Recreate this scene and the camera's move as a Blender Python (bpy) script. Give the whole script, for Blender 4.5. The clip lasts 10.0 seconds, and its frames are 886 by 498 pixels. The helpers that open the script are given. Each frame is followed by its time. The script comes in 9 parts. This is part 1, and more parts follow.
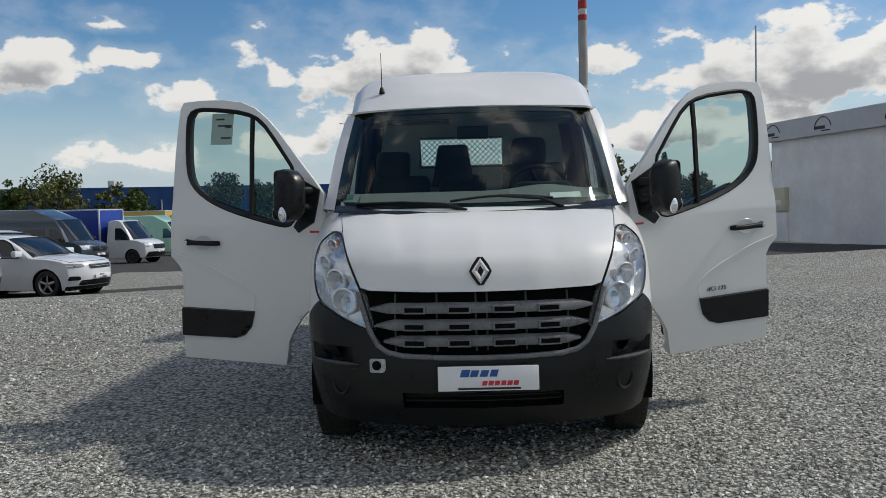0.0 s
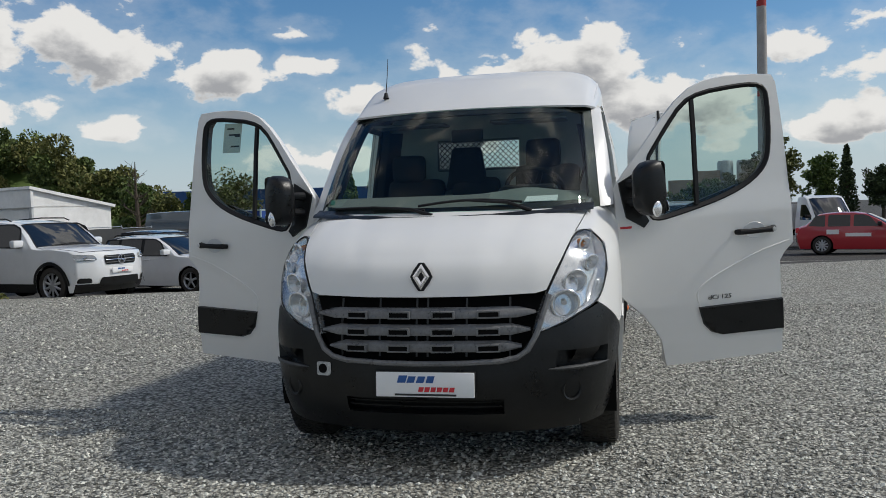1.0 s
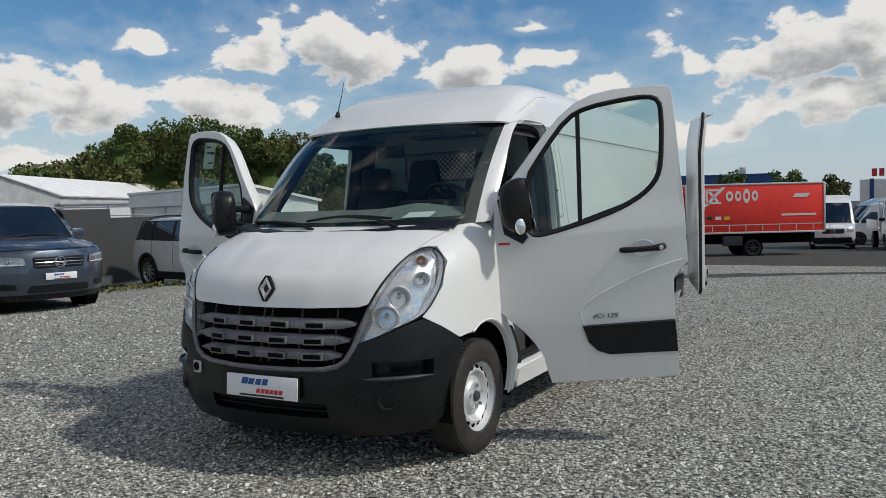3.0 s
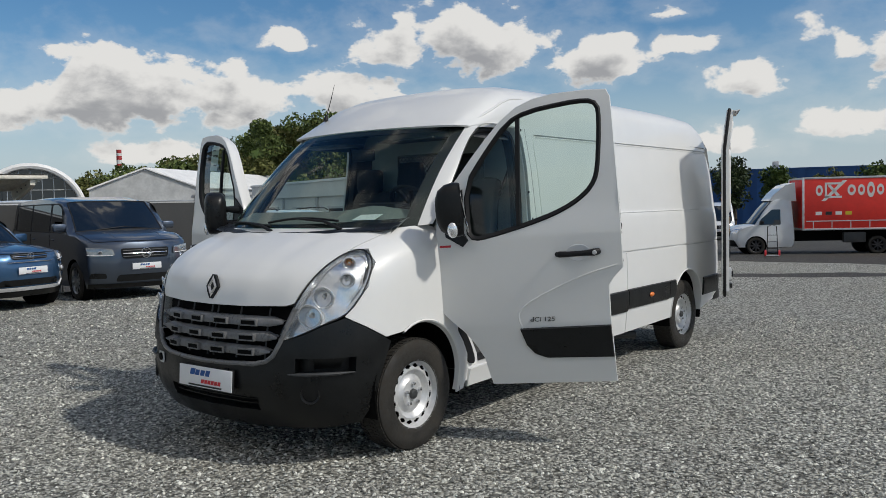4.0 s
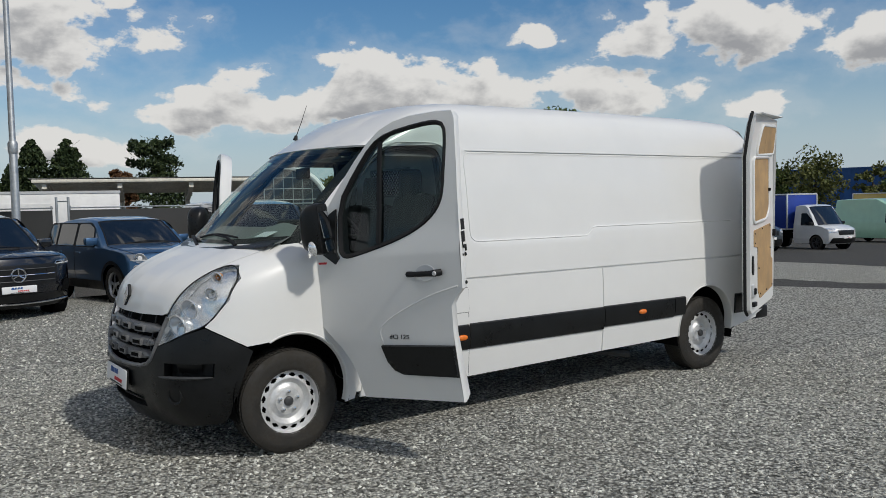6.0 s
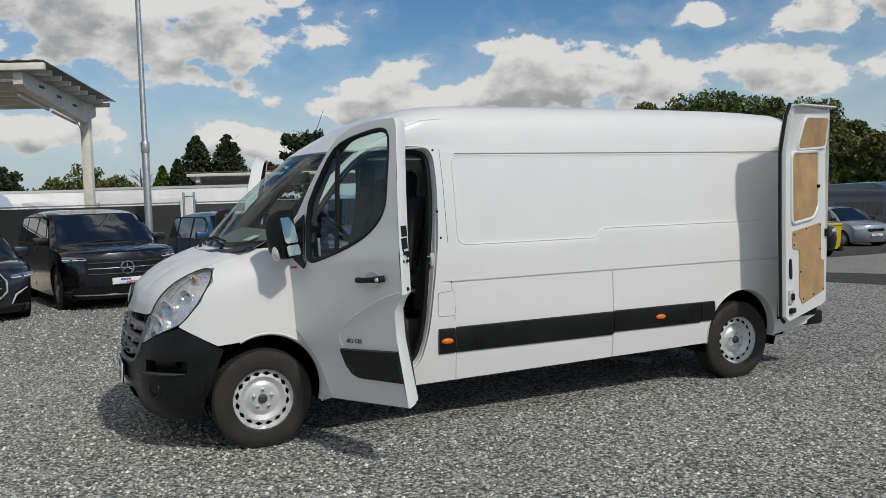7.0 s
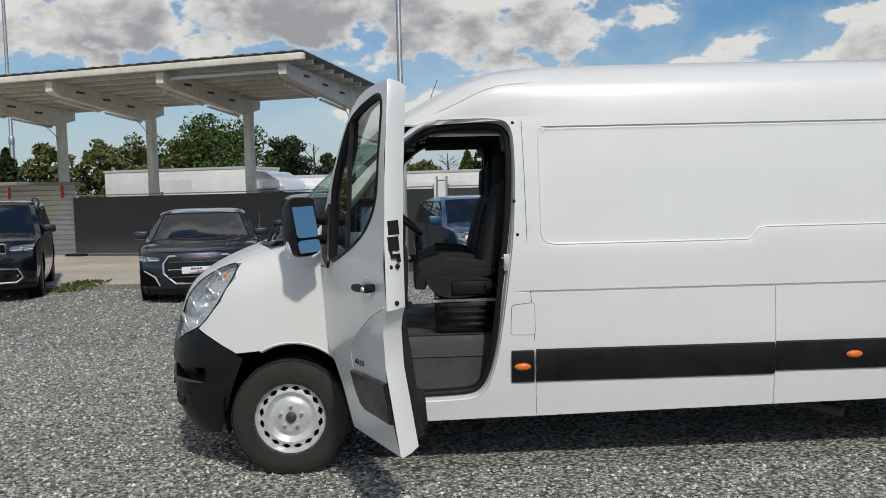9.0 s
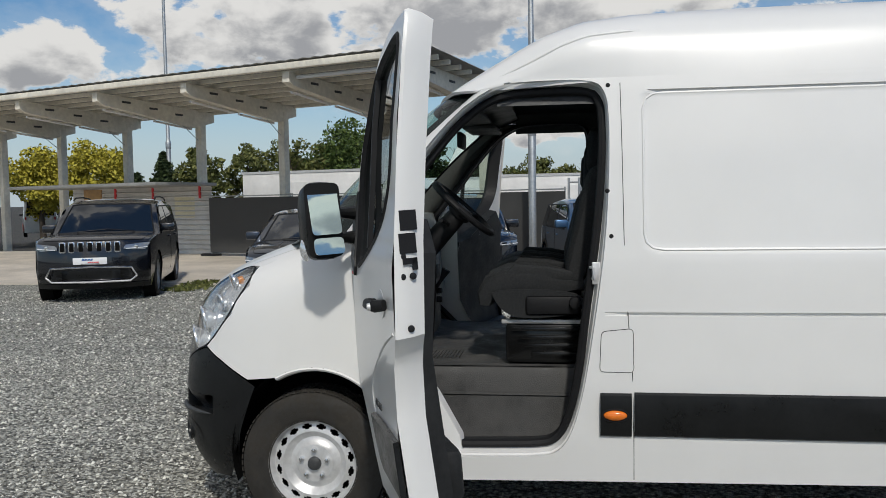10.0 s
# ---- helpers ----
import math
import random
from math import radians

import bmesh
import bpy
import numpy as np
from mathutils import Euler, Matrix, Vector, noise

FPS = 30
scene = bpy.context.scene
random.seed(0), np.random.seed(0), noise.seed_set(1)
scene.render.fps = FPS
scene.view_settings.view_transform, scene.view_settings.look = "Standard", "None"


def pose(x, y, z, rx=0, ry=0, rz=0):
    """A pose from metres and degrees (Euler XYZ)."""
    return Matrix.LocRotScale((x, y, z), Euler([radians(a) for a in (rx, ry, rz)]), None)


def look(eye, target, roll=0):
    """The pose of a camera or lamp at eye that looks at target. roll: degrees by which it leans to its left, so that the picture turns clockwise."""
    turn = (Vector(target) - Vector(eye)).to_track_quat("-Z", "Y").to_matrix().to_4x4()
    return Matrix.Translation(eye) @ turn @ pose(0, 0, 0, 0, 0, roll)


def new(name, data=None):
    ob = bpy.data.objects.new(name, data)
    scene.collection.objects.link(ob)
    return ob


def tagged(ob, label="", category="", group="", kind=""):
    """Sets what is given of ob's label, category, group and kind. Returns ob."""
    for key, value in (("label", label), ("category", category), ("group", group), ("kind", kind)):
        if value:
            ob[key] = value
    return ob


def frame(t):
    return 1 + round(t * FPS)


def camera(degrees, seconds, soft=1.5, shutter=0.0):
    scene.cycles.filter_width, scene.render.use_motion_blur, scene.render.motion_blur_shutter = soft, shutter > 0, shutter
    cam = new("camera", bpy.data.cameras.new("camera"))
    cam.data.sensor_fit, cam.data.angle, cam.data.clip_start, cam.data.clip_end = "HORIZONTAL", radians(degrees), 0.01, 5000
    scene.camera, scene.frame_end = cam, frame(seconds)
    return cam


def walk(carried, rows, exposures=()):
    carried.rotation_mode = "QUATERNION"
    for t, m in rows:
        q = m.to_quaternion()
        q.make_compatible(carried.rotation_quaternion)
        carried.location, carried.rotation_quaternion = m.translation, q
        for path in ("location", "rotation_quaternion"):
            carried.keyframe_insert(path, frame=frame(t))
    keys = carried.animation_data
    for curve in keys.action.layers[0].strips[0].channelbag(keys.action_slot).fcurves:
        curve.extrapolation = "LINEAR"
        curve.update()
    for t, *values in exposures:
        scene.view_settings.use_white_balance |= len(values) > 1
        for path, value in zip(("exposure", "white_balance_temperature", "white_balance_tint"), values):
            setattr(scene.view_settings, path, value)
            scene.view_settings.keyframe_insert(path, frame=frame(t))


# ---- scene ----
cam = camera(56.3, 10.0, soft=0.8)
PATH = [
    (0, (-0.095, -5.193, 1.397), (-0.141, -3.196, 1.301), -1.5),
    (0.5, (0.518, -5.126, 1.398), (0.247, -3.146, 1.305), -1.7),
    (1, (1.103, -5.04, 1.403), (0.655, -3.092, 1.314), -1.8),
    (1.5, (1.698, -4.958, 1.412), (1.119, -3.046, 1.322), -1.7),
    (2, (2.208, -4.829, 1.439), (1.503, -2.96, 1.349), -1.6),
    (3.5, (3.81, -4.257, 1.513), (2.703, -2.595, 1.415), -1.4),
    (4, (4.338, -3.952, 1.538), (3.102, -2.382, 1.432), -1.3),
    (4.5, (4.817, -3.561, 1.572), (3.454, -2.102, 1.463), -1.5),
    (5, (5.298, -3.146, 1.628), (3.837, -1.785, 1.515), -1.6),
    (5.2, (5.476, -3.026, 1.615), (3.992, -1.689, 1.508), -1.4),
    (6.3, (6.375, -1.938, 1.679), (4.667, -0.903, 1.569), -1.5),
    (6.5, (6.553, -1.699, 1.711), (4.803, -0.738, 1.596), -1.6),
    (7, (6.762, -1.149, 1.723), (4.938, -0.34, 1.6), -1.7),
    (7.5, (6.895, -0.566, 1.716), (5.013, 0.099, 1.588), -1.7),
    (8, (6.777, -0.011, 1.712), (4.844, 0.486, 1.589), -1.7),
    (8.2, (6.707, 0.161, 1.714), (4.753, 0.568, 1.587), -1.9),
    (8.5, (6.426, 0.457, 1.706), (4.45, 0.741, 1.58), -1.5),
    (9, (5.916, 0.778, 1.695), (3.923, 0.845, 1.554), -1.4),
    (9.5, (5.314, 1.007, 1.642), (3.325, 0.843, 1.51), -1.1),
    (10, (4.71, 1.17, 1.593), (2.734, 0.888, 1.474), -0.9),
]
walk(cam, [(t, look(eye, target, roll)) for t, eye, target, roll in PATH], [(0.0, 0.40), (2.0, 0.40), (5.0, 0.26), (7.5, 0.22), (10.0, 0.28)])

# ---- light ----
SUN_ELEVATION, SUN_AZIMUTH = 46.0, 75.0      # azimuth: degrees clockwise from +y
world = bpy.data.worlds.new("sky")
scene.world = world
world.use_nodes = True
wn, wl = world.node_tree.nodes, world.node_tree.links
wn.clear()


def wnode(kind, **values):
    n = wn.new(kind)
    for k, v in values.items():
        n.inputs[k.replace("_", " ")].default_value = v
    return n


def wmath(op, a, b=None, c=None, clamp=False):
    n = wn.new("ShaderNodeMath")
    n.operation, n.use_clamp = op, clamp
    for i, v in enumerate((a, b, c)):
        if v is None:
            continue
        if isinstance(v, (int, float)):
            n.inputs[i].default_value = v
        else:
            wl.new(v, n.inputs[i])
    return n.outputs[0]


def wramp(fac, lo, hi):
    n = wn.new("ShaderNodeMapRange")
    n.interpolation_type = "SMOOTHSTEP"
    wl.new(fac, n.inputs[0])
    n.inputs[1].default_value, n.inputs[2].default_value = lo, hi
    return n.outputs[0]


sky = wn.new("ShaderNodeTexSky")
sky.sky_type, sky.sun_disc = "NISHITA", False
sky.sun_elevation, sky.sun_rotation = radians(SUN_ELEVATION), radians(SUN_AZIMUTH)
sky.altitude, sky.air_density, sky.dust_density, sky.ozone_density = 250, 1.0, 0.6, 1.6
coord = wn.new("ShaderNodeTexCoord")


def wvec(op, a, b):
    n = wn.new("ShaderNodeVectorMath")
    n.operation = op
    for k, v in enumerate((a, b)):
        if isinstance(v, tuple):
            n.inputs[k].default_value = v
        elif v is not None:
            wl.new(v, n.inputs[k])
    return n.outputs["Value"] if op in ("LENGTH", "DOT_PRODUCT") else n.outputs[0]


# fair-weather clouds: bearing (degrees right of +y), elevation, half width, half height
HEAPS = [(-5, 9.2, 8, 3.0), (0.5, 6.3, 9.5, 3.0), (9.9, 9.6, 3.4, 1.5), (22.5, 8.2, 9, 3.8), (15, 4.6, 9, 2.0), (-28, 9.1, 4.6, 2.2),
         (-37, 10.6, 8.6, 3.0), (-22.7, 12.1, 2.4, 0.9), (-22.2, 10.1, 2.2, 1.0), (-17.5, 7.5, 3.0, 1.6), (-12, 4.6, 3.6, 1.3), (-43, 7.0, 5.0, 2.0)]
BANKS = [(-58, 7.2, 11, 3.2), (-69.5, 6.2, 6.5, 2.0), (-48.8, 10.9, 2.6, 0.9), (-34.8, 5.6, 2.8, 1.1), (-84, 10.4, 10, 4.6), (-97, 12.0, 12, 4.8),
         (-79, 4.0, 5.0, 1.5), (-91, 4.5, 4.6, 1.8), (-110, 10.8, 11, 4.4), (-124, 8.6, 5.5, 3.0), (-56, 3.6, 5, 1.0), (-21, 3.6, 4.5, 1.2)]


def sky_angles(way):
    """Bearing and elevation in degrees of a direction."""
    xyz = wn.new("ShaderNodeSeparateXYZ")
    wl.new(way, xyz.inputs[0])
    bearing = wmath("MULTIPLY", wmath("ARCTAN2", xyz.outputs[0], xyz.outputs[1]), 57.2958)
    rise = wmath("MULTIPLY", wmath("ARCSINE", xyz.outputs[2]), 57.2958)
    pair = wn.new("ShaderNodeCombineXYZ")
    wl.new(bearing, pair.inputs[0]), wl.new(rise, pair.inputs[1])
    return pair.outputs[0], bearing, rise


def billow(way, scale, detail, rough):
    n = wnode("ShaderNodeTexNoise", Scale=scale, Detail=detail, Roughness=rough, Distortion=0.15)
    wl.new(wvec("MULTIPLY", way, (1.0, 1.0, 1.7)), n.inputs["Vector"])
    return n.outputs[0]


def cloud_depth(way):
    """Above zero inside a cloud: flat-based heaps with billowing tops, a broken field overhead, and unseen cloud added
    behind as fill light.
    """
    angles, bearing, rise = sky_angles(way)
    far = None
    for b0, e0, w0, h0 in HEAPS + BANKS:
        off = wvec("DIVIDE", wvec("SUBTRACT", angles, (b0, e0, 0.0)), (w0, h0, 1.0))
        off = wvec("MAXIMUM", off, wvec("MULTIPLY", off, (1.0, -1.7, 1.0)))
        reach = wvec("LENGTH", off, None)
        far = reach if far is None else wmath("MINIMUM", far, reach)
    lumps = wmath("MULTIPLY_ADD", billow(way, 15.0, 9, 0.56), 3.2, -1.6)
    puffs = wn.new("ShaderNodeTexVoronoi")
    puffs.feature, puffs.inputs["Scale"].default_value = "SMOOTH_F1", 34.0
    wl.new(wvec("MULTIPLY", way, (1.0, 1.0, 1.5)), puffs.inputs["Vector"])
    lumps = wmath("ADD", lumps, wmath("MULTIPLY_ADD", puffs.outputs["Distance"], -0.55, 0.26))
    heaps = wmath("ADD", wmath("SUBTRACT", 0.98, far), lumps)
    seen = wmath("MULTIPLY", wmath("MULTIPLY", wramp(rise, 19.0, 14.0), wramp(bearing, 42.0, 31.0)), wramp(bearing, -142.0, -129.0))
    # thicker cloud added out of view, to brighten the van's shaded front
    behind = wmath("MULTIPLY", wramp(wvec("DOT_PRODUCT", way, (0.25, -0.97, 0.0)), -0.25, 0.25), wmath("MULTIPLY", wramp(rise, 13.0, 24.0), wramp(rise, 70.0, 50.0)))
    field = wmath("MULTIPLY_ADD", billow(way, 5.2, 8, 0.5), 9.0, -5.05)
    field = wmath("ADD", field, wmath("MULTIPLY_ADD", behind, 2.2, wmath("MULTIPLY", seen, -6.0)))
    return wmath("MAXIMUM", heaps, field)


here = coord.outputs["Generated"]
depth = cloud_depth(here)
over = cloud_depth(wvec("NORMALIZE", wvec("ADD", here, (0.010, 0.004, 0.024)), None))
rise = sky_angles(here)[2]
cover = wmath("MAXIMUM", wramp(depth, 0.0, 0.30), wmath("MULTIPLY", wramp(depth, -0.75, 0.15), 0.17))
shade = wmath("MULTIPLY", wramp(over, 0.0, 1.05), wramp(depth, 0.0, 0.5))
cloud_colour = wn.new("ShaderNodeMix")
cloud_colour.data_type = "RGBA"
wl.new(shade, cloud_colour.inputs[0])
cloud_colour.inputs[6].default_value = (5.1, 5.02, 4.85, 1)
cloud_colour.inputs[7].default_value = (2.3, 2.32, 2.4, 1)
# clouds towards the sun are brighter, as the light passes through them
glare = wramp(wvec("DOT_PRODUCT", here, (math.sin(radians(SUN_AZIMUTH)) * math.cos(radians(SUN_ELEVATION)), math.cos(radians(SUN_AZIMUTH)) * math.cos(radians(SUN_ELEVATION)), math.sin(radians(SUN_ELEVATION)))), 0.45, 1.0)
lit_cloud = wvec("SCALE", cloud_colour.outputs[2], None)
wl.new(wmath("MULTIPLY_ADD", glare, 0.7, 1.0), lit_cloud.node.inputs["Scale"])
rich = wnode("ShaderNodeHueSaturation", Saturation=1.34, Value=0.60)
wl.new(sky.outputs[0], rich.inputs["Color"])
haze = wn.new("ShaderNodeMix")
haze.data_type = "RGBA"
wl.new(wmath("MULTIPLY", wramp(rise, 11.0, 0.0), 0.85), haze.inputs[0])
wl.new(rich.outputs[0], haze.inputs[6])
haze.inputs[7].default_value = (2.9, 3.5, 4.05, 1)
hazed = wn.new("ShaderNodeMix")
hazed.data_type = "RGBA"
wl.new(wmath("MULTIPLY", cover, 0.97), hazed.inputs[0])
wl.new(haze.outputs[2], hazed.inputs[6])
wl.new(lit_cloud, hazed.inputs[7])
back = wnode("ShaderNodeBackground", Strength=0.12)
wl.new(hazed.outputs[2], back.inputs[0])
wl.new(back.outputs[0], wn.new("ShaderNodeOutputWorld").inputs[0])

sun = new("sun", bpy.data.lights.new("sun", "SUN"))
sun.data.energy, sun.data.angle, sun.data.color = 1.85, radians(3.0), (1.0, 0.965, 0.89)
a, e = radians(SUN_AZIMUTH), radians(SUN_ELEVATION)
sun.matrix_world = look((30 * math.sin(a) * math.cos(e), 30 * math.cos(a) * math.cos(e), 30 * math.sin(e)), (0, 0, 0))

# ---- materials ----
def material(name, colour, rough=0.5, metal=0.0, grain=0.0, size=20.0, bump=0.0, bump_size=200.0, stain=0.0, stain_size=1.5, coat=0.0, coat_rough=0.04, spec=0.5):
    """A surface with grain and stains at two sizes, and fine relief."""
    m = bpy.data.materials.new(name)
    m.use_nodes = True
    nodes, links = m.node_tree.nodes, m.node_tree.links
    p = nodes["Principled BSDF"]
    p.inputs["Roughness"].default_value, p.inputs["Metallic"].default_value = rough, metal
    p.inputs["Specular IOR Level"].default_value = spec
    p.inputs["Coat Weight"].default_value, p.inputs["Coat Roughness"].default_value = coat, coat_rough
    p.inputs["Base Color"].default_value = (*colour, 1)
    where = nodes.new("ShaderNodeTexCoord").outputs["Object"]
    value = None
    for amount, scale, detail in ((grain, size, 5), (stain, stain_size, 7)):
        if not amount:
            continue
        n = nodes.new("ShaderNodeTexNoise")
        n.inputs["Scale"].default_value, n.inputs["Detail"].default_value, n.inputs["Roughness"].default_value = scale, detail, 0.6
        links.new(where, n.inputs["Vector"])
        r = nodes.new("ShaderNodeMapRange")
        r.inputs[1].default_value, r.inputs[2].default_value = 0.3, 0.7
        r.inputs[3].default_value, r.inputs[4].default_value = 1 - amount, 1 + amount
        links.new(n.outputs[0], r.inputs[0])
        if value is None:
            value = r.outputs[0]
        else:
            k = nodes.new("ShaderNodeMath")
            k.operation = "MULTIPLY"
            links.new(value, k.inputs[0]), links.new(r.outputs[0], k.inputs[1])
            value = k.outputs[0]
    if value is not None:
        mix = nodes.new("ShaderNodeVectorMath")
        mix.operation = "SCALE"
        mix.inputs[0].default_value = colour
        links.new(value, mix.inputs["Scale"])
        links.new(mix.outputs[0], p.inputs["Base Color"])
        rr = nodes.new("ShaderNodeMath")
        rr.operation = "MULTIPLY"
        rr.inputs[1].default_value = rough
        links.new(value, rr.inputs[0])
        links.new(rr.outputs[0], p.inputs["Roughness"])
    if bump:
        n = nodes.new("ShaderNodeTexNoise")
        n.inputs["Scale"].default_value, n.inputs["Detail"].default_value = bump_size, 3
        links.new(where, n.inputs["Vector"])
        b = nodes.new("ShaderNodeBump")
        b.inputs["Strength"].default_value, b.inputs["Distance"].default_value = bump, 0.01
        links.new(n.outputs[0], b.inputs["Height"])
        links.new(b.outputs[0], p.inputs["Normal"])
    return m


def glass(name, colour, see=0.85, rough=0.0, shine_most=0.9, shine_least=0.055):
    """A thin pane: part of the light goes through, tinted, the rest is a mirror by its Fresnel share."""
    m = bpy.data.materials.new(name)
    m.use_nodes = True
    nodes, links = m.node_tree.nodes, m.node_tree.links
    nodes.remove(nodes["Principled BSDF"])
    clear, shine, mix = nodes.new("ShaderNodeBsdfTransparent"), nodes.new("ShaderNodeBsdfGlossy"), nodes.new("ShaderNodeMixShader")
    clear.inputs[0].default_value = (*[c * see for c in colour], 1)
    shine.inputs["Roughness"].default_value = rough
    f = nodes.new("ShaderNodeLayerWeight")
    f.inputs[0].default_value = 0.5
    steep, share = nodes.new("ShaderNodeMath"), nodes.new("ShaderNodeMath")
    steep.operation, share.operation = "POWER", "MULTIPLY_ADD"
    steep.inputs[1].default_value, share.inputs[1].default_value, share.inputs[2].default_value = 4.5, shine_most, shine_least
    links.new(f.outputs["Facing"], steep.inputs[0]), links.new(steep.outputs[0], share.inputs[0]), links.new(share.outputs[0], mix.inputs[0]), links.new(clear.outputs[0], mix.inputs[1]), links.new(shine.outputs[0], mix.inputs[2])
    links.new(mix.outputs[0], nodes["Material Output"].inputs[0])
    return m


WHITE = material("white_van_paint", (0.785, 0.78, 0.762), 0.36, coat=0.45, coat_rough=0.10, stain=0.02, stain_size=2.0)
BLACK_PLASTIC = material("black_plastic", (0.0085, 0.009, 0.0095), 0.36, grain=0.2, size=60, stain=0.3, stain_size=6, bump=0.05, bump_size=900, spec=0.34)
GREY_PLASTIC = material("grey_plastic", (0.048, 0.050, 0.052), 0.5, grain=0.2, size=60, stain=0.25, stain_size=6, bump=0.2, bump_size=800)
SEAL = material("rubber_seal", (0.010, 0.010, 0.011), 0.6, grain=0.2, size=50, spec=0.3)
RUBBER = material("tyre_rubber", (0.026, 0.023, 0.019), 0.75, grain=0.3, size=40, stain=0.5, stain_size=7, bump=0.3, bump_size=300)
STEEL = material("silver_steel", (0.68, 0.68, 0.68), 0.40, 0.45, grain=0.08, size=40, stain=0.12, stain_size=12)
# near-black for hollows and undersides: their shade is put into the colour
DARK = material("hollow_shade", (0.005, 0.005, 0.005), 0.85, grain=0.2, spec=0.1)
CHROME = material("chrome", (0.75, 0.76, 0.78), 0.12, 1.0, grain=0.05)
LAMP_SHELL = material("lamp_reflector", (0.86, 0.87, 0.88), 0.20, 0.75, grain=0.12, size=40, stain=0.1, stain_size=9)
GRILLE_GREY = material("grille_grey", (0.15, 0.152, 0.156), 0.32, grain=0.2, size=60, stain=0.2, stain_size=8, bump=0.1, bump_size=600)
BULKHEAD = material("bulkhead_grey", (0.46, 0.47, 0.47), 0.6, grain=0.08, size=40, stain=0.12, stain_size=3)
CAB_BLACK = material("cab_black", (0.020, 0.021, 0.022), 0.6, grain=0.2, size=60, stain=0.25, stain_size=6, bump=0.1, bump_size=800, spec=0.2)
PILLAR_GREY = material("pillar_grey", (0.10, 0.105, 0.098), 0.6, grain=0.12, size=60, bump=0.1, bump_size=600)
# paled and greened: the hazy reflection in the windscreen is put into this colour
DASH_GREY = material("dash_grey", (0.20, 0.217, 0.205), 0.6, grain=0.15, size=60, stain=0.15, stain_size=5, bump=0.12, bump_size=700)
LAMP_BOWL = material("lamp_bowl", (0.78, 0.79, 0.80), 0.22, 0.7, grain=0.1, size=60)
AMBER = material("pale_amber", (0.62, 0.24, 0.06), 0.3, grain=0.1, size=60)
ORANGE = material("orange_lens", (0.85, 0.20, 0.02), 0.2, grain=0.1, size=60, coat=0.5)
PLATE = material("plate_white", (0.82, 0.82, 0.82), 0.4, grain=0.02)
INK_BLUE = material("ink_blue", (0.02, 0.09, 0.30), 0.5, grain=0.05)
INK_RED = material("ink_red", (0.60, 0.03, 0.04), 0.5, grain=0.05)
INK_BLACK = material("ink_black", (0.02, 0.02, 0.02), 0.5, grain=0.05)
PLYWOOD = material("plywood", (0.42, 0.27, 0.13), 0.65, grain=0.16, size=9, stain=0.22, stain_size=3, bump=0.15, bump_size=60)
SEAT_CLOTH = material("seat_cloth", (0.015, 0.016, 0.017), 0.85, grain=0.25, size=120, stain=0.15, stain_size=6, bump=0.3, bump_size=500)
FLOOR_MAT = material("rubber_floor", (0.055, 0.054, 0.052), 0.65, grain=0.2, size=30, stain=0.5, stain_size=5, bump=0.2, bump_size=200)
TRIM_GREY = material("cab_trim", (0.17, 0.17, 0.165), 0.6, grain=0.1, size=60, bump=0.1, bump_size=500)
WINDSCREEN = glass("windscreen_glass", (0.76, 0.92, 0.86), 0.88, shine_most=0.65, shine_least=0.04)
DOOR_GLASS = glass("door_glass", (0.72, 0.86, 0.80), 0.82)
LENS = glass("clear_lens", (0.95, 0.96, 0.96), 0.95)
MIRROR = material("mirror_glass", (0.86, 0.88, 0.90), 0.01, 1.0)
CAR_GLASS = material("tinted_glass", (0.008, 0.011, 0.015), 0.015, spec=0.9)


# ---- shapes ----
from mathutils.geometry import tessellate_polygon


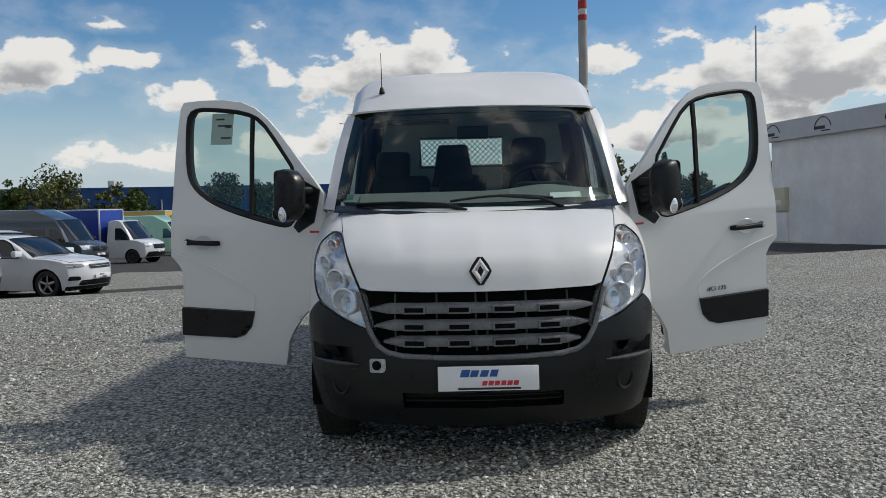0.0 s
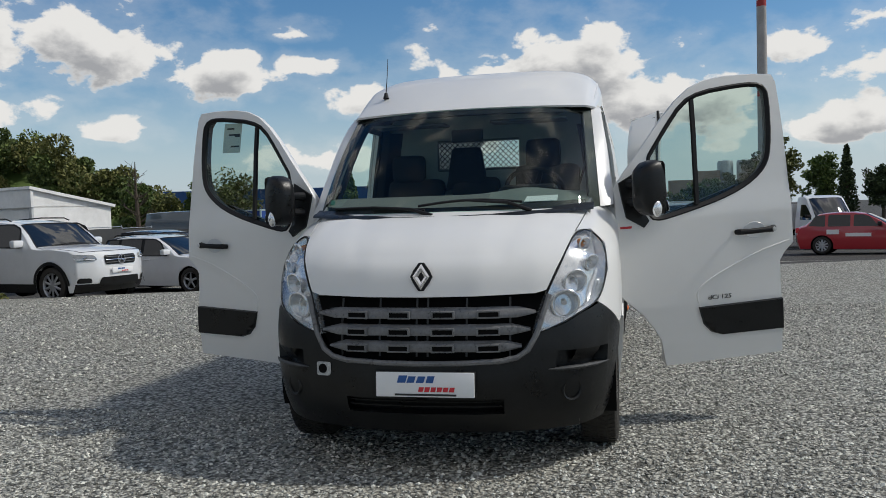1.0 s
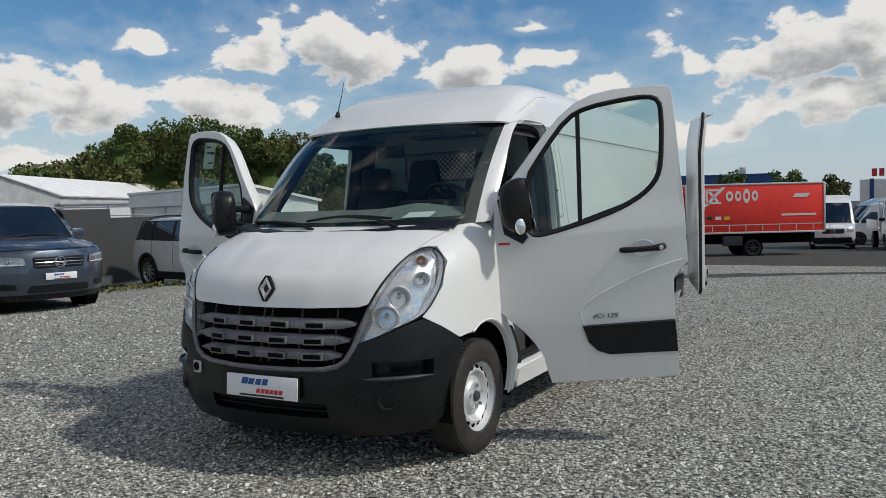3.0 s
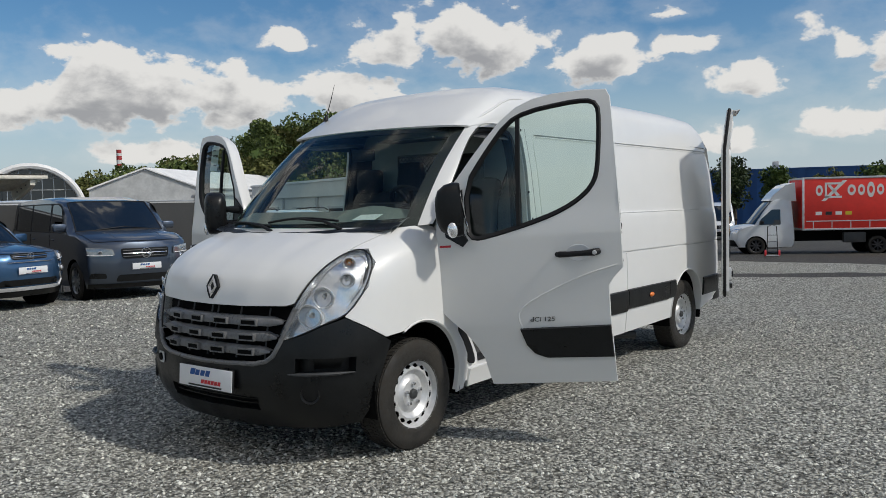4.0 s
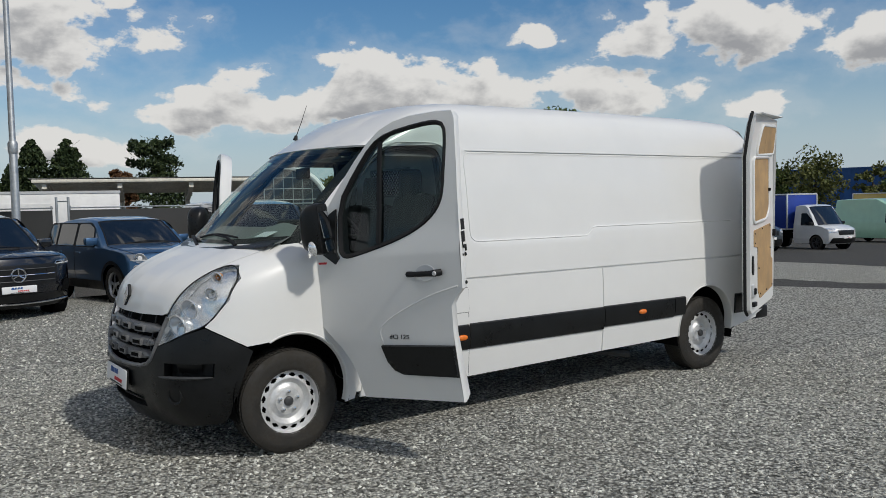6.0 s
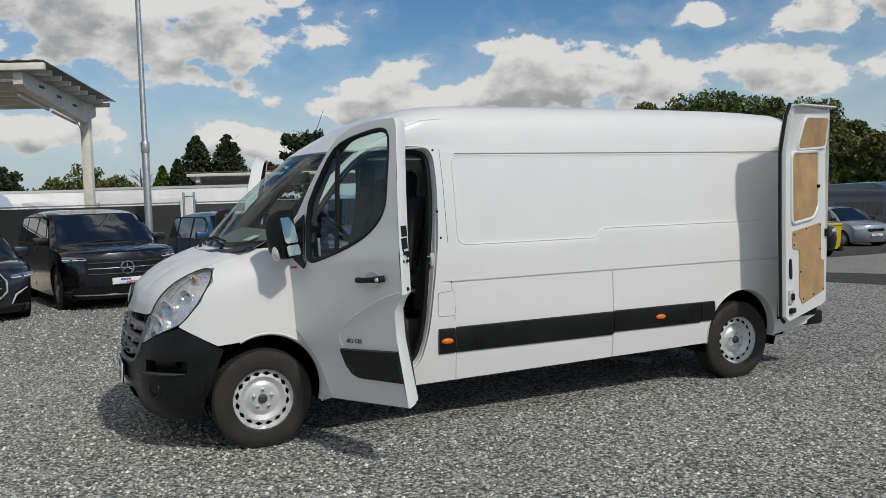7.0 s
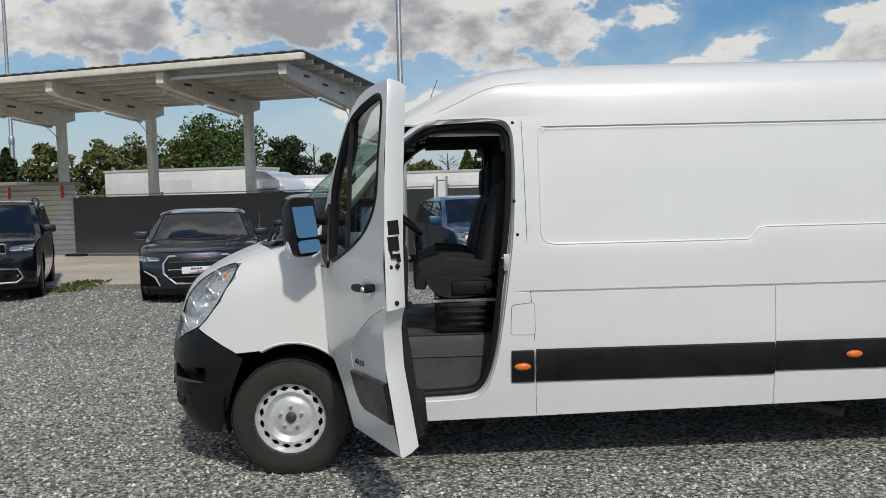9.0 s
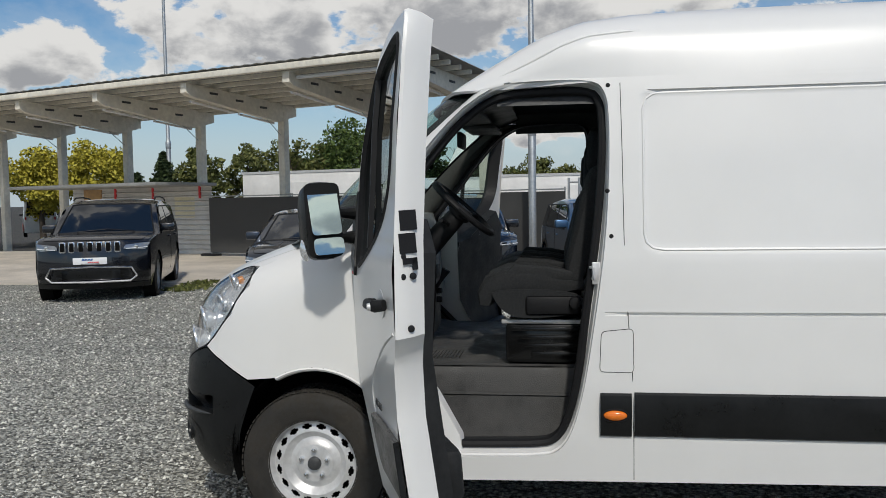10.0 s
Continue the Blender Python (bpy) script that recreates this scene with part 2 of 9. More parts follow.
class Shape:
    """A bmesh that shares corners, built face by face."""

    def __init__(self):
        self.bm, self.known = bmesh.new(), {}

    def vert(self, p):
        key = (round(p[0], 4), round(p[1], 4), round(p[2], 4))
        if key not in self.known:
            self.known[key] = self.bm.verts.new(p)
        return self.known[key]

    def face(self, points):
        vs = []
        for p in points:
            v = self.vert(p)
            if v not in vs:
                vs.append(v)
        if len(vs) > 2:
            try:
                return self.bm.faces.new(vs)
            except ValueError:
                return None

    def grid(self, rows, close=False):
        """Quads between rows of points of one length."""
        for r0, r1 in zip(rows, rows[1:]):
            n = len(r0)
            for i in range(n if close else n - 1):
                self.face((r0[i], r0[(i + 1) % n], r1[(i + 1) % n], r1[i]))
        return self

    def box(self, x0, x1, y0, y1, z0, z1, bevel=0.0, m=None):
        made = bmesh.ops.create_cube(self.bm, size=1.0)["verts"]
        t = Matrix.Translation(((x0 + x1) / 2, (y0 + y1) / 2, (z0 + z1) / 2)) @ Matrix.Diagonal((x1 - x0, y1 - y0, z1 - z0, 1))
        bmesh.ops.transform(self.bm, matrix=t, verts=made)
        if bevel:
            edges = list({e for v in made for e in v.link_edges})
            made = bmesh.ops.bevel(self.bm, geom=edges, offset=bevel, segments=2, affect="EDGES", profile=0.5)["verts"]
        if m is not None:
            bmesh.ops.transform(self.bm, matrix=m, verts=list(set(made)))
        return self

    def tube(self, points, radius, n=8, caps=True):
        """A round bar through points; radius a number or one for each point."""
        pts = [Vector(p) for p in points]
        radii = radius if isinstance(radius, (list, tuple)) else [radius] * len(pts)
        rows = []
        side = None
        for i, p in enumerate(pts):
            way = (pts[min(i + 1, len(pts) - 1)] - pts[max(i - 1, 0)]).normalized()
            if side is None:
                side = way.orthogonal().normalized()
            side = (side - way * side.dot(way)).normalized()
            up = way.cross(side)
            rows.append([p + radii[i] * (math.cos(k * math.tau / n) * side + math.sin(k * math.tau / n) * up) for k in range(n)])
        rings = [[self.bm.verts.new(q) for q in r] for r in rows]
        for r0, r1 in zip(rings, rings[1:]):
            for k in range(n):
                self.bm.faces.new((r0[k], r0[(k + 1) % n], r1[(k + 1) % n], r1[k]))
        if caps:
            self.bm.faces.new(rings[0][::-1])
            self.bm.faces.new(rings[-1])
        return self

    def lathe(self, profile, n=32, axis="x"):
        """Turned about an axis: (radius, along)."""
        rings = []
        for r, a in profile:
            ring = []
            for k in range(n):
                c, s = r * math.cos(k * math.tau / n), r * math.sin(k * math.tau / n)
                ring.append({"x": (a, c, s), "y": (c, a, s), "z": (c, s, a)}[axis])
            rings.append(ring)
        return self.grid(rings, close=True)

    def panel(self, outline, place, du, dv, holes=()):
        """The surface place(u, v) inside an outline of (u, v), in cells; du, dv: a cell's size or the cuts; holes: u0, u1, v0, v1."""
        us, vs = [p[0] for p in outline], [p[1] for p in outline]
        ucuts = sorted(set(list(du if not isinstance(du, float) else [du * k for k in range(math.floor(min(us) / du), math.ceil(max(us) / du) + 1)]) + [h[k] for h in holes for k in (0, 1)]))
        vcuts = sorted(set(list(dv if not isinstance(dv, float) else [dv * k for k in range(math.floor(min(vs) / dv), math.ceil(max(vs) / dv) + 1)]) + [h[k] for h in holes for k in (2, 3)]))
        flat = [Vector((u, v, 0)) for u, v in outline]
        pieces = [[outline[k] for k in t] for t in tessellate_polygon([flat])]
        for u0, u1 in zip(ucuts, ucuts[1:]):
            column = cut(cut(outline, 0, u0, 1), 0, u1, -1)
            if len(column) < 3:
                continue
            for v0, v1 in zip(vcuts, vcuts[1:]):
                if any(h[0] - 1e-6 <= u0 and u1 <= h[1] + 1e-6 and h[2] - 1e-6 <= v0 and v1 <= h[3] + 1e-6 for h in holes):
                    continue
                cell = cut(cut(column, 1, v0, 1), 1, v1, -1)
                if len(cell) < 3 or abs(area(cell)) < 1e-7:
                    continue
                if len(cell) == 4:
                    self.face([place(u, v) for u, v in cell])
                    continue
                for a in pieces:
                    if min(p[0] for p in a) < u1 and max(p[0] for p in a) > u0 and min(p[1] for p in a) < v1 and max(p[1] for p in a) > v0:
                        bit = cut(cut(cut(cut(a, 0, u0, 1), 0, u1, -1), 1, v0, 1), 1, v1, -1)
                        if len(bit) > 2 and abs(area(bit)) > 1e-8:
                            self.face([place(u, v) for u, v in bit])
        return self

    def slab(self, outline, z0, z1, m=None):
        """A flat outline in x, y, given thickness from z0 to z1."""
        low, high = [self.bm.verts.new((x, y, z0)) for x, y in outline], [self.bm.verts.new((x, y, z1)) for x, y in outline]
        n = len(outline)
        self.bm.faces.new(low[::-1]), self.bm.faces.new(high)
        for k in range(n):
            self.bm.faces.new((low[k], low[(k + 1) % n], high[(k + 1) % n], high[k]))
        if m is not None:
            bmesh.ops.transform(self.bm, matrix=m, verts=low + high)
        return self

    def thick(self, amount):
        """A second skin behind the first, joined along the open edges. Negative: to the back."""
        bm = self.bm
        bmesh.ops.recalc_face_normals(bm, faces=bm.faces[:])
        bm.normal_update()
        verts, faces = bm.verts[:], bm.faces[:]
        rim = [e for e in bm.edges if len(e.link_faces) == 1]
        twin = {v: bm.verts.new(v.co + v.normal * amount) for v in verts}
        for f in faces:
            bm.faces.new([twin[v] for v in reversed(f.verts)])
        for e in rim:
            a, b = e.verts
            f = e.link_faces[0]
            order = [l.vert for l in f.loops]
            if order[(order.index(a) + 1) % len(order)] is b:
                a, b = b, a
            bm.faces.new((a, b, twin[b], twin[a]))
        self.known = {}
        return self

    def turn(self, m):
        bmesh.ops.transform(self.bm, matrix=m, verts=self.bm.verts[:])
        return self

    def mirror(self):
        """Adds the other half, mirrored in x."""
        geom = self.bm.verts[:] + self.bm.edges[:] + self.bm.faces[:]
        made = bmesh.ops.duplicate(self.bm, geom=geom)["geom"]
        verts = [g for g in made if isinstance(g, bmesh.types.BMVert)]
        for v in verts:
            v.co.x = -v.co.x
        bmesh.ops.reverse_faces(self.bm, faces=[g for g in made if isinstance(g, bmesh.types.BMFace)])
        bmesh.ops.remove_doubles(self.bm, verts=self.bm.verts[:], dist=0.0005)
        return self


def soften(outline, closed=True, times=2):
    """Cuts the corners of an outline until it runs round."""
    for _ in range(times):
        pairs = list(zip(outline, outline[1:] + outline[:1])) if closed else list(zip(outline, outline[1:]))
        out = [] if closed else [outline[0]]
        for a, b in pairs:
            out += [tuple(p * 0.75 + q * 0.25 for p, q in zip(a, b)), tuple(p * 0.25 + q * 0.75 for p, q in zip(a, b))]
        outline = out if closed else out + [outline[-1]]
    return outline


def area(p):
    return 0.5 * sum(a[0] * b[1] - b[0] * a[1] for a, b in zip(p, p[1:] + p[:1]))


def cut(poly, axis, value, sign):
    """The part of an outline on one side of a line."""
    out = []
    for a, b in zip(poly, poly[1:] + poly[:1]):
        da, db = sign * (a[axis] - value), sign * (b[axis] - value)
        if da >= 0:
            out.append(a)
        if (da > 0 > db) or (da < 0 < db):
            k = da / (da - db)
            out.append((a[0] + k * (b[0] - a[0]), a[1] + k * (b[1] - a[1])))
    return out


def finish(ob_name, shape, mat, smooth=35):
    me = bpy.data.meshes.new(ob_name)
    bm = shape.bm
    bmesh.ops.recalc_face_normals(bm, faces=bm.faces[:])
    bm.to_mesh(me)
    bm.free()
    me.materials.append(mat)
    if smooth:
        me.polygons.foreach_set("use_smooth", [True] * len(me.polygons))
        me.set_sharp_from_angle(angle=radians(smooth))
    return me


def part(name, shape, mat, parent, label="", smooth=35):
    ob = new(name, finish(name, shape, mat, smooth))
    ob.parent = parent
    return tagged(ob, label)


def thing(name, label, category, m=None, group=""):
    ob = new(name)
    ob.empty_display_size = 0.2
    if m is not None:
        ob.matrix_world = m
    return tagged(ob, label, category, group)


def structure(name, shape, mat, label, category, smooth=35, kind="structure"):
    return tagged(new(name, finish(name, shape, mat, smooth)), label, category, kind=kind)


def interp(x, xs, ys):
    return float(np.interp(x, xs, ys))


def arc(cx, cy, r, a0, a1, n):
    return [(cx + r * math.cos(radians(a0 + (a1 - a0) * k / n)), cy + r * math.sin(radians(a0 + (a1 - a0) * k / n))) for k in range(n + 1)]


def rounded(points, r, n=4):
    """An outline with its corners rounded."""
    out, m = [], len(points)
    for i, p in enumerate(points):
        p, a, b = Vector(p), Vector(points[i - 1]), Vector(points[(i + 1) % m])
        ra = min(r, 0.45 * (a - p).length, 0.45 * (b - p).length)
        s, e2 = p + (a - p).normalized() * ra, p + (b - p).normalized() * ra
        for k in range(n + 1):
            t = k / n
            q = s * (1 - t) ** 2 + p * 2 * t * (1 - t) + e2 * t ** 2
            out.append((q.x, q.y))
    return out

# ---- ground ----
def smooth_step(a, b, x):
    t = min(1.0, max(0.0, (x - a) / (b - a)))
    return t * t * (3 - 2 * t)


YARD, EDGE = -0.40, 1.5


def yard_height(x, y):
    """The lower asphalt yard, which falls gently away."""
    return YARD - 0.021 * min(60.0, max(0.0, beyond(x, y) - 4.0))


def beyond(x, y):
    """How far a place lies past the edge of the gravel, towards the lower yard."""
    return (y - (12.6 + 0.42 * x)) * 0.92


def gravel_height(x, y):
    wave = 0.018 * noise.noise((x * 0.35, y * 0.35, 0)) + 0.008 * noise.noise((x * 1.7, y * 1.7, 3))
    calm = smooth_step(2.0, 5.0, max(abs(x), abs(y - 2.2) - 3))
    return wave * (0.25 + 0.75 * calm) + (YARD - 0.05) * smooth_step(0.2, 2.4, beyond(x, y))


def ground_material(name, stones, dark, light, dirt, bump, patch):
    """Loose stones or tarmac: cells of several sizes in several greys, with patches of dirt and shade painted between
    the stones.
    """
    m = bpy.data.materials.new(name)
    m.use_nodes = True
    nodes, links = m.node_tree.nodes, m.node_tree.links
    p = nodes["Principled BSDF"]
    p.inputs["Roughness"].default_value, p.inputs["Specular IOR Level"].default_value = 0.85, 0.25
    where = nodes.new("ShaderNodeTexCoord").outputs["Object"]
    heights, tone = [], []
    for scale in stones:
        v = nodes.new("ShaderNodeTexVoronoi")
        v.inputs["Scale"].default_value = scale
        links.new(where, v.inputs["Vector"])
        heights.append(v.outputs["Distance"]), tone.append(v.outputs["Color"])
    mixer = nodes.new("ShaderNodeMix")
    mixer.data_type = "RGBA"
    mixer.inputs[0].default_value = 0.45
    links.new(tone[0], mixer.inputs[6]), links.new(tone[1], mixer.inputs[7])
    bw = nodes.new("ShaderNodeRGBToBW")
    links.new(mixer.outputs[2], bw.inputs[0])
    ramp = nodes.new("ShaderNodeValToRGB")
    ramp.color_ramp.elements[0].position, ramp.color_ramp.elements[0].color = 0.15, (*dark, 1)
    ramp.color_ramp.elements[1].position, ramp.color_ramp.elements[1].color = 0.85, (*light, 1)
    links.new(bw.outputs[0], ramp.inputs[0])
    # shade between stones painted into the colour: darker away from each cell's middle
    gap_shade = nodes.new("ShaderNodeMapRange")
    gap_shade.inputs[1].default_value, gap_shade.inputs[2].default_value, gap_shade.inputs[3].default_value, gap_shade.inputs[4].default_value = 0.25, 0.75, 1.0, 0.22
    links.new(heights[0], gap_shade.inputs[0])
    big = nodes.new("ShaderNodeTexNoise")
    big.inputs["Scale"].default_value, big.inputs["Detail"].default_value = patch, 8
    links.new(where, big.inputs["Vector"])
    rng = nodes.new("ShaderNodeMapRange")
    rng.inputs[1].default_value, rng.inputs[2].default_value, rng.inputs[3].default_value, rng.inputs[4].default_value = 0.42, 0.68, 0.0, 0.55
    links.new(big.outputs[0], rng.inputs[0])
    dirty = nodes.new("ShaderNodeMix")
    dirty.data_type = "RGBA"
    links.new(rng.outputs[0], dirty.inputs[0]), links.new(ramp.outputs[0], dirty.inputs[6])
    dirty.inputs[7].default_value = (*dirt, 1)
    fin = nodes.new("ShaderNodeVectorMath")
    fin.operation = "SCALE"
    links.new(dirty.outputs[2], fin.inputs[0]), links.new(gap_shade.outputs[0], fin.inputs["Scale"])
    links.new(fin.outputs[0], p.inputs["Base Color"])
    last = None
    for h, d in zip(heights, (0.02, 0.01)):
        b = nodes.new("ShaderNodeBump")
        b.invert = True
        b.inputs["Strength"].default_value, b.inputs["Distance"].default_value = bump, d
        links.new(h, b.inputs["Height"])
        if last:
            links.new(last, b.inputs["Normal"])
        last = b.outputs[0]
    links.new(last, p.inputs["Normal"])
    return m


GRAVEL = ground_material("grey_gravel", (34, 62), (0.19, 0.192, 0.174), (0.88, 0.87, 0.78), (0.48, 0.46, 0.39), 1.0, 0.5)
ASPHALT = ground_material("worn_asphalt", (90, 260), (0.075, 0.073, 0.070), (0.135, 0.130, 0.122), (0.13, 0.12, 0.10), 0.25, 0.22)
CONCRETE = material("concrete_slab", (0.56, 0.50, 0.42), 0.85, grain=0.12, size=25, stain=0.25, stain_size=0.7, bump=0.3, bump_size=90)

sheet = Shape()
xs = [-3000, -800, -250, -120] + [-90 + 5 * k for k in range(37)] + [120, 300, 3000]
ys = [-3000, -300, -100, -40, -20] + [-10 + 5 * k for k in range(26)] + [150, 300, 900, 3000]
sheet.grid([[(x, y, yard_height(x, y) - 0.5 * (1 - smooth_step(-4.0, EDGE, beyond(x, y)))) for x in xs] for y in ys])
structure("ground", sheet, ASPHALT, "worn grey asphalt of the sales yard, reaching to the horizon", "asphalt")
sheet = Shape()
xs = [-11.6 + 0.4 * i for i in range(96)]
sheet.grid([[(x, y, gravel_height(x, y)) for x in xs] for y in [-26 + 0.4 * j for j in range(122)]])
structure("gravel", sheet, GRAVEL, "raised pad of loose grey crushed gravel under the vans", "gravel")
sheet = Shape()
sheet.slab([(-22, -34), (-10.9, -34), (-10.6, -3.0), (-13.4, -1.0), (-17.0, -1.0), (-22, -8)], -0.38, 0.012)
structure("pavement", sheet, CONCRETE, "pale worn concrete slab along the dark fence", "concrete slab")

# ---- the white van: nose towards -y, its left side towards +x ----
van = thing("panel_van", "white long panel van with front and rear doors standing open", "van")

SIDE_Z = [0.25, 0.50, 0.75, 1.00, 1.30, 1.80, 2.12, 2.25, 2.30, 2.34, 2.38, 2.41, 2.435, 2.455, 2.468, 2.477, 2.483, 2.485]
SIDE_X = [0.985, 1.015, 1.030, 1.026, 1.015, 0.962, 0.908, 0.877, 0.859, 0.838, 0.807, 0.772, 0.728, 0.670, 0.600, 0.480, 0.280, 0.0]


def half_width(z):
    if z < 1.9 or z > 2.30:
        return interp(z, SIDE_Z, SIDE_X)
    return (interp(z - 0.045, SIDE_Z, SIDE_X) + 2 * interp(z, SIDE_Z, SIDE_X) + interp(z + 0.04, SIDE_Z, SIDE_X)) / 4


def on_side(y, z, out=0.0):
    """A place on the left side of the body, with its pressed field and grooves."""
    x = half_width(z)
    low = 1.365 + 0.075 * smooth_step(2.80, 2.87, y)
    field = smooth_step(0.0, 0.035, min(y - 1.515, 0.6 * (y - 1.515) + 0.8 * (z - low) - 0.01, 0.6 * (y - 1.515) + 0.8 * (2.05 - z) - 0.01)) * smooth_step(low - 0.035, low + 0.01, z) * (1 - smooth_step(2.045, 2.055, z))
    x -= 0.007 * field
    if 1.45 < y and (abs(z - 1.078) < 0.0067 or (abs(z - 2.058) < 0.0067 and y > 1.56)):
        x -= 0.014
    if z < 1.07 and abs(y - 2.94) < 0.0035:
        x -= 0.010
    if y > 4.6:
        x -= 0.035 * smooth_step(4.6, 5.4, y)
    return (x + out, y, z)


# plan of the nose: share of the half width, and the way back from its tip
NOSE_U = [0.0, 0.30, 0.60, 0.75, 0.85, 0.92, 0.965, 0.99, 1.0, 1.0]
NOSE_V = [0.0, 0.02, 0.085, 0.145, 0.225, 0.325, 0.44, 0.56, 0.72, 2.0]
NOSE_Q = [0.0]
for i in range(1, len(NOSE_U)):
    NOSE_Q.append(NOSE_Q[-1] + math.hypot(NOSE_U[i] - NOSE_U[i - 1], NOSE_V[i] - NOSE_V[i - 1]))
TIP_Z = [0.20, 0.28, 0.36, 0.50, 0.70, 0.82, 0.95, 1.05, 1.13, 1.20, 1.27, 1.33, 1.38, 1.43]
TIP_Y = [-0.74, -0.80, -0.845, -0.872, -0.862, -0.842, -0.806, -0.782, -0.742, -0.675, -0.565, -0.425, -0.285, -0.145]


def smoothed(xs, ys, x):
    """Interpolates with soft corners."""
    h = 0.03
    return (interp(x - h, xs, ys) + 2 * interp(x, xs, ys) + interp(x + h, xs, ys)) / 4


def on_nose(q, z, out=0.0):
    """A place on the front of the body: q runs along its plan from the tip to the side."""
    u, v = smoothed(NOSE_Q, NOSE_U, abs(q)), smoothed(NOSE_Q, NOSE_V, abs(q))
    if abs(q) < 0.03:
        u, v = interp(abs(q), NOSE_Q, NOSE_U), interp(abs(q), NOSE_Q, NOSE_V)
    w = half_width(max(z, 0.25)) * (1 - 0.03 * smooth_step(1.1, 1.45, z) * (1 - smooth_step(0.45, 0.75, v)))
    nx, ny = u ** 3, -(1 - u ** 3)
    return (math.copysign(w * u + out * nx, q), smoothed(TIP_Z, TIP_Y, z) + v + out * ny, z)


def qx(x, z):
    return interp(abs(x) / half_width(z), NOSE_U[:9], NOSE_Q[:9])


def qy(y, z):
    return interp(y - smoothed(TIP_Z, TIP_Y, z), NOSE_V, NOSE_Q)


def nx(*points):
    return [(qx(x, z), z) for x, z in points]


def ny(*points):
    return [(qy(y, z), z) for y, z in points]


# side of the load space with the sill, both wheel arches cut out
FRONT_ARCH = [(0.40 * math.cos(radians(t)) + 0.03, 0.40 + 0.425 * math.sin(radians(t))) for t in range(-16, 200, 9)]
REAR_ARCH = [(4.36 + 0.405 * math.cos(radians(t)), 0.42 + 0.405 * math.sin(radians(t))) for t in range(190, -14, -8)]
OPENING = [(0.56, 0.415), (0.75, 0.415), (1.08, 0.425), (1.157, 0.45), (1.215, 0.54), (1.268, 0.73), (1.32, 1.06), (1.368, 1.41), (1.386, 1.75),
           (1.386, 1.95), (1.375, 2.06), (1.32, 2.122), (1.04, 2.122), (0.93, 2.114), (0.835, 2.085), (0.73, 2.012), (0.645, 1.93), (0.535, 1.80)]
OPENING = soften(OPENING, closed=False)
FRONT_END = next(i for i, p in enumerate(OPENING) if p[0] < 0.90 and p[1] > 1.9)
SIDE_U = sorted([0.4 + 0.12 * k for k in range(42)] + [1.505, 1.516, 1.53, 1.544, 1.555, 2.79, 2.80, 2.82, 2.835, 2.85, 2.87, 2.934, 2.937, 2.943, 2.946])
SIDE_V = sorted([0.28 + 0.06 * k for k in range(13)] + [1.062, 1.0695, 1.0715, 1.0845, 1.0865, 1.12, 1.2, 1.3, 1.335, 1.345, 1.355, 1.365, 1.39, 1.42, 1.43, 1.44, 1.47]
                + [1.55 + 0.08 * k for k in range(6)] + [2.03, 2.044, 2.0495, 2.0515, 2.0645, 2.0665, 2.1, 2.15])
side_outline = [(0.53, 0.30), (1.3, 0.315), (3.955, 0.36)] + REAR_ARCH + [(4.78, 0.36), (5.30, 0.44), (5.325, 1.2), (5.28, 1.9), (5.20, 2.14), (1.02, 2.125)] + OPENING[:FRONT_END][::-1]
side = Shape().panel(side_outline, on_side, SIDE_U, SIDE_V)
side.thick(-0.02)
part("side_panel", side, WHITE, van, "white pressed steel side")
other = Shape().panel([(0.53, 0.30), (1.3, 0.315), (3.955, 0.36)] + REAR_ARCH + [(4.78, 0.36), (5.30, 0.44), (5.325, 1.2), (5.28, 1.9), (5.20, 2.14), (1.02, 2.125)] + OPENING[:FRONT_END][::-1], on_side, SIDE_U, SIDE_V)
other.turn(Matrix.Diagonal((-1, 1, 1, 1))).thick(-0.02)
part("side_panel", other, WHITE, van)

# roof: rises from the windscreen's top edge to the load space
ROOF_Y = [0.52, 0.62, 0.75, 0.89, 1.03, 1.25, 1.50, 1.80, 2.4, 3.5, 4.6, 5.05, 5.17, 5.22]
ROOF_Z = [2.100, 2.165, 2.240, 2.312, 2.378, 2.446, 2.474, 2.484, 2.487, 2.487, 2.475, 2.45, 2.40, 2.36]


def on_roof(y, s):
    """s: 0 at the gutter, 1 at the middle."""
    z0 = 2.11 + 0.2 * s
    z = interp(s, [0, 0.1, 0.22, 0.36, 0.5, 0.7, 0.85, 1], [2.11, 2.20, 2.29, 2.37, 2.425, 2.462, 2.478, 2.485])
    x = half_width(z) if s < 1 else 0.0
    rise = (interp(y, ROOF_Y, ROOF_Z) - 2.085) / (2.485 - 2.085)
    x = x if rise >= 1 else x - 0.045 * (1 - rise) * (x / 0.9)
    x += 0.055 * math.sin(math.pi * min(1.0, s / 0.75)) * (1 - smooth_step(0.9, 1.9, y))
    bow = (0.17 * (x / 0.85) ** 2 + 1.5 * max(0.0, x - 0.81)) * (1 - smooth_step(0.55, 1.5, y))
    return (x, y + bow, 2.085 + (z - 2.085) * rise)


roof = Shape().grid([[on_roof(y, k / 28) for k in range(29)] for y in [0.52 + 0.05 * i for i in range(20)] + [1.5 + 0.25 * i for i in range(14)] + [5.0, 5.05, 5.11, 5.17, 5.22]])
roof.mirror().thick(-0.015)
part("roof", roof, WHITE, van, "high white steel roof")

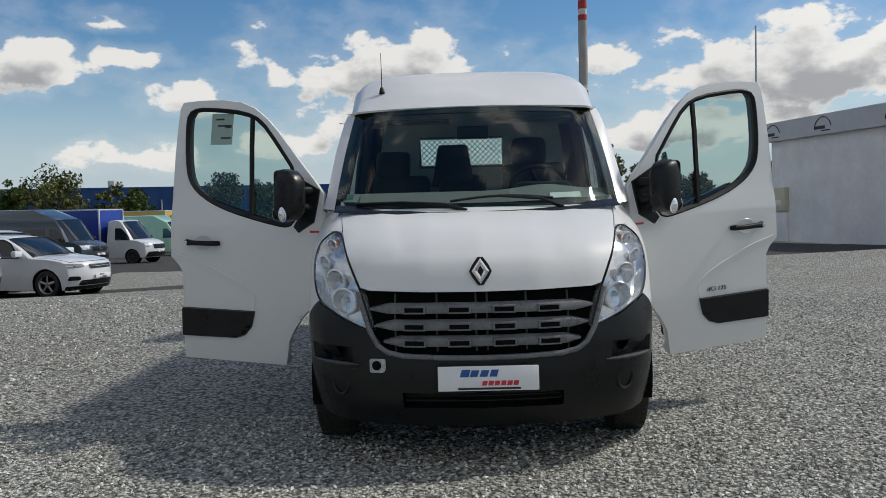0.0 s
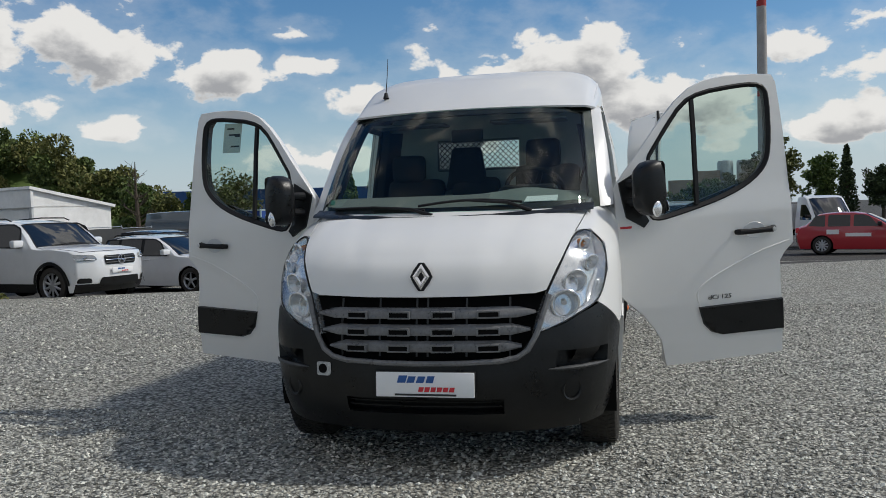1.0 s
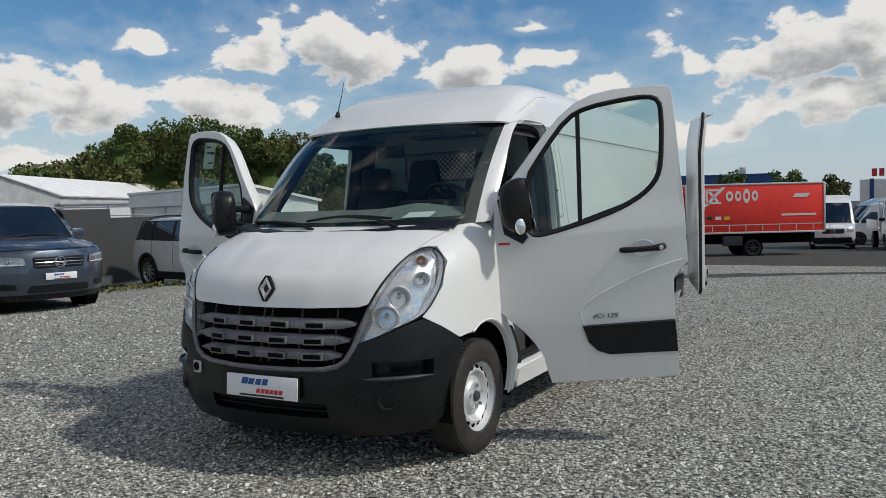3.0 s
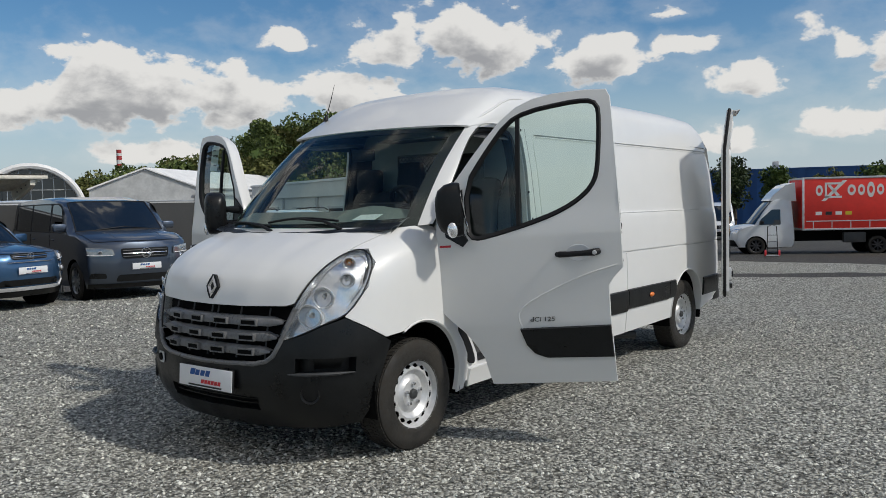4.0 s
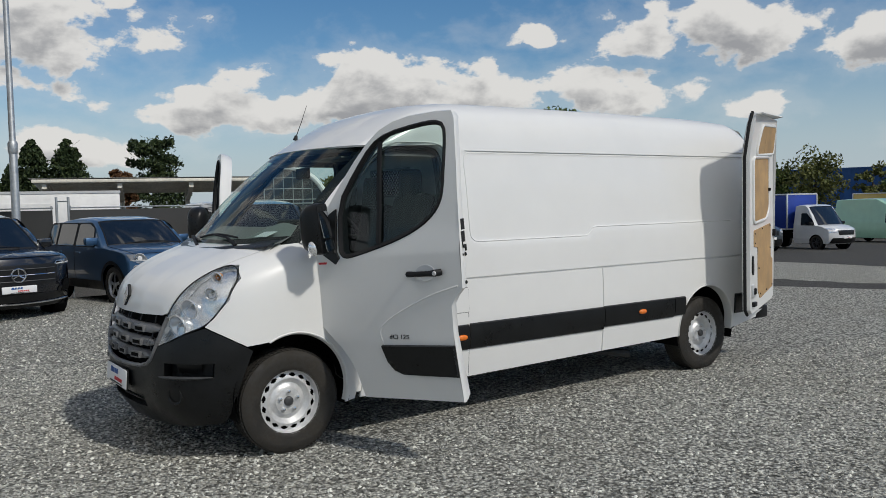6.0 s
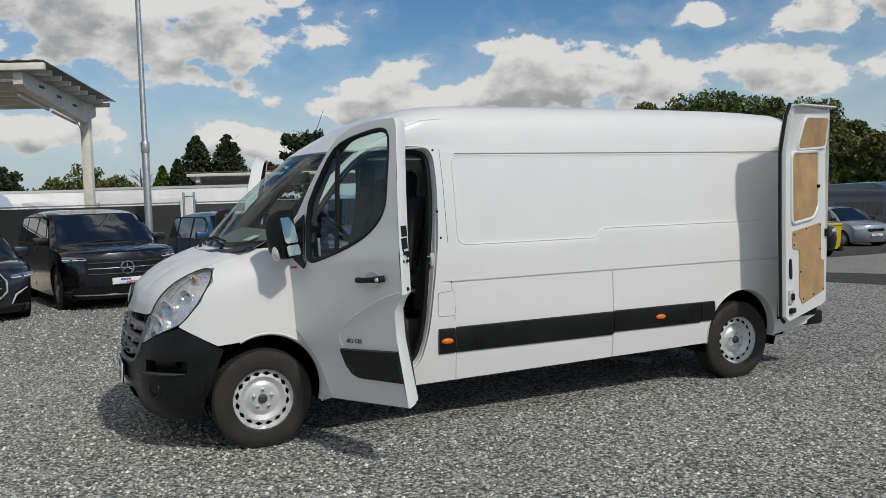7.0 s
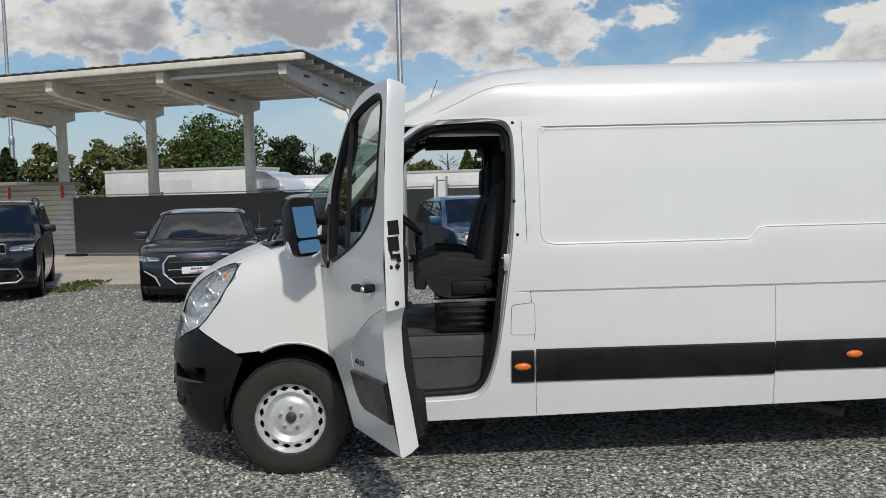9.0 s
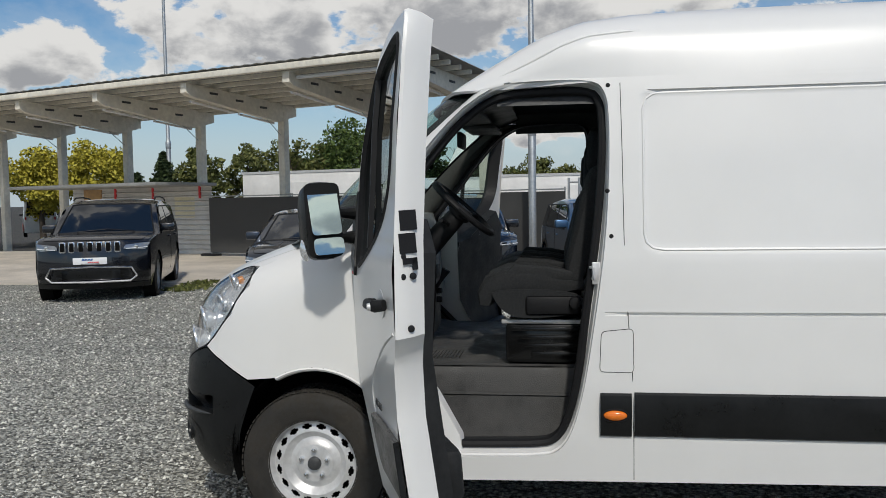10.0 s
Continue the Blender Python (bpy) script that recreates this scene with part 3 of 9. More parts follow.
# windscreen between its lower and upper edge
def on_screen(s, t, out=0.0):
    """s: -1 to 1 across, t: 0 at the bottom, 1 at the top."""
    base = Vector((0.885 * s + 0.027 * s ** 7, -0.235 + 0.215 * s * s + 0.16 * s ** 8, 1.375 + 0.035 * s * s))
    top = Vector((0.815 * s + 0.022 * s ** 7, 0.525 + 0.165 * s * s + 0.10 * s ** 8, 2.098 - 0.005 * s * s))
    p = base.lerp(top, t)
    bulge = 0.035 * math.sin(math.pi * t) + out
    return (p.x, p.y - 0.72 * bulge, p.z + 0.69 * bulge)


screen = Shape().grid([[on_screen(s / 24, t / 10) for s in range(-24, 25)] for t in range(11)])
part("windscreen", screen, WINDSCREEN, van, "laminated windscreen, faintly green").visible_shadow = False
band = Shape()
for t0, t1 in ((0.0, 0.075), (0.94, 1.0)):
    band.grid([[on_screen(s / 24, t, -0.006) for s in range(-24, 25)] for t in (t0, (t0 + t1) / 2, t1)])
for s0 in (-1, 0.944):
    band.grid([[on_screen(s0 + k * 0.028, t / 10, -0.006) for k in range(3)] for t in range(11)])
part("screen_band", band, SEAL, van, "black printed edge band")
sticker = Shape().grid([[on_screen(-0.915 + 0.022 * a, 0.085 + 0.020 * b, 0.004) for a in range(3)] for b in range(3)])
part("screen_sticker", sticker, material("green_sticker", (0.02, 0.22, 0.13), 0.4, grain=0.05), van, "small green windscreen sticker")

# pillars beside the windscreen, from its edge to the door opening
for sgn in (1, -1):
    pillar = Shape()
    edge = [on_screen(1.0, t / 10) for t in range(11)]
    door_line = [(0.20, 1.42), (0.285, 1.50), (0.345, 1.575), (0.41, 1.65), (0.47, 1.72), (0.535, 1.80), (0.60, 1.88), (0.66, 1.945), (0.73, 2.012), (0.80, 2.062), (0.86, 2.095)]
    rows = []
    for (a, b) in zip(edge, door_line):
        o = on_side(b[0], b[1], -0.012)
        mid = tuple((p + q) / 2 for p, q in zip(a, o))
        mid = (mid[0] + 0.018, mid[1], mid[2])
        back_edge = (o[0] - 0.06, o[1] + 0.02, o[2])
        rows.append([a, mid, o, back_edge])
    pillar.grid(rows)
    pillar.turn(Matrix.Diagonal((sgn, 1, 1, 1)))
    part("screen_pillar", pillar, WHITE, van)

# bonnet, wings and bumper
bonnet_outline = [(0.0, 0.955)] + nx((0.30, 0.957), (0.60, 0.965), (0.655, 0.98), (0.70, 1.08), (0.755, 1.19), (0.80, 1.28), (0.855, 1.375), (0.87, 1.405)) + [(0.0, 1.405)]


def on_bonnet(q, z):
    """The bonnet's middle lies a little lower than its shoulders."""
    x = on_nose(q, z)[0]
    d = min(z - 1.11, (0.46 + 0.42 * (z - 1.11) - abs(x)) * 0.8, (z - 1.11) * 0.7 + (0.46 - abs(x)) * 0.7 - 0.015)
    return on_nose(q, z, -0.011 * smooth_step(0.0, 0.07, d))


bonnet = Shape().panel(bonnet_outline, on_bonnet, 0.025, 0.02)
bonnet.mirror().thick(-0.012)
part("bonnet", bonnet, WHITE, van, "white bonnet with a small stone chip")
wing_outline = nx((0.86, 1.372), (0.808, 1.282)) + ny((-0.275, 1.285), (-0.30, 1.20), (-0.39, 1.065), (-0.485, 0.955), (-0.54, 0.90), (-0.43, 0.835), (-0.30, 0.76))
wing_outline += [(qy(y, z), z) for y, z in FRONT_ARCH[::-1] if y > 0.33 or z > 0.735] + ny((0.49, 0.30), (0.525, 0.40), (0.508, 0.53), (0.460, 0.62), (0.395, 0.705), (0.322, 0.775), (0.258, 0.84), (0.245, 0.90), (0.246, 0.95), (0.248, 1.00), (0.250, 1.05), (0.252, 1.10), (0.255, 1.15), (0.258, 1.20), (0.262, 1.26), (0.258, 1.31), (0.250, 1.36), (0.235, 1.42)) + nx((0.872, 1.40))
for sgn in (1, -1):
    wing = Shape().panel(wing_outline, on_nose, 0.05, 0.04)
    wing.turn(Matrix.Diagonal((sgn, 1, 1, 1))).thick(-0.012)
    part("front_wing", wing, WHITE, van)
    hinge_pillar = Shape().grid([[(x, y, z) for x, y in [(a, b + interp(z, [0.34, 0.50, 0.70, 0.85, 1.0], [0.26, 0.24, 0.13, 0.02, 0.0])) for a, b in ((0.990, 0.245), (0.985, 0.27), (0.972, 0.36), (0.955, 0.46), (0.90, 0.47))]] for z in (0.34, 0.42, 0.50, 0.60, 0.70, 0.78, 0.90, 1.20, 1.46)])
    guard_bit = Shape().slab(soften([(0.47, 0.74), (0.54, 0.66), (0.60, 0.56), (0.635, 0.46), (0.60, 0.44), (0.55, 0.47), (0.52, 0.56), (0.46, 0.67)]), 0.975, 0.992, Matrix(((0, 0, 1, 0), (1, 0, 0, 0), (0, 1, 0, 0), (0, 0, 0, 1)))).turn(Matrix.Diagonal((sgn, 1, 1, 1)))
    hinge_line = Shape().tube([(half_width(z) - 0.016, 0.272, z) for z in (0.86, 0.95, 1.10, 1.25, 1.40)], 0.022, 10)
    part("hinge_cover", hinge_line.turn(Matrix.Diagonal((sgn, 1, 1, 1))), WHITE, van)
    part("pillar_guard", guard_bit, SEAL, van, "black plastic guard behind the wheel")
    part("hinge_pillar", hinge_pillar.turn(Matrix.Diagonal((sgn, 1, 1, 1))), WHITE, van)

# bumper, with an air intake and side vents let in
bumper_outline = [(0.0, 0.618)] + nx((0.30, 0.622), (0.46, 0.635), (0.53, 0.672), (0.585, 0.748), (0.66, 0.772), (0.75, 0.805), (0.83, 0.85)) + ny((-0.54, 0.892), (-0.43, 0.828), (-0.30, 0.752), (-0.262, 0.728))
bumper_outline += [(qy(y, z), z) for y, z in FRONT_ARCH[::-1] if y < -0.27 and z < 0.7] + ny((-0.40, 0.33), (-0.43, 0.262)) + nx((0.93, 0.262), (0.75, 0.235), (0.45, 0.222)) + [(0.0, 0.22)]
INTAKE = (0.0, qx(0.43, 0.38), 0.335, 0.420)
VENT = (qx(0.70, 0.6), qx(0.955, 0.6), 0.575, 0.665)
bumper = Shape().panel(bumper_outline, on_nose, 0.05, 0.04, holes=(INTAKE, VENT))
for q0, q1, z0, z1 in (INTAKE, VENT):
    n = 8
    ring = [(q0 + (q1 - q0) * k / n, z0) for k in range(n + 1)] + [(q1 - (q1 - q0) * k / n, z1) for k in range(n + 1)]
    bumper.grid([[on_nose(q, z, o) for q, z in ring] for o in (0.0, -0.05, -0.09)], close=q0 > 0)
    bumper.grid([[on_nose(q0 + (q1 - q0) * k / n, z, -0.09) for k in range(n + 1)] for z in (z0, (z0 + z1) / 2, z1)])
bumper.mirror()
bumper_part = part("front_bumper", bumper, BLACK_PLASTIC, van, "scuffed black plastic bumper", smooth=40)
for z, r in ((0.375, 0.006), (0.402, 0.005)):
    part("intake_bar", Shape().tube([on_nose(qx(x, z) * (1 if x > 0 else -1), z, -0.03) for x in [-0.42 + 0.07 * k for k in range(13)]], r, 6), BLACK_PLASTIC, bumper_part)
for sgn in (1, -1):
    m = Matrix.Diagonal((sgn, 1, 1, 1))
    blade = Shape()
    pts = [on_nose(qx(x, 0.575), 0.578 - 0.02 * (0.955 - x), 0.012) for x in (0.66, 0.72, 0.78, 0.84, 0.90, 0.95)]
    blade.tube(pts, [0.003, 0.010, 0.012, 0.012, 0.010, 0.003], 8).turn(m)
    part("vent_blade", blade, GREY_PLASTIC, bumper_part)
    vane = Shape().grid([[on_nose(qx(x, z), z, o) for x in (0.80, 0.83, 0.87, 0.92)] for z, o in ((0.665, 0.002), (0.64, -0.015), (0.60, -0.06))])
    part("vent_vane", vane.turn(m), BLACK_PLASTIC, bumper_part)
    c = Vector(on_nose(qx(0.775, 0.45), 0.455, -0.012))
    way = (Vector(on_nose(qx(0.80, 0.45), 0.455)) - Vector(on_nose(qx(0.75, 0.45), 0.455))).normalized()
    turn = Matrix.Translation(c) @ Matrix((( way.x, -way.y, 0, 0), (way.y, way.x, 0, 0), (0, 0, 1, 0), (0, 0, 0, 1)))
    recess = Shape().panel(soften(nx((0.655, 0.40), (0.87, 0.395), (0.905, 0.47), (0.85, 0.525), (0.70, 0.515))), lambda q, z: on_nose(q, z, 0.003), 0.04, 0.03).turn(m)
    part("fog_recess", recess, BLACK_PLASTIC, bumper_part)
    cup = Shape().lathe([(0.0, 0.03), (0.028, 0.03), (0.040, 0.022), (0.046, -0.012), (0.055, -0.016), (0.060, -0.004)], 24, "y").turn(m @ turn)
    fog = part("fog_lamp_cover", cup, BLACK_PLASTIC, bumper_part)
# towing eye hole, a near-black disc that paints its shade, with its cover missing, worn grey edge
c = Vector(on_nose(-qx(0.565, 0.57), 0.565, 0.002))
eye = Shape().slab(rounded([(-0.042, -0.035), (0.034, -0.035), (0.048, -0.02), (0.048, 0.04), (-0.042, 0.040)], 0.012), 0, 0.004)
part("towing_cover", eye.turn(Matrix.Translation(c) @ pose(0, 0, 0, 90, 0, -14)), material("worn_grey", (0.45, 0.46, 0.46), 0.6, grain=0.3, size=90), bumper_part, "worn grey towing eye plate")
eye = Shape().lathe([(0.0, -0.003), (0.024, -0.003), (0.026, 0.004)], 18, "y")
part("towing_hole", eye.turn(Matrix.Translation(c + Vector((-0.004, -0.008, 0.004))) @ pose(0, 0, 0, 0, 0, -14)), DARK, bumper_part)

# grille: near-black back and slots with their shade painted in, three slats, ribs and a surrounding lip
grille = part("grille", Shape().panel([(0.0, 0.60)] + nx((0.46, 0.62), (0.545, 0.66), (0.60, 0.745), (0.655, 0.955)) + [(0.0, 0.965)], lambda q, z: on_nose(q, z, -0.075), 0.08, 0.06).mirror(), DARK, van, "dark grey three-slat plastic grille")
for z, reach in ((0.868, 0.605), (0.780, 0.575), (0.695, 0.530)):
    slat = Shape()
    xs = [-reach + 2 * reach * k / 24 for k in range(25)]
    rows = []
    for dz, o in ((0.028, -0.055), (0.030, -0.030), (0.016, -0.012), (-0.012, -0.008), (-0.026, -0.014), (-0.028, -0.05)):
        rows.append([on_nose(math.copysign(qx(x, z), x), z + dz * (1 - 0.75 * smooth_step(0.84, 1.0, abs(x) / reach)), o) for x in xs])
    slat.grid(rows)
    part("slat", slat, GRILLE_GREY, grille)
    for x in (-0.36, -0.12, 0.12, 0.36):
        p, q = Vector(on_nose(math.copysign(qx(x - 0.05, z), x), z, 0)), Vector(on_nose(math.copysign(qx(x + 0.05, z), x), z, 0))
        turn = math.degrees(math.atan2(q.y - p.y, q.x - p.x))
        m = Matrix.Translation((p + q) / 2 + Vector((0, -0.006, -0.006))) @ pose(0, 0, 0, 0, 0, turn)
        frame_bm = Shape().box(-0.062, 0.062, -0.006, 0.03, 0.012, 0.021, 0.003, m).box(-0.062, 0.062, -0.006, 0.03, -0.021, -0.012, 0.003, m)
        frame_bm.box(-0.062, -0.052, -0.006, 0.03, -0.018, 0.018, 0.003, m).box(0.052, 0.062, -0.006, 0.03, -0.018, 0.018, 0.003, m)
        part("slot_rim", frame_bm, GRILLE_GREY, grille)
        # solid near-black box in place of an opening, shade as colour
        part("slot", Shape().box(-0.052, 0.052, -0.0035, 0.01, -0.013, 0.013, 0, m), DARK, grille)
for x in (-0.47, -0.24, -0.03, 0.03, 0.24, 0.47):
    part("rib", Shape().tube([on_nose(math.copysign(qx(x, 0.8), x), z, -0.045) for z in (0.64, 0.80, 0.945)], 0.006, 6), GREY_PLASTIC, grille)
lip = []
for x, z in ((0.668, 0.955), (0.640, 0.86), (0.605, 0.755), (0.560, 0.675), (0.505, 0.638), (0.42, 0.620), (0.22, 0.612), (0.0, 0.610)):
    lip.append(Vector(on_nose(qx(x, z), z, -0.002)))
lip += [Vector((-p.x, p.y, p.z)) for p in lip[-2::-1]]
part("grille_lip", Shape().tube(lip, 0.015, 8), GRILLE_GREY, grille, "matt grey grille surround")

# diamond badge
badge = part("badge", Shape().slab([(0.014, -0.076), (0.044, -0.034), (0.060, 0.0), (0.044, 0.034), (0.014, 0.076), (-0.014, 0.076), (-0.044, 0.034), (-0.060, 0), (-0.044, -0.034), (-0.014, -0.076)], 0, 0.016).turn(Matrix.Translation((0, -0.772, 1.060)) @ pose(0, 0, 0, 78, 0, 0)), SEAL, van, "black badge with a chrome diamond")
outer = [(0, -0.070), (0.047, 0.0), (0, 0.070), (-0.047, 0.0)]
inner = [(0, -0.028), (0.017, 0.0), (0, 0.028), (-0.017, 0.0)]
ring = Shape()
ring.grid([[(x, y, 0.016) for x, y in outer], [(x * 0.72, y * 0.72, 0.023) for x, y in outer], [(x, y, 0.014) for x, y in inner]], close=True)
part("diamond", ring.turn(Matrix.Translation((0, -0.774, 1.060)) @ pose(0, 0, 0, 78, 0, 0)), CHROME, badge, smooth=0)

# dealer's plate: bars in place of its lettering
plate = part("dealer_plate", Shape().box(-0.265, 0.265, -0.005, 0.005, -0.065, 0.065, 0.004).turn(Matrix.Translation((0.026, -0.883, 0.505)) @ pose(0, 0, 0, -4, 0, 0)), PLATE, van, "white dealer plate with blue and red bars")
part("plate_holder", Shape().box(-0.272, 0.272, 0.0, 0.012, -0.071, 0.070, 0.004).turn(Matrix.Translation((0.026, -0.883, 0.505)) @ pose(0, 0, 0, -4, 0, 0)), SEAL, plate)
def plate_bars(parent, m, k=1.0):
    """Slanted bars: a blue word above a red one, a thin black line below."""
    blue = Shape()
    for i, (w, h) in enumerate(((0.046, 0.038), (0.040, 0.034), (0.040, 0.034), (0.038, 0.036))):
        x = -0.150 + i * 0.052
        blue.slab([(k * (x), k * 0.010), (k * (x + w), k * 0.010), (k * (x + w + 0.012), k * (0.010 + h)), (k * (x + 0.012), k * (0.010 + h))], 0, 0.002)
    part("blue_bar", blue.turn(m), INK_BLUE, parent, smooth=0)
    red = Shape()
    for i in range(6):
        x = -0.035 + i * 0.033
        red.slab([(k * x, k * -0.036), (k * (x + 0.026), k * -0.036), (k * (x + 0.032), k * -0.012), (k * (x + 0.006), k * -0.012)], 0, 0.002)
    part("red_bar", red.turn(m), INK_RED, parent, smooth=0)
    part("black_bar", Shape().slab([(k * -0.16, k * -0.057), (k * 0.17, k * -0.057), (k * 0.17, k * -0.047), (k * -0.16, k * -0.047)], 0, 0.002).turn(m), INK_BLACK, parent, smooth=0)


plate_bars(plate, Matrix.Translation((0.026, -0.889, 0.505)) @ pose(0, 0, 0, 86, 0, 0))

# headlights
LIGHT = nx((0.587, 0.752), (0.60, 0.80), (0.635, 0.90), (0.668, 0.985), (0.712, 1.08), (0.762, 1.19), (0.805, 1.272)) + ny((-0.285, 1.285), (-0.305, 1.20), (-0.395, 1.065), (-0.49, 0.955), (-0.54, 0.905)) + nx((0.83, 0.858), (0.75, 0.813), (0.66, 0.776))
ROUND_LIGHT = soften(LIGHT)
for sgn in (1, -1):
    m = Matrix.Diagonal((sgn, 1, 1, 1))
    shell = Shape().panel(LIGHT, lambda q, z: on_nose(q, z, -0.070 - 0.007 * math.sin(26 * z + 14 * q)), 0.02, 0.02)
    shell.grid([[on_nose(q, z, o) for q, z in LIGHT] for o in (-0.002, -0.03, -0.082)], close=True)
    shell.turn(m)
    light = part("headlight", shell, LAMP_SHELL, van, "large swept clear headlight")
    for x, z, r, d in ((0.760, 0.903, 0.070, 0.06), (0.812, 1.014, 0.060, 0.055), (0.897, 1.107, 0.040, 0.04), (0.868, 1.205, 0.034, 0.03)):
        c = Vector(on_nose(qx(x, z), z, -0.026))
        along = Vector(on_nose(qx(x, z) + 0.03, z)) - Vector(on_nose(qx(x, z) - 0.03, z))
        yaw = 0.8 * math.degrees(math.atan2(along.y, along.x))
        bowl = Shape().lathe([(0.0, d), (r * 0.3, d * 0.96), (r * 0.6, d * 0.7), (r * 0.85, d * 0.35), (r, 0.0), (r * 1.1, 0.004)], 20, "y").turn(m @ Matrix.Translation(c) @ pose(0, 0, 0, 12, 0, yaw))
        bowl = part("lamp_bowl", bowl, LAMP_BOWL, light)
        part("bowl_rim", Shape().tube([m @ (Matrix.Translation(c) @ pose(0, 0, 0, 12, 0, yaw) @ Vector((r * 1.06 * math.cos(t), -0.002, r * 1.06 * math.sin(t)))) for t in [k * math.tau / 24 for k in range(25)]], 0.006, 8, caps=False), LAMP_SHELL, light)
        part("bulb", Shape().lathe([(0.0, d * 0.15), (r * 0.18, d * 0.2), (r * 0.2, d * 0.5), (r * 0.25, d)], 12, "y").turn(m @ Matrix.Translation(c) @ pose(0, 0, 0, 12, 0, yaw)), STEEL, light)
    c = Vector(on_nose(qx(0.868, 1.205), 1.205, -0.040))
    part("indicator_bulb", Shape().lathe([(0.0, 0.0), (0.012, 0.002), (0.018, 0.010), (0.019, 0.04)], 16, "y").turn(m @ Matrix.Translation(c) @ pose(0, 0, 0, 15, 0, 40)), AMBER, light, "orange indicator bulb")
    cover = part("lens_cover", Shape().panel(ROUND_LIGHT, lambda q, z: on_nose(q, z, 0.003), 0.03, 0.03).turn(m), LENS, light)
    cover.visible_shadow = False
    edge = [Vector(on_nose(q, z, -0.004)) for q, z in ROUND_LIGHT]
    part("lens_edge", Shape().tube(edge + edge[:1], 0.005, 6).turn(m), SEAL, light)

# cowl, wipers and aerial
cowl = Shape().grid([[(x, -0.255 + 0.222 * (x / 0.89) ** 2 + dy, 1.375 + 0.034 * (x / 0.89) ** 2 + dz) for x in [-0.88 + 0.11 * k for k in range(17)]] for dy, dz in ((-0.05, -0.015), (-0.02, 0.004), (0.03, 0.012), (0.07, 0.03))])
part("cowl", cowl, BLACK_PLASTIC, van, "black plastic scuttle below the windscreen")
for x0, x1, t1 in ((0.52, -0.16, 0.10), (-0.06, -0.74, 0.06)):
    s0, s1 = x0 / 0.88, x1 / 0.88
    arm = [on_screen(s0, 0.0, 0.012), on_screen(s0 * 0.8 + s1 * 0.2, t1 * 0.6, 0.03), on_screen(s0 * 0.4 + s1 * 0.6, t1, 0.022)]
    wiper = part("wiper", Shape().tube(arm, [0.014, 0.010, 0.006], 8), SEAL, van, "black wiper")
    part("blade", Shape().tube([on_screen(s1 + (s0 - s1) * k / 8 * 0.92, t1 * (0.75 + 0.35 * math.sin(math.pi * k / 8)), 0.010) for k in range(9)], 0.008, 6), SEAL, wiper)
aerial = part("aerial", Shape().tube([(-0.648, 0.86, 2.25), (-0.650, 0.87, 2.29)], [0.022, 0.012], 12), SEAL, van, "thin black aerial")
part("rod", Shape().tube([(-0.650, 0.87, 2.285), (-0.655, 0.93, 2.42), (-0.662, 0.985, 2.56)], [0.004, 0.003, 0.002], 6), SEAL, aerial)
# roof ribs beside the front dome
for sgn in (1, -1):
    rib = Shape().tube([Vector(on_roof(y, 0.33)) * 1.0 + Vector((0, 0, -0.008)) for y in [0.66 + 0.1 * k for k in range(10)]], [0.004] + [0.011] * 8 + [0.004], 8)
    part("roof_rib", rib.turn(Matrix.Diagonal((sgn, 1, 1, 1))), WHITE, van)


# ---- wheels ----
def wheel(parent, centre, sgn, tyre_r=0.352, rim_r=0.208, width=0.21, rim_mat=STEEL, spokes=0):
    """A wheel about its own x axis, the outer face towards +x."""
    m = Matrix.Translation(centre) @ (Matrix.Identity(4) if sgn > 0 else pose(0, 0, 0, 0, 0, 180))
    h = width / 2
    # near-black drum: the darkness behind the rim holes is painted
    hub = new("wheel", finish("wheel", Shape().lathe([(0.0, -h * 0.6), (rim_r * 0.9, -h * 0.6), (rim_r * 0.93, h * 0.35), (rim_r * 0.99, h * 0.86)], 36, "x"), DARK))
    hub.parent, hub.matrix_local = parent, m
    tyre = Shape().lathe([(rim_r * 0.97, -h * 0.9), (rim_r * 1.1, -h), (tyre_r * 0.88, -h * 1.02), (tyre_r * 0.975, -h * 0.88), (tyre_r, -h * 0.6), (tyre_r, h * 0.6), (tyre_r * 0.975, h * 0.88), (tyre_r * 0.93, h * 0.97),
                          (tyre_r * 0.84, h * 1.03), (tyre_r * 0.76, h * 1.02), (tyre_r * 0.70, h * 0.99), (rim_r * 1.08, h), (rim_r * 0.98, h * 0.9)], 48, "x")
    part("tyre", tyre, RUBBER, hub, "worn black tyre")
    return hub


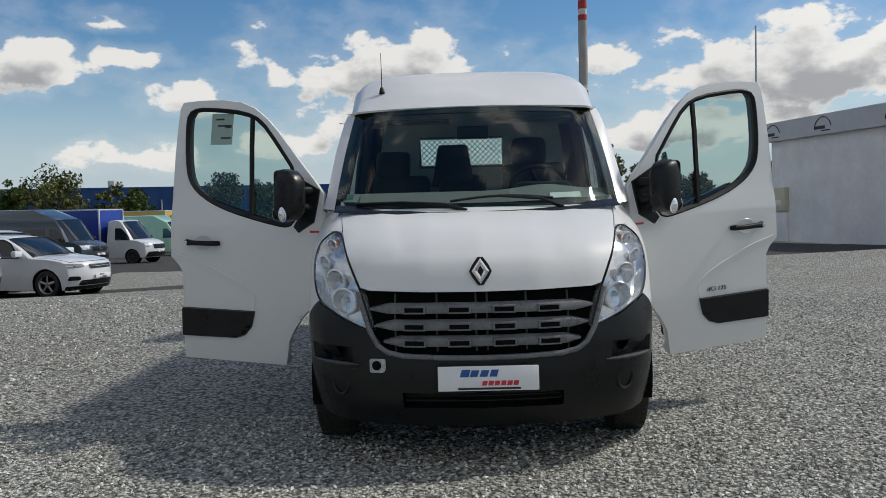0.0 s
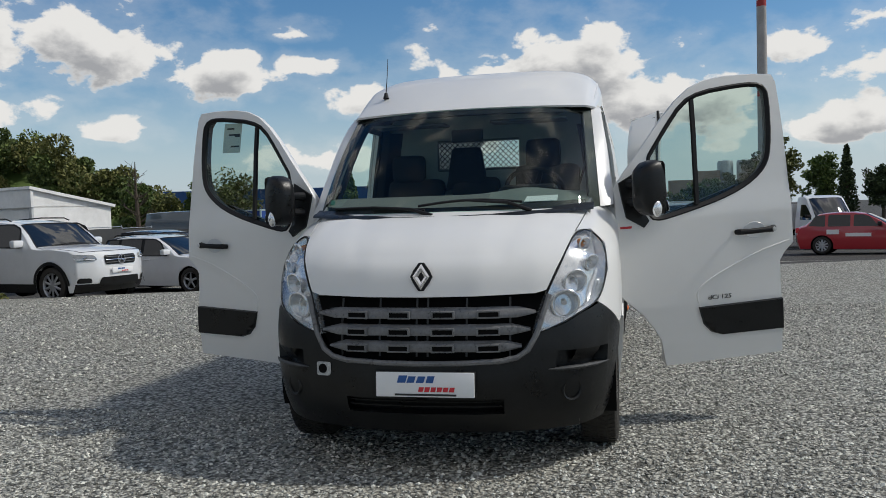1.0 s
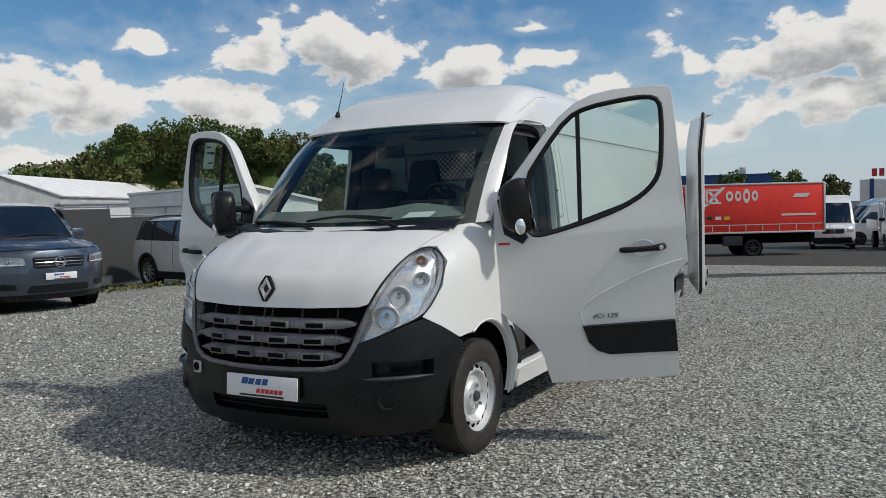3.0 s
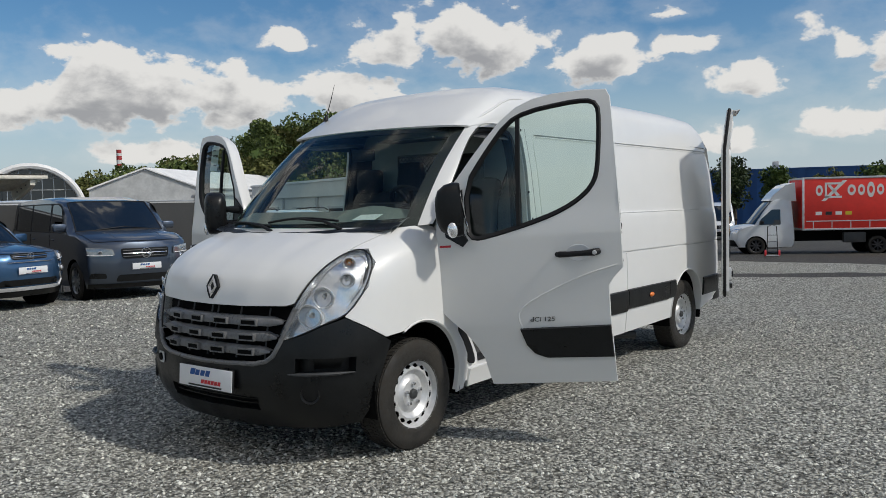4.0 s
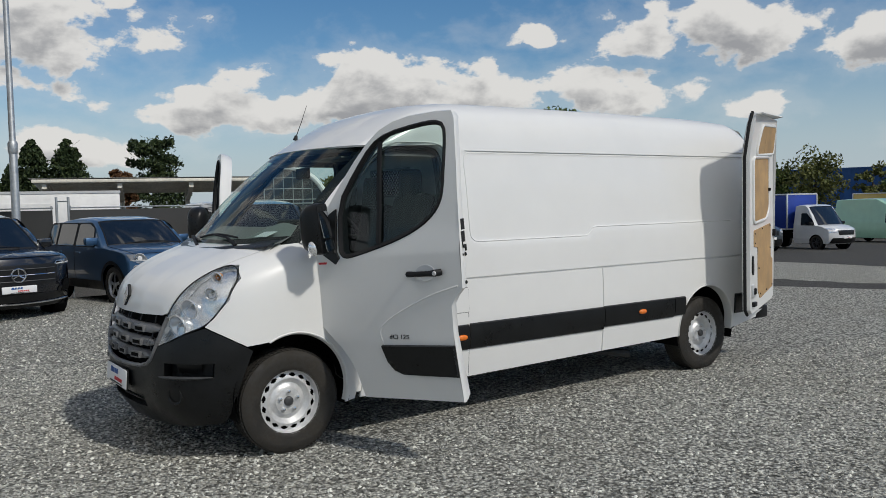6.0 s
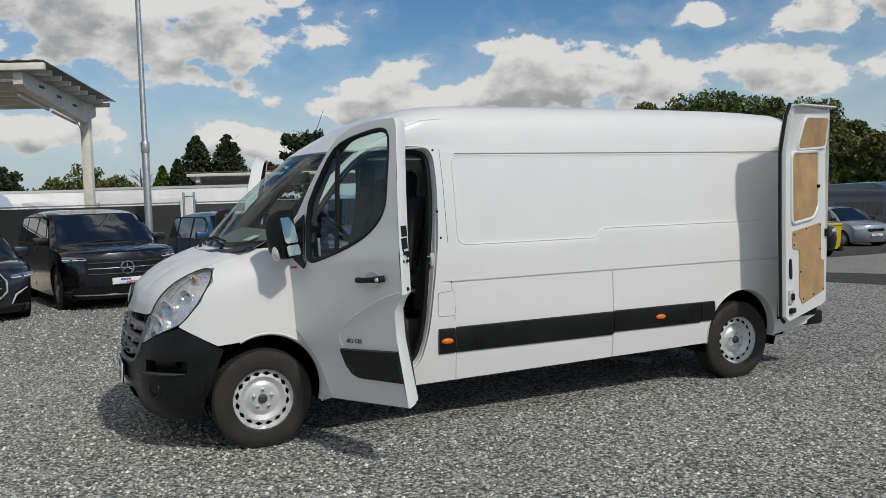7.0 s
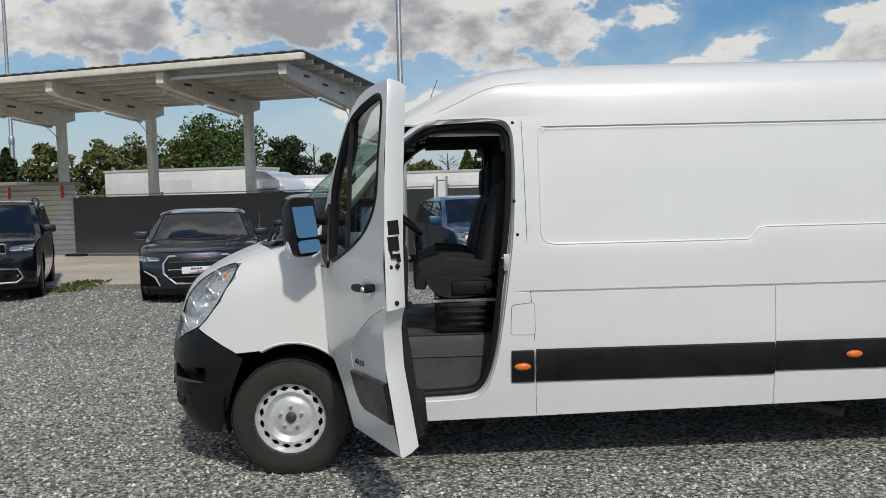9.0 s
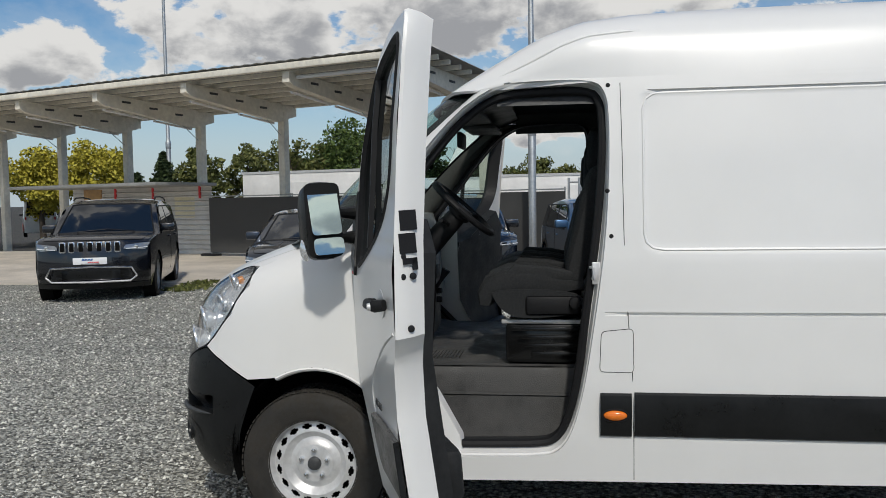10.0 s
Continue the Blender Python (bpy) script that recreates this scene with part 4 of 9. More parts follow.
def steel_wheel(parent, centre, sgn):
    hub = wheel(parent, centre, sgn, rim_r=0.216)
    rim = Shape()
    n = 96
    prof = [(0.208, 0.098), (0.204, 0.090), (0.196, 0.070), (0.190, 0.060), (0.184, 0.0585), (0.178, 0.0595), (0.166, 0.0635), (0.160, 0.0655), (0.148, 0.068), (0.135, 0.056), (0.118, 0.040), (0.098, 0.046), (0.085, 0.062), (0.055, 0.066), (0.034, 0.066), (0.0, 0.066)]
    prof = [(r * 1.045, a) for r, a in prof]
    rings = [[(a, r * math.cos(k * math.tau / n), r * math.sin(k * math.tau / n)) for k in range(n)] for r, a in prof]
    for i in range(len(prof) - 1):
        for k in range(n):
            if (i in (4, 6) and k % 6 in (2, 3)) or (i == 5 and k % 6 in (1, 2, 3, 4)):
                continue
            j = (k + 1) % n
            rim.face((rings[i][k], rings[i][j], rings[i + 1][j], rings[i + 1][k]))
    part("rim", rim, STEEL, hub, "silver steel rim with round holes")
    part("hub_cap", Shape().lathe([(0.0, 0.088), (0.020, 0.088), (0.030, 0.082), (0.034, 0.064)], 20, "x"), GREY_PLASTIC, hub)
    for k in range(5):
        t = k * math.tau / 5 + 0.3
        nut = Shape().lathe([(0.0, 0.086), (0.011, 0.084), (0.013, 0.060)], 6, "x").turn(Matrix.Translation((0, 0.066 * math.cos(t), 0.066 * math.sin(t))))
        part("wheel_nut", nut, CHROME, hub, smooth=0)
    tread = Shape()
    for k in range(72):
        t = k * math.tau / 72
        for x0, x1, sk in ((-0.088, -0.052, 0.03), (-0.044, -0.004, -0.03), (0.004, 0.044, 0.03), (0.052, 0.088, -0.03)):
            pts = []
            for x, s in ((x0, 0), (x1, sk)):
                for d in (0, 0.062):
                    pts.append((x, 0.3555 * math.cos(t + s + d), 0.3555 * math.sin(t + s + d)))
            tread.face((pts[0], pts[1], pts[3], pts[2]))
    tread.thick(-0.006)
    part("tread", tread, RUBBER, hub, smooth=0)


for y in (0.0, 4.332):
    for sgn in (1, -1):
        steel_wheel(van, (sgn * 0.890, y, 0.348), sgn)
        lip = Shape()
        ends = [(0.40 * math.cos(radians(t)) + 0.03, 0.40 + 0.425 * math.sin(radians(t))) for t in range(-14, 122, 6)] if y == 0 else [(4.36 + 0.405 * math.cos(radians(t)), 0.42 + 0.405 * math.sin(radians(t))) for t in range(-10, 191, 6)]
        cy, cz, deep = (0.03, 0.40, 0.025) if y == 0 else (4.36, 0.42, 0.075)
        lip.grid([[(sgn * (half_width(max(0.25, b)) + o), cy + (a - cy) * k, cz + (b - cz) * k) for a, b in ends] for o, k in ((0.001, 1.0), (0.010, 0.985), (0.004, 0.965), (-deep, 0.945))])
        part("arch_lip", lip, WHITE, van)
        # near-black liner, the shade of the arch put into its colour
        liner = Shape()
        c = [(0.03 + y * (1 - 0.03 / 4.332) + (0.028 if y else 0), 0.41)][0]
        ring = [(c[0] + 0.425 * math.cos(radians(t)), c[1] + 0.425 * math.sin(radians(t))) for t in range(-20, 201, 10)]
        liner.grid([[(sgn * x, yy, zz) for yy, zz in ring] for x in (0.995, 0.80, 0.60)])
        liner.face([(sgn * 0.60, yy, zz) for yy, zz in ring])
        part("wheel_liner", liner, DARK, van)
# underbody likewise near-black, its shade in the colour
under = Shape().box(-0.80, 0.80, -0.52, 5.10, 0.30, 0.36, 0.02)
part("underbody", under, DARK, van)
part("exhaust", Shape().tube([(0.35, 0.9, 0.24), (0.38, 2.4, 0.25), (0.55, 3.2, 0.26), (0.86, 3.45, 0.24)], 0.035, 8), GREY_PLASTIC, van)

# ---- side strips, lamps, filler flap ----
def on_lower(y, z, out):
    return on_side(y, z, out)


for y0, y1, z0, z1 in ((1.338, 1.474, 0.53, 0.728), (1.486, 2.936, 0.532, 0.733), (2.945, 3.862, 0.552, 0.738), (3.870, 4.02, 0.56, 0.738), (4.79, 5.30, 0.50, 0.70)):
    for sgn in (1, -1):
        steps = [y0 + (y1 - y0) * k / 8 for k in range(9)]
        strip = Shape().grid([[on_lower(y, z, o) for y in steps] for z, o in ((z0, 0.0), (z0 + 0.008, 0.014), (z0 + 0.05, 0.022), (z1 - 0.05, 0.022), (z1 - 0.008, 0.014), (z1, 0.0))])
        for yy in (y0, y1):
            strip.face([on_lower(yy, z, o) for z, o in ((z0, 0.0), (z0 + 0.008, 0.014), (z0 + 0.05, 0.022), (z1 - 0.05, 0.022), (z1 - 0.008, 0.014), (z1, 0.0))])
        part("rubbing_strip", strip.turn(Matrix.Diagonal((sgn, 1, 1, 1))), BLACK_PLASTIC, van)
for y, z in ((1.402, 0.632), (3.42, 0.648)):
    lampm = Matrix.Translation(on_side(y, z, 0.022)) @ Matrix.Diagonal((0.35, 1.0, 0.45, 1))
    lens = Shape()
    bmesh.ops.create_uvsphere(lens.bm, u_segments=16, v_segments=10, radius=0.052)
    side_lamp = part("side_lamp", lens.turn(lampm), ORANGE, van, "orange oval side marker lamp")
    rim = [Vector(on_side(y + 0.056 * math.cos(t), z + 0.028 * math.sin(t), 0.024)) for t in [k * math.tau / 20 for k in range(21)]]
    part("lamp_rim", Shape().tube(rim, 0.004, 6), SEAL, side_lamp)
flap_outline = rounded([(1.337, 0.824), (1.482, 0.822), (1.480, 1.014), (1.345, 1.000)], 0.02)
flap = part("filler_flap", Shape().panel(flap_outline, lambda y, z: on_side(y, z, 0.004), 0.04, 0.05).thick(-0.006), WHITE, van)
part("flap_gap", Shape().tube([Vector(on_side(y, z, 0.001)) for y, z in flap_outline + flap_outline[:1]], 0.0028, 5), SEAL, flap)
part("pillar_seam", Shape().tube([Vector(on_side(y, z, -0.001)) for y, z in ((1.486, 0.33), (1.484, 0.52), (1.478, 0.80), (1.462, 1.03), (1.445, 1.4), (1.440, 1.8), (1.435, 2.10))], 0.0025, 5), GREY_PLASTIC, van)

# pressed edge round the upper field of the side
field_line = [(5.05, 2.052), (3.4, 2.052), (1.62, 2.052), (1.575, 2.046), (1.545, 2.025), (1.532, 1.98), (1.532, 1.70), (1.532, 1.43), (1.542, 1.392), (1.57, 1.368), (1.62, 1.360), (2.2, 1.360), (2.78, 1.360), (2.82, 1.385), (2.85, 1.425), (2.90, 1.434), (3.6, 1.434), (5.05, 1.434)]
for sgn in (1, -1):
    pts = []
    for (ya, za), (yb, zb) in zip(field_line, field_line[1:]):
        n = max(1, int(abs(yb - ya) / 0.25 + abs(zb - za) / 0.06))
        pts += [on_side(ya + (yb - ya) * k / n, za + (zb - za) * k / n, 0.0004) for k in range(n)]
    part("pressed_edge", Shape().tube([(sgn * x, y, z) for x, y, z in pts], 0.006, 6), WHITE, van)

# door openings: jamb, seal and sill
FULL = OPENING + [(0.47, 1.72), (0.41, 1.65), (0.345, 1.575), (0.285, 1.50), (0.255, 1.40), (0.25, 1.0), (0.262, 0.86), (0.34, 0.78), (0.42, 0.70), (0.49, 0.60), (0.535, 0.48)]
mid = Vector((0.85, 1.25))
for sgn in (1, -1):
    m = Matrix.Diagonal((sgn, 1, 1, 1))

    def ringed(shrink, out):
        pts = []
        for y, z in FULL:
            d = (mid - Vector((y, z)))
            k = Vector((y, z)) + d.normalized() * shrink
            pts.append((half_width(z) + out, k.x, k.y))
        return pts

    jamb = part("door_jamb", Shape().grid([ringed(-0.004, -0.024), ringed(0.008, -0.030), ringed(0.020, -0.070), ringed(0.040, -0.080)], close=True).turn(m), WHITE, van, "white painted door jamb")
    seal_pts = [Vector(p) for p in ringed(0.042, -0.074)]
    part("door_seal", Shape().tube(seal_pts + seal_pts[:1], 0.020, 8).turn(m), SEAL, jamb, "black rubber door seal")
    inner = part("jamb_trim", Shape().grid([ringed(0.050, -0.085), ringed(0.060, -0.105), ringed(0.052, -0.15)], close=True).turn(m), CAB_BLACK, jamb)
striker = part("door_striker", Shape().tube([(0.955, 1.300, 1.28), (0.985, 1.312, 1.28), (0.985, 1.318, 1.23), (0.955, 1.305, 1.23)], 0.007, 8), STEEL, van)
part("striker_plate", Shape().box(-0.006, 0.006, -0.03, 0.03, -0.05, 0.05, 0.004).turn(Matrix.Translation((0.972, 1.335, 1.255)) @ pose(0, 0, 0, 0, 0, 15)), STEEL, striker)
for y, z in ((1.345, 1.62), (1.36, 1.42), (1.352, 2.09)):
    part("jamb_plug", Shape().lathe([(0, 0.006), (0.009, 0.004), (0.011, 0)], 12, "x").turn(Matrix.Translation(on_side(y + 0.03, z, -0.002))), SEAL, van)


# ---- front doors ----
DOOR = [(0.560, 0.358), (1.350, 0.372), (1.338, 0.80), (1.340, 0.975), (1.372, 1.025), (1.432, 1.085), (1.432, 1.40), (1.424, 1.70), (1.415, 2.00), (1.408, 2.115), (1.388, 2.160), (1.26, 2.170), (1.06, 2.168),
        (0.93, 2.148), (0.82, 2.105), (0.72, 2.030), (0.62, 1.930), (0.52, 1.815), (0.42, 1.695), (0.34, 1.605), (0.275, 1.520), (0.262, 1.28), (0.248, 1.00), (0.252, 0.90), (0.27, 0.84), (0.335, 0.775), (0.41, 0.705), (0.475, 0.62), (0.525, 0.53), (0.545, 0.42)]
WINDOW = [(0.492, 1.352), (0.52, 1.322), (0.60, 1.330), (0.86, 1.392), (1.02, 1.442), (1.138, 1.495), (1.225, 1.555), (1.278, 1.62), (1.300, 1.70), (1.315, 1.85), (1.323, 1.99), (1.318, 2.07), (1.262, 2.092), (1.134, 2.088), (0.90, 2.060), (0.775, 2.005), (0.64, 1.845), (0.492, 1.645)]
WINDOW = soften(WINDOW, times=1)


def around(outer, inner, middle):
    """An outline with a hole in it, as the two halves to both sides of a line through the hole."""
    halves = []
    for sign in (-1, 1):
        paths = []
        for poly in (outer, inner):
            p = cut(poly, 0, middle, sign)
            on = [i for i, q in enumerate(p) if abs(q[0] - middle) < 1e-9]
            top, low = max(on, key=lambda i: p[i][1]), min(on, key=lambda i: p[i][1])
            r = p[top:] + p[:top]
            way = r[:r.index(p[low]) + 1]
            if all(abs(q[0] - middle) < 1e-9 for q in way):
                r = [p[top]] + (p[top + 1:] + p[:top])[::-1]
                way = r[:r.index(p[low]) + 1]
            paths.append(way)
        halves.append(paths[0] + paths[1][::-1])
    return halves


def door_surface(y, z, out=0.0):
    x = half_width(z) + 0.006
    if z > 1.3:
        x -= 0.010 * smooth_step(1.3, 1.5, z)
    # the lower field lies a little deeper below the pressed crease
    crease = interp(y, [0.70, 0.76, 0.84, 1.02, 1.23, 1.40], [0.80, 0.83, 0.885, 0.975, 1.058, 1.10])
    if y > 0.74 and z < crease:
        x -= 0.006 * smooth_step(0.0, 0.06, crease - z) * smooth_step(0.74, 0.90, y) * (1 - smooth_step(0.16, 0.45, crease - z))
    return (x + out, y, z)


def grow(outline, d):
    n, out = len(outline), []
    sign = 1 if area(outline) > 0 else -1
    for i in range(n):
        a, b = Vector(outline[i - 1]), Vector(outline[(i + 1) % n])
        t = (b - a).normalized()
        out.append((outline[i][0] + sign * t.y * d, outline[i][1] - sign * t.x * d))
    return out


def open_turn(degrees, tilt, lean):
    """Swings a closed left door about its hinges."""
    hinge = Matrix.Translation((1.015, 0.262, 0.75))
    return hinge @ pose(0, 0, 0, 0, 0, -degrees) @ pose(0, 0, 0, tilt, 0, 0) @ pose(0, 0, 0, 0, lean, 0) @ hinge.inverted()


def lettering(text, size, depth=0.002):
    """A mesh of raised letters in the x, y plane, made with the built-in font."""
    curve = bpy.data.curves.new("lettering", "FONT")
    curve.body, curve.size, curve.extrude, curve.resolution_u = text, size, depth, 3
    ob = new("lettering", curve)
    me = bpy.data.meshes.new_from_object(ob.evaluated_get(bpy.context.evaluated_depsgraph_get()))
    bpy.data.objects.remove(ob)
    bpy.data.curves.remove(curve)
    return me


def front_door(left):
    m = open_turn(69.3, 2.9, 3.5) if left else Matrix.Diagonal((-1, 1, 1, 1)) @ open_turn(74, 1.6, 1.0)
    skin = Shape()
    for half in around(DOOR, grow(WINDOW, 0.03), 0.852):
        skin.panel(half, door_surface, 0.035, 0.014)
    skin.turn(m)
    door = part("front_door", skin, WHITE, van, "white front door standing wide open")
    # edge flange and inner panel
    edge = Shape().grid([[door_surface(y, z) for y, z in DOOR], [door_surface(y, z, -0.012) for y, z in grow(DOOR, 0.004)], [door_surface(y, z, -0.060) for y, z in grow(DOOR, -0.010)], [door_surface(y, z, -0.105) for y, z in grow(DOOR, -0.035)]], close=True)
    part("door_edge", edge.turn(m), WHITE, door)
    inner = Shape()
    for half in around(grow(DOOR, -0.035), grow(WINDOW, 0.028), 0.852):
        inner.panel(half, lambda y, z: (half_width(z) - 0.099, y, z), 0.1, 0.1)
    part("inner_frame", inner.turn(m), WHITE, door)
    reveal = Shape().grid([[door_surface(y, z, 0.001) for y, z in grow(WINDOW, 0.03)], [door_surface(y, z, 0.008) for y, z in grow(WINDOW, 0.020)], [door_surface(y, z, -0.008) for y, z in WINDOW], [(half_width(z) - 0.10, y, z) for y, z in grow(WINDOW, 0.028)]], close=True)
    part("window_seal", reveal.turn(m), SEAL, door, "black window seal")
    pane = part("door_window", Shape().panel(grow(WINDOW, 0.012), lambda y, z: door_surface(y, z, -0.018), 0.1, 0.1).turn(m), DOOR_GLASS, door, "faintly green side window")
    pane.visible_shadow = False
    bar = Shape().grid([[door_surface(0.832 - 0.028 * (2.03 - z) / 0.66 + dy, z, o) for z in (1.38, 1.6, 1.85, 2.035)] for dy, o in ((-0.014, -0.016), (-0.012, 0.004), (0.012, 0.004), (0.014, -0.016))])
    part("window_bar", bar.turn(m), SEAL, door)
    # trim on the inside
    trim_outline = [(0.57, 0.56), (0.62, 0.44), (1.26, 0.43), (1.26, 1.0), (1.27, 1.35), (1.15, 1.47), (0.60, 1.30), (0.42, 1.28), (0.34, 1.1), (0.345, 0.94), (0.42, 0.80), (0.51, 0.68)]
    trim = Shape().panel(trim_outline, lambda y, z: (half_width(z) - 0.155 - 0.02 * math.sin(6 * z), y, z), 0.08, 0.08)
    trim.grid([[(half_width(z) - 0.155 - 0.02 * math.sin(6 * z), y, z) for y, z in trim_outline], [(half_width(z) - 0.100, y, z) for y, z in grow(trim_outline, 0.012)]], close=True)
    trim = part("door_trim", trim.turn(m), CAB_BLACK, door, "dark grey plastic door trim")
    pocket = Shape().box(0.785, 0.87, 0.62, 1.20, 0.44, 0.64, 0.03)
    part("door_pocket", pocket.turn(m), CAB_BLACK, trim)
    # black guard strip along the bottom
    guard = [(0.775, 0.718), (1.338, 0.728), (1.345, 0.535), (0.93, 0.535), (0.86, 0.56), (0.81, 0.615)]
    g = Shape().panel(guard, lambda y, z: door_surface(y, z, 0.020), 0.08, 0.05)
    g.grid([[door_surface(y, z, 0.020) for y, z in guard], [door_surface(y, z, 0.0) for y, z in grow(guard, 0.006)]], close=True)
    part("guard_strip", g.turn(m), BLACK_PLASTIC, door)
    crease = [door_surface(y, z, -0.0035) for y, z in soften([(0.788, 0.722), (0.768, 0.775), (0.768, 0.825), (0.82, 0.874), (0.92, 0.930), (1.025, 0.976), (1.13, 1.020), (1.231, 1.057), (1.40, 1.100)], closed=False)]
    part("crease", Shape().tube(crease, 0.0075, 8).turn(m), WHITE, door)
    # handle in a shallow dish
    dish = Shape()
    ring = [(1.17 + 0.075 * math.cos(t), 1.185 + 0.052 * math.sin(t)) for t in [k * math.tau / 24 for k in range(24)]]
    small = [(1.17 + 0.045 * math.cos(t), 1.185 + 0.030 * math.sin(t)) for t in [k * math.tau / 24 for k in range(24)]]
    dish.grid([[door_surface(y, z, 0.002) for y, z in ring], [door_surface(y, z, 0.004) for y, z in [(1.17 + (y - 1.17) * 0.96, 1.185 + (z - 1.185) * 0.96) for y, z in ring]], [door_surface(y, z, 0.0015) for y, z in small]], close=True)
    dish.face([door_surface(y, z, 0.0015) for y, z in small])
    part("handle_dish", dish.turn(m), material("handle_dish_paint", (0.68, 0.69, 0.70), 0.3, coat=0.5, stain=0.03) if left else bpy.data.materials["handle_dish_paint"], door)
    grip = Shape().tube([door_surface(y, 1.183 + dz, o) for y, dz, o in ((1.04, -0.002, 0.008), (1.06, 0, 0.036), (1.12, 0, 0.046), (1.22, 0.002, 0.046), (1.27, 0.004, 0.040), (1.295, 0.006, 0.010))], [0.016, 0.019, 0.017, 0.017, 0.022, 0.020], 10)
    handle = part("door_handle", grip.turn(m), SEAL, door, "black plastic door handle")
    part("lock", Shape().lathe([(0, 0.012), (0.012, 0.010), (0.014, 0)], 14, "x").turn(m @ Matrix.Translation(door_surface(1.275, 1.187, 0.056))), STEEL, handle)
    if left:
        at = 0.0
        for text in ("dCi", "125"):
            word = lettering(text, 0.040)
            length = max(v.co.x for v in word.vertices)
            word.transform(m @ Matrix.Translation(door_surface(0.838, 0.766, 0.004)) @ Matrix(((0, 0, 1, 0), (1.25, 0.12, 0, 0), (0, 1, 0, 0), (0, 0, 0, 1))) @ Matrix.Translation((at, 0, 0)))
            at += length + 0.012
            word.materials.append(GREY_PLASTIC)
            ob = new("engine_marking", word)
            ob.parent = door
            tagged(ob, "raised grey engine lettering")
    tiny = Shape().grid([[door_surface(y, z, 0.003) for y in (0.285, 0.36)] for z in (1.262, 1.276)])
    part("red_marking_bar", tiny.turn(m), INK_RED, door, smooth=0)
    # mirror: sail, two arms, head with two glasses
    sail = [(0.300, 1.545), (0.452, 1.625), (0.450, 1.345), (0.475, 1.30), (0.44, 1.262), (0.33, 1.33)]
    s = Shape().panel(sail, lambda y, z: door_surface(y, z, 0.012), 0.06, 0.06)
    s.grid([[door_surface(y, z, 0.012) for y, z in sail], [door_surface(y, z, -0.01) for y, z in grow(sail, 0.006)]], close=True)
    mirror = part("door_mirror", s.turn(m), BLACK_PLASTIC, door, "black two-glass door mirror")
    head = mirror_head(mirror, m, left)
    for z in (1.535, 1.425):
        part("mirror_arm", Shape().tube([door_surface(0.37, z, 0.0), (1.04, 0.385, z + 0.004), (1.07, 0.41, z + 0.006), (1.11, 0.43, z + 0.008)], [0.034, 0.027, 0.024, 0.024], 10).turn(m), BLACK_PLASTIC, mirror)
    if left:
        part("door_sticker", Shape().grid([[(half_width(z) - 0.035, y, z) for z in (1.10, 1.18)] for y in (1.37, 1.372)]).turn(m), SEAL, door)
    else:
        paper = Shape().grid([[door_surface(y, z, -0.022) for y in (0.99, 1.16)] for z in (1.86, 2.075)])
        note = part("price_note", paper.turn(m), PLATE, door, "white sheet standing in for a reflection on the instrument lens behind the window", smooth=0)
        lines = Shape()
        for z0, y0, y1 in ((2.03, 1.06, 1.13), (1.985, 1.0, 1.11), (1.975, 1.0, 1.05), (1.90, 1.0, 1.08)):
            lines.grid([[door_surface(y, z, -0.019) for y in (y0, y1)] for z in (z0, z0 + 0.012)])
        part("print_bar", lines.turn(m), INK_BLACK, note, smooth=0)
    return door, m


def mirror_head(parent, m, left):
    """The housing stands out from the door, its glass facing the rear of the closed door."""
    c = Vector((1.160, 0.440, 1.510))
    m = m @ Matrix.Translation(c) @ pose(0, 0, 0, 0, 0, 20) @ Matrix.Translation(-c)
    rows = []
    for dy, k in ((-0.115, 0.0), (-0.110, 0.45), (-0.090, 0.76), (-0.045, 0.96), (0.01, 1.03), (0.040, 1.0)):
        ring = []
        for i in range(28):
            t = i * math.tau / 28
            cx, cz = math.cos(t), math.sin(t)
            px = math.copysign(abs(cx) ** 0.5, cx) * 0.084 * (1 - 0.05 * cz)
            pz = math.copysign(abs(cz) ** 0.45, cz) * 0.165
            ring.append((c.x + px * k, c.y + dy, c.z + pz * k))
        rows.append(ring)
    head = part("mirror_head", Shape().grid(rows, close=True).turn(m), BLACK_PLASTIC, parent)
    for z0, z1 in ((-0.062, 0.148), (-0.148, -0.076)):
        ol = rounded([(-0.070, z0), (0.070, z0), (0.070, z1), (-0.070, z1)], 0.022)
        g = Shape().slab(ol, 0, 0.004).turn(m @ Matrix.Translation((c.x, c.y + 0.060, c.z)) @ pose(0, 0, 0, 98, 0, 0))
        part("mirror_glass", g, MIRROR, parent, "mirror glass")
    back_plate = Shape().slab(rounded([(-0.082, -0.160), (0.082, -0.160), (0.084, 0.162), (-0.082, 0.162)], 0.035), -0.004, 0).turn(m @ Matrix.Translation((c.x, c.y + 0.040, c.z)) @ pose(0, 0, 0, 90, 0, 0))
    part("mirror_back", back_plate, SEAL, parent)
    lens = Shape()
    bmesh.ops.create_uvsphere(lens.bm, u_segments=12, v_segments=10, radius=0.05)
    lens.turn(m @ Matrix.Translation((c.x + 0.070, c.y - 0.020, c.z - 0.118)) @ Matrix.Diagonal((0.5, 0.7, 1.05, 1)))
    part("repeater_lamp", lens, LAMP_SHELL, parent, "clear indicator repeater")
    return head


left_door, left_turn = front_door(True)
right_door, right_turn = front_door(False)
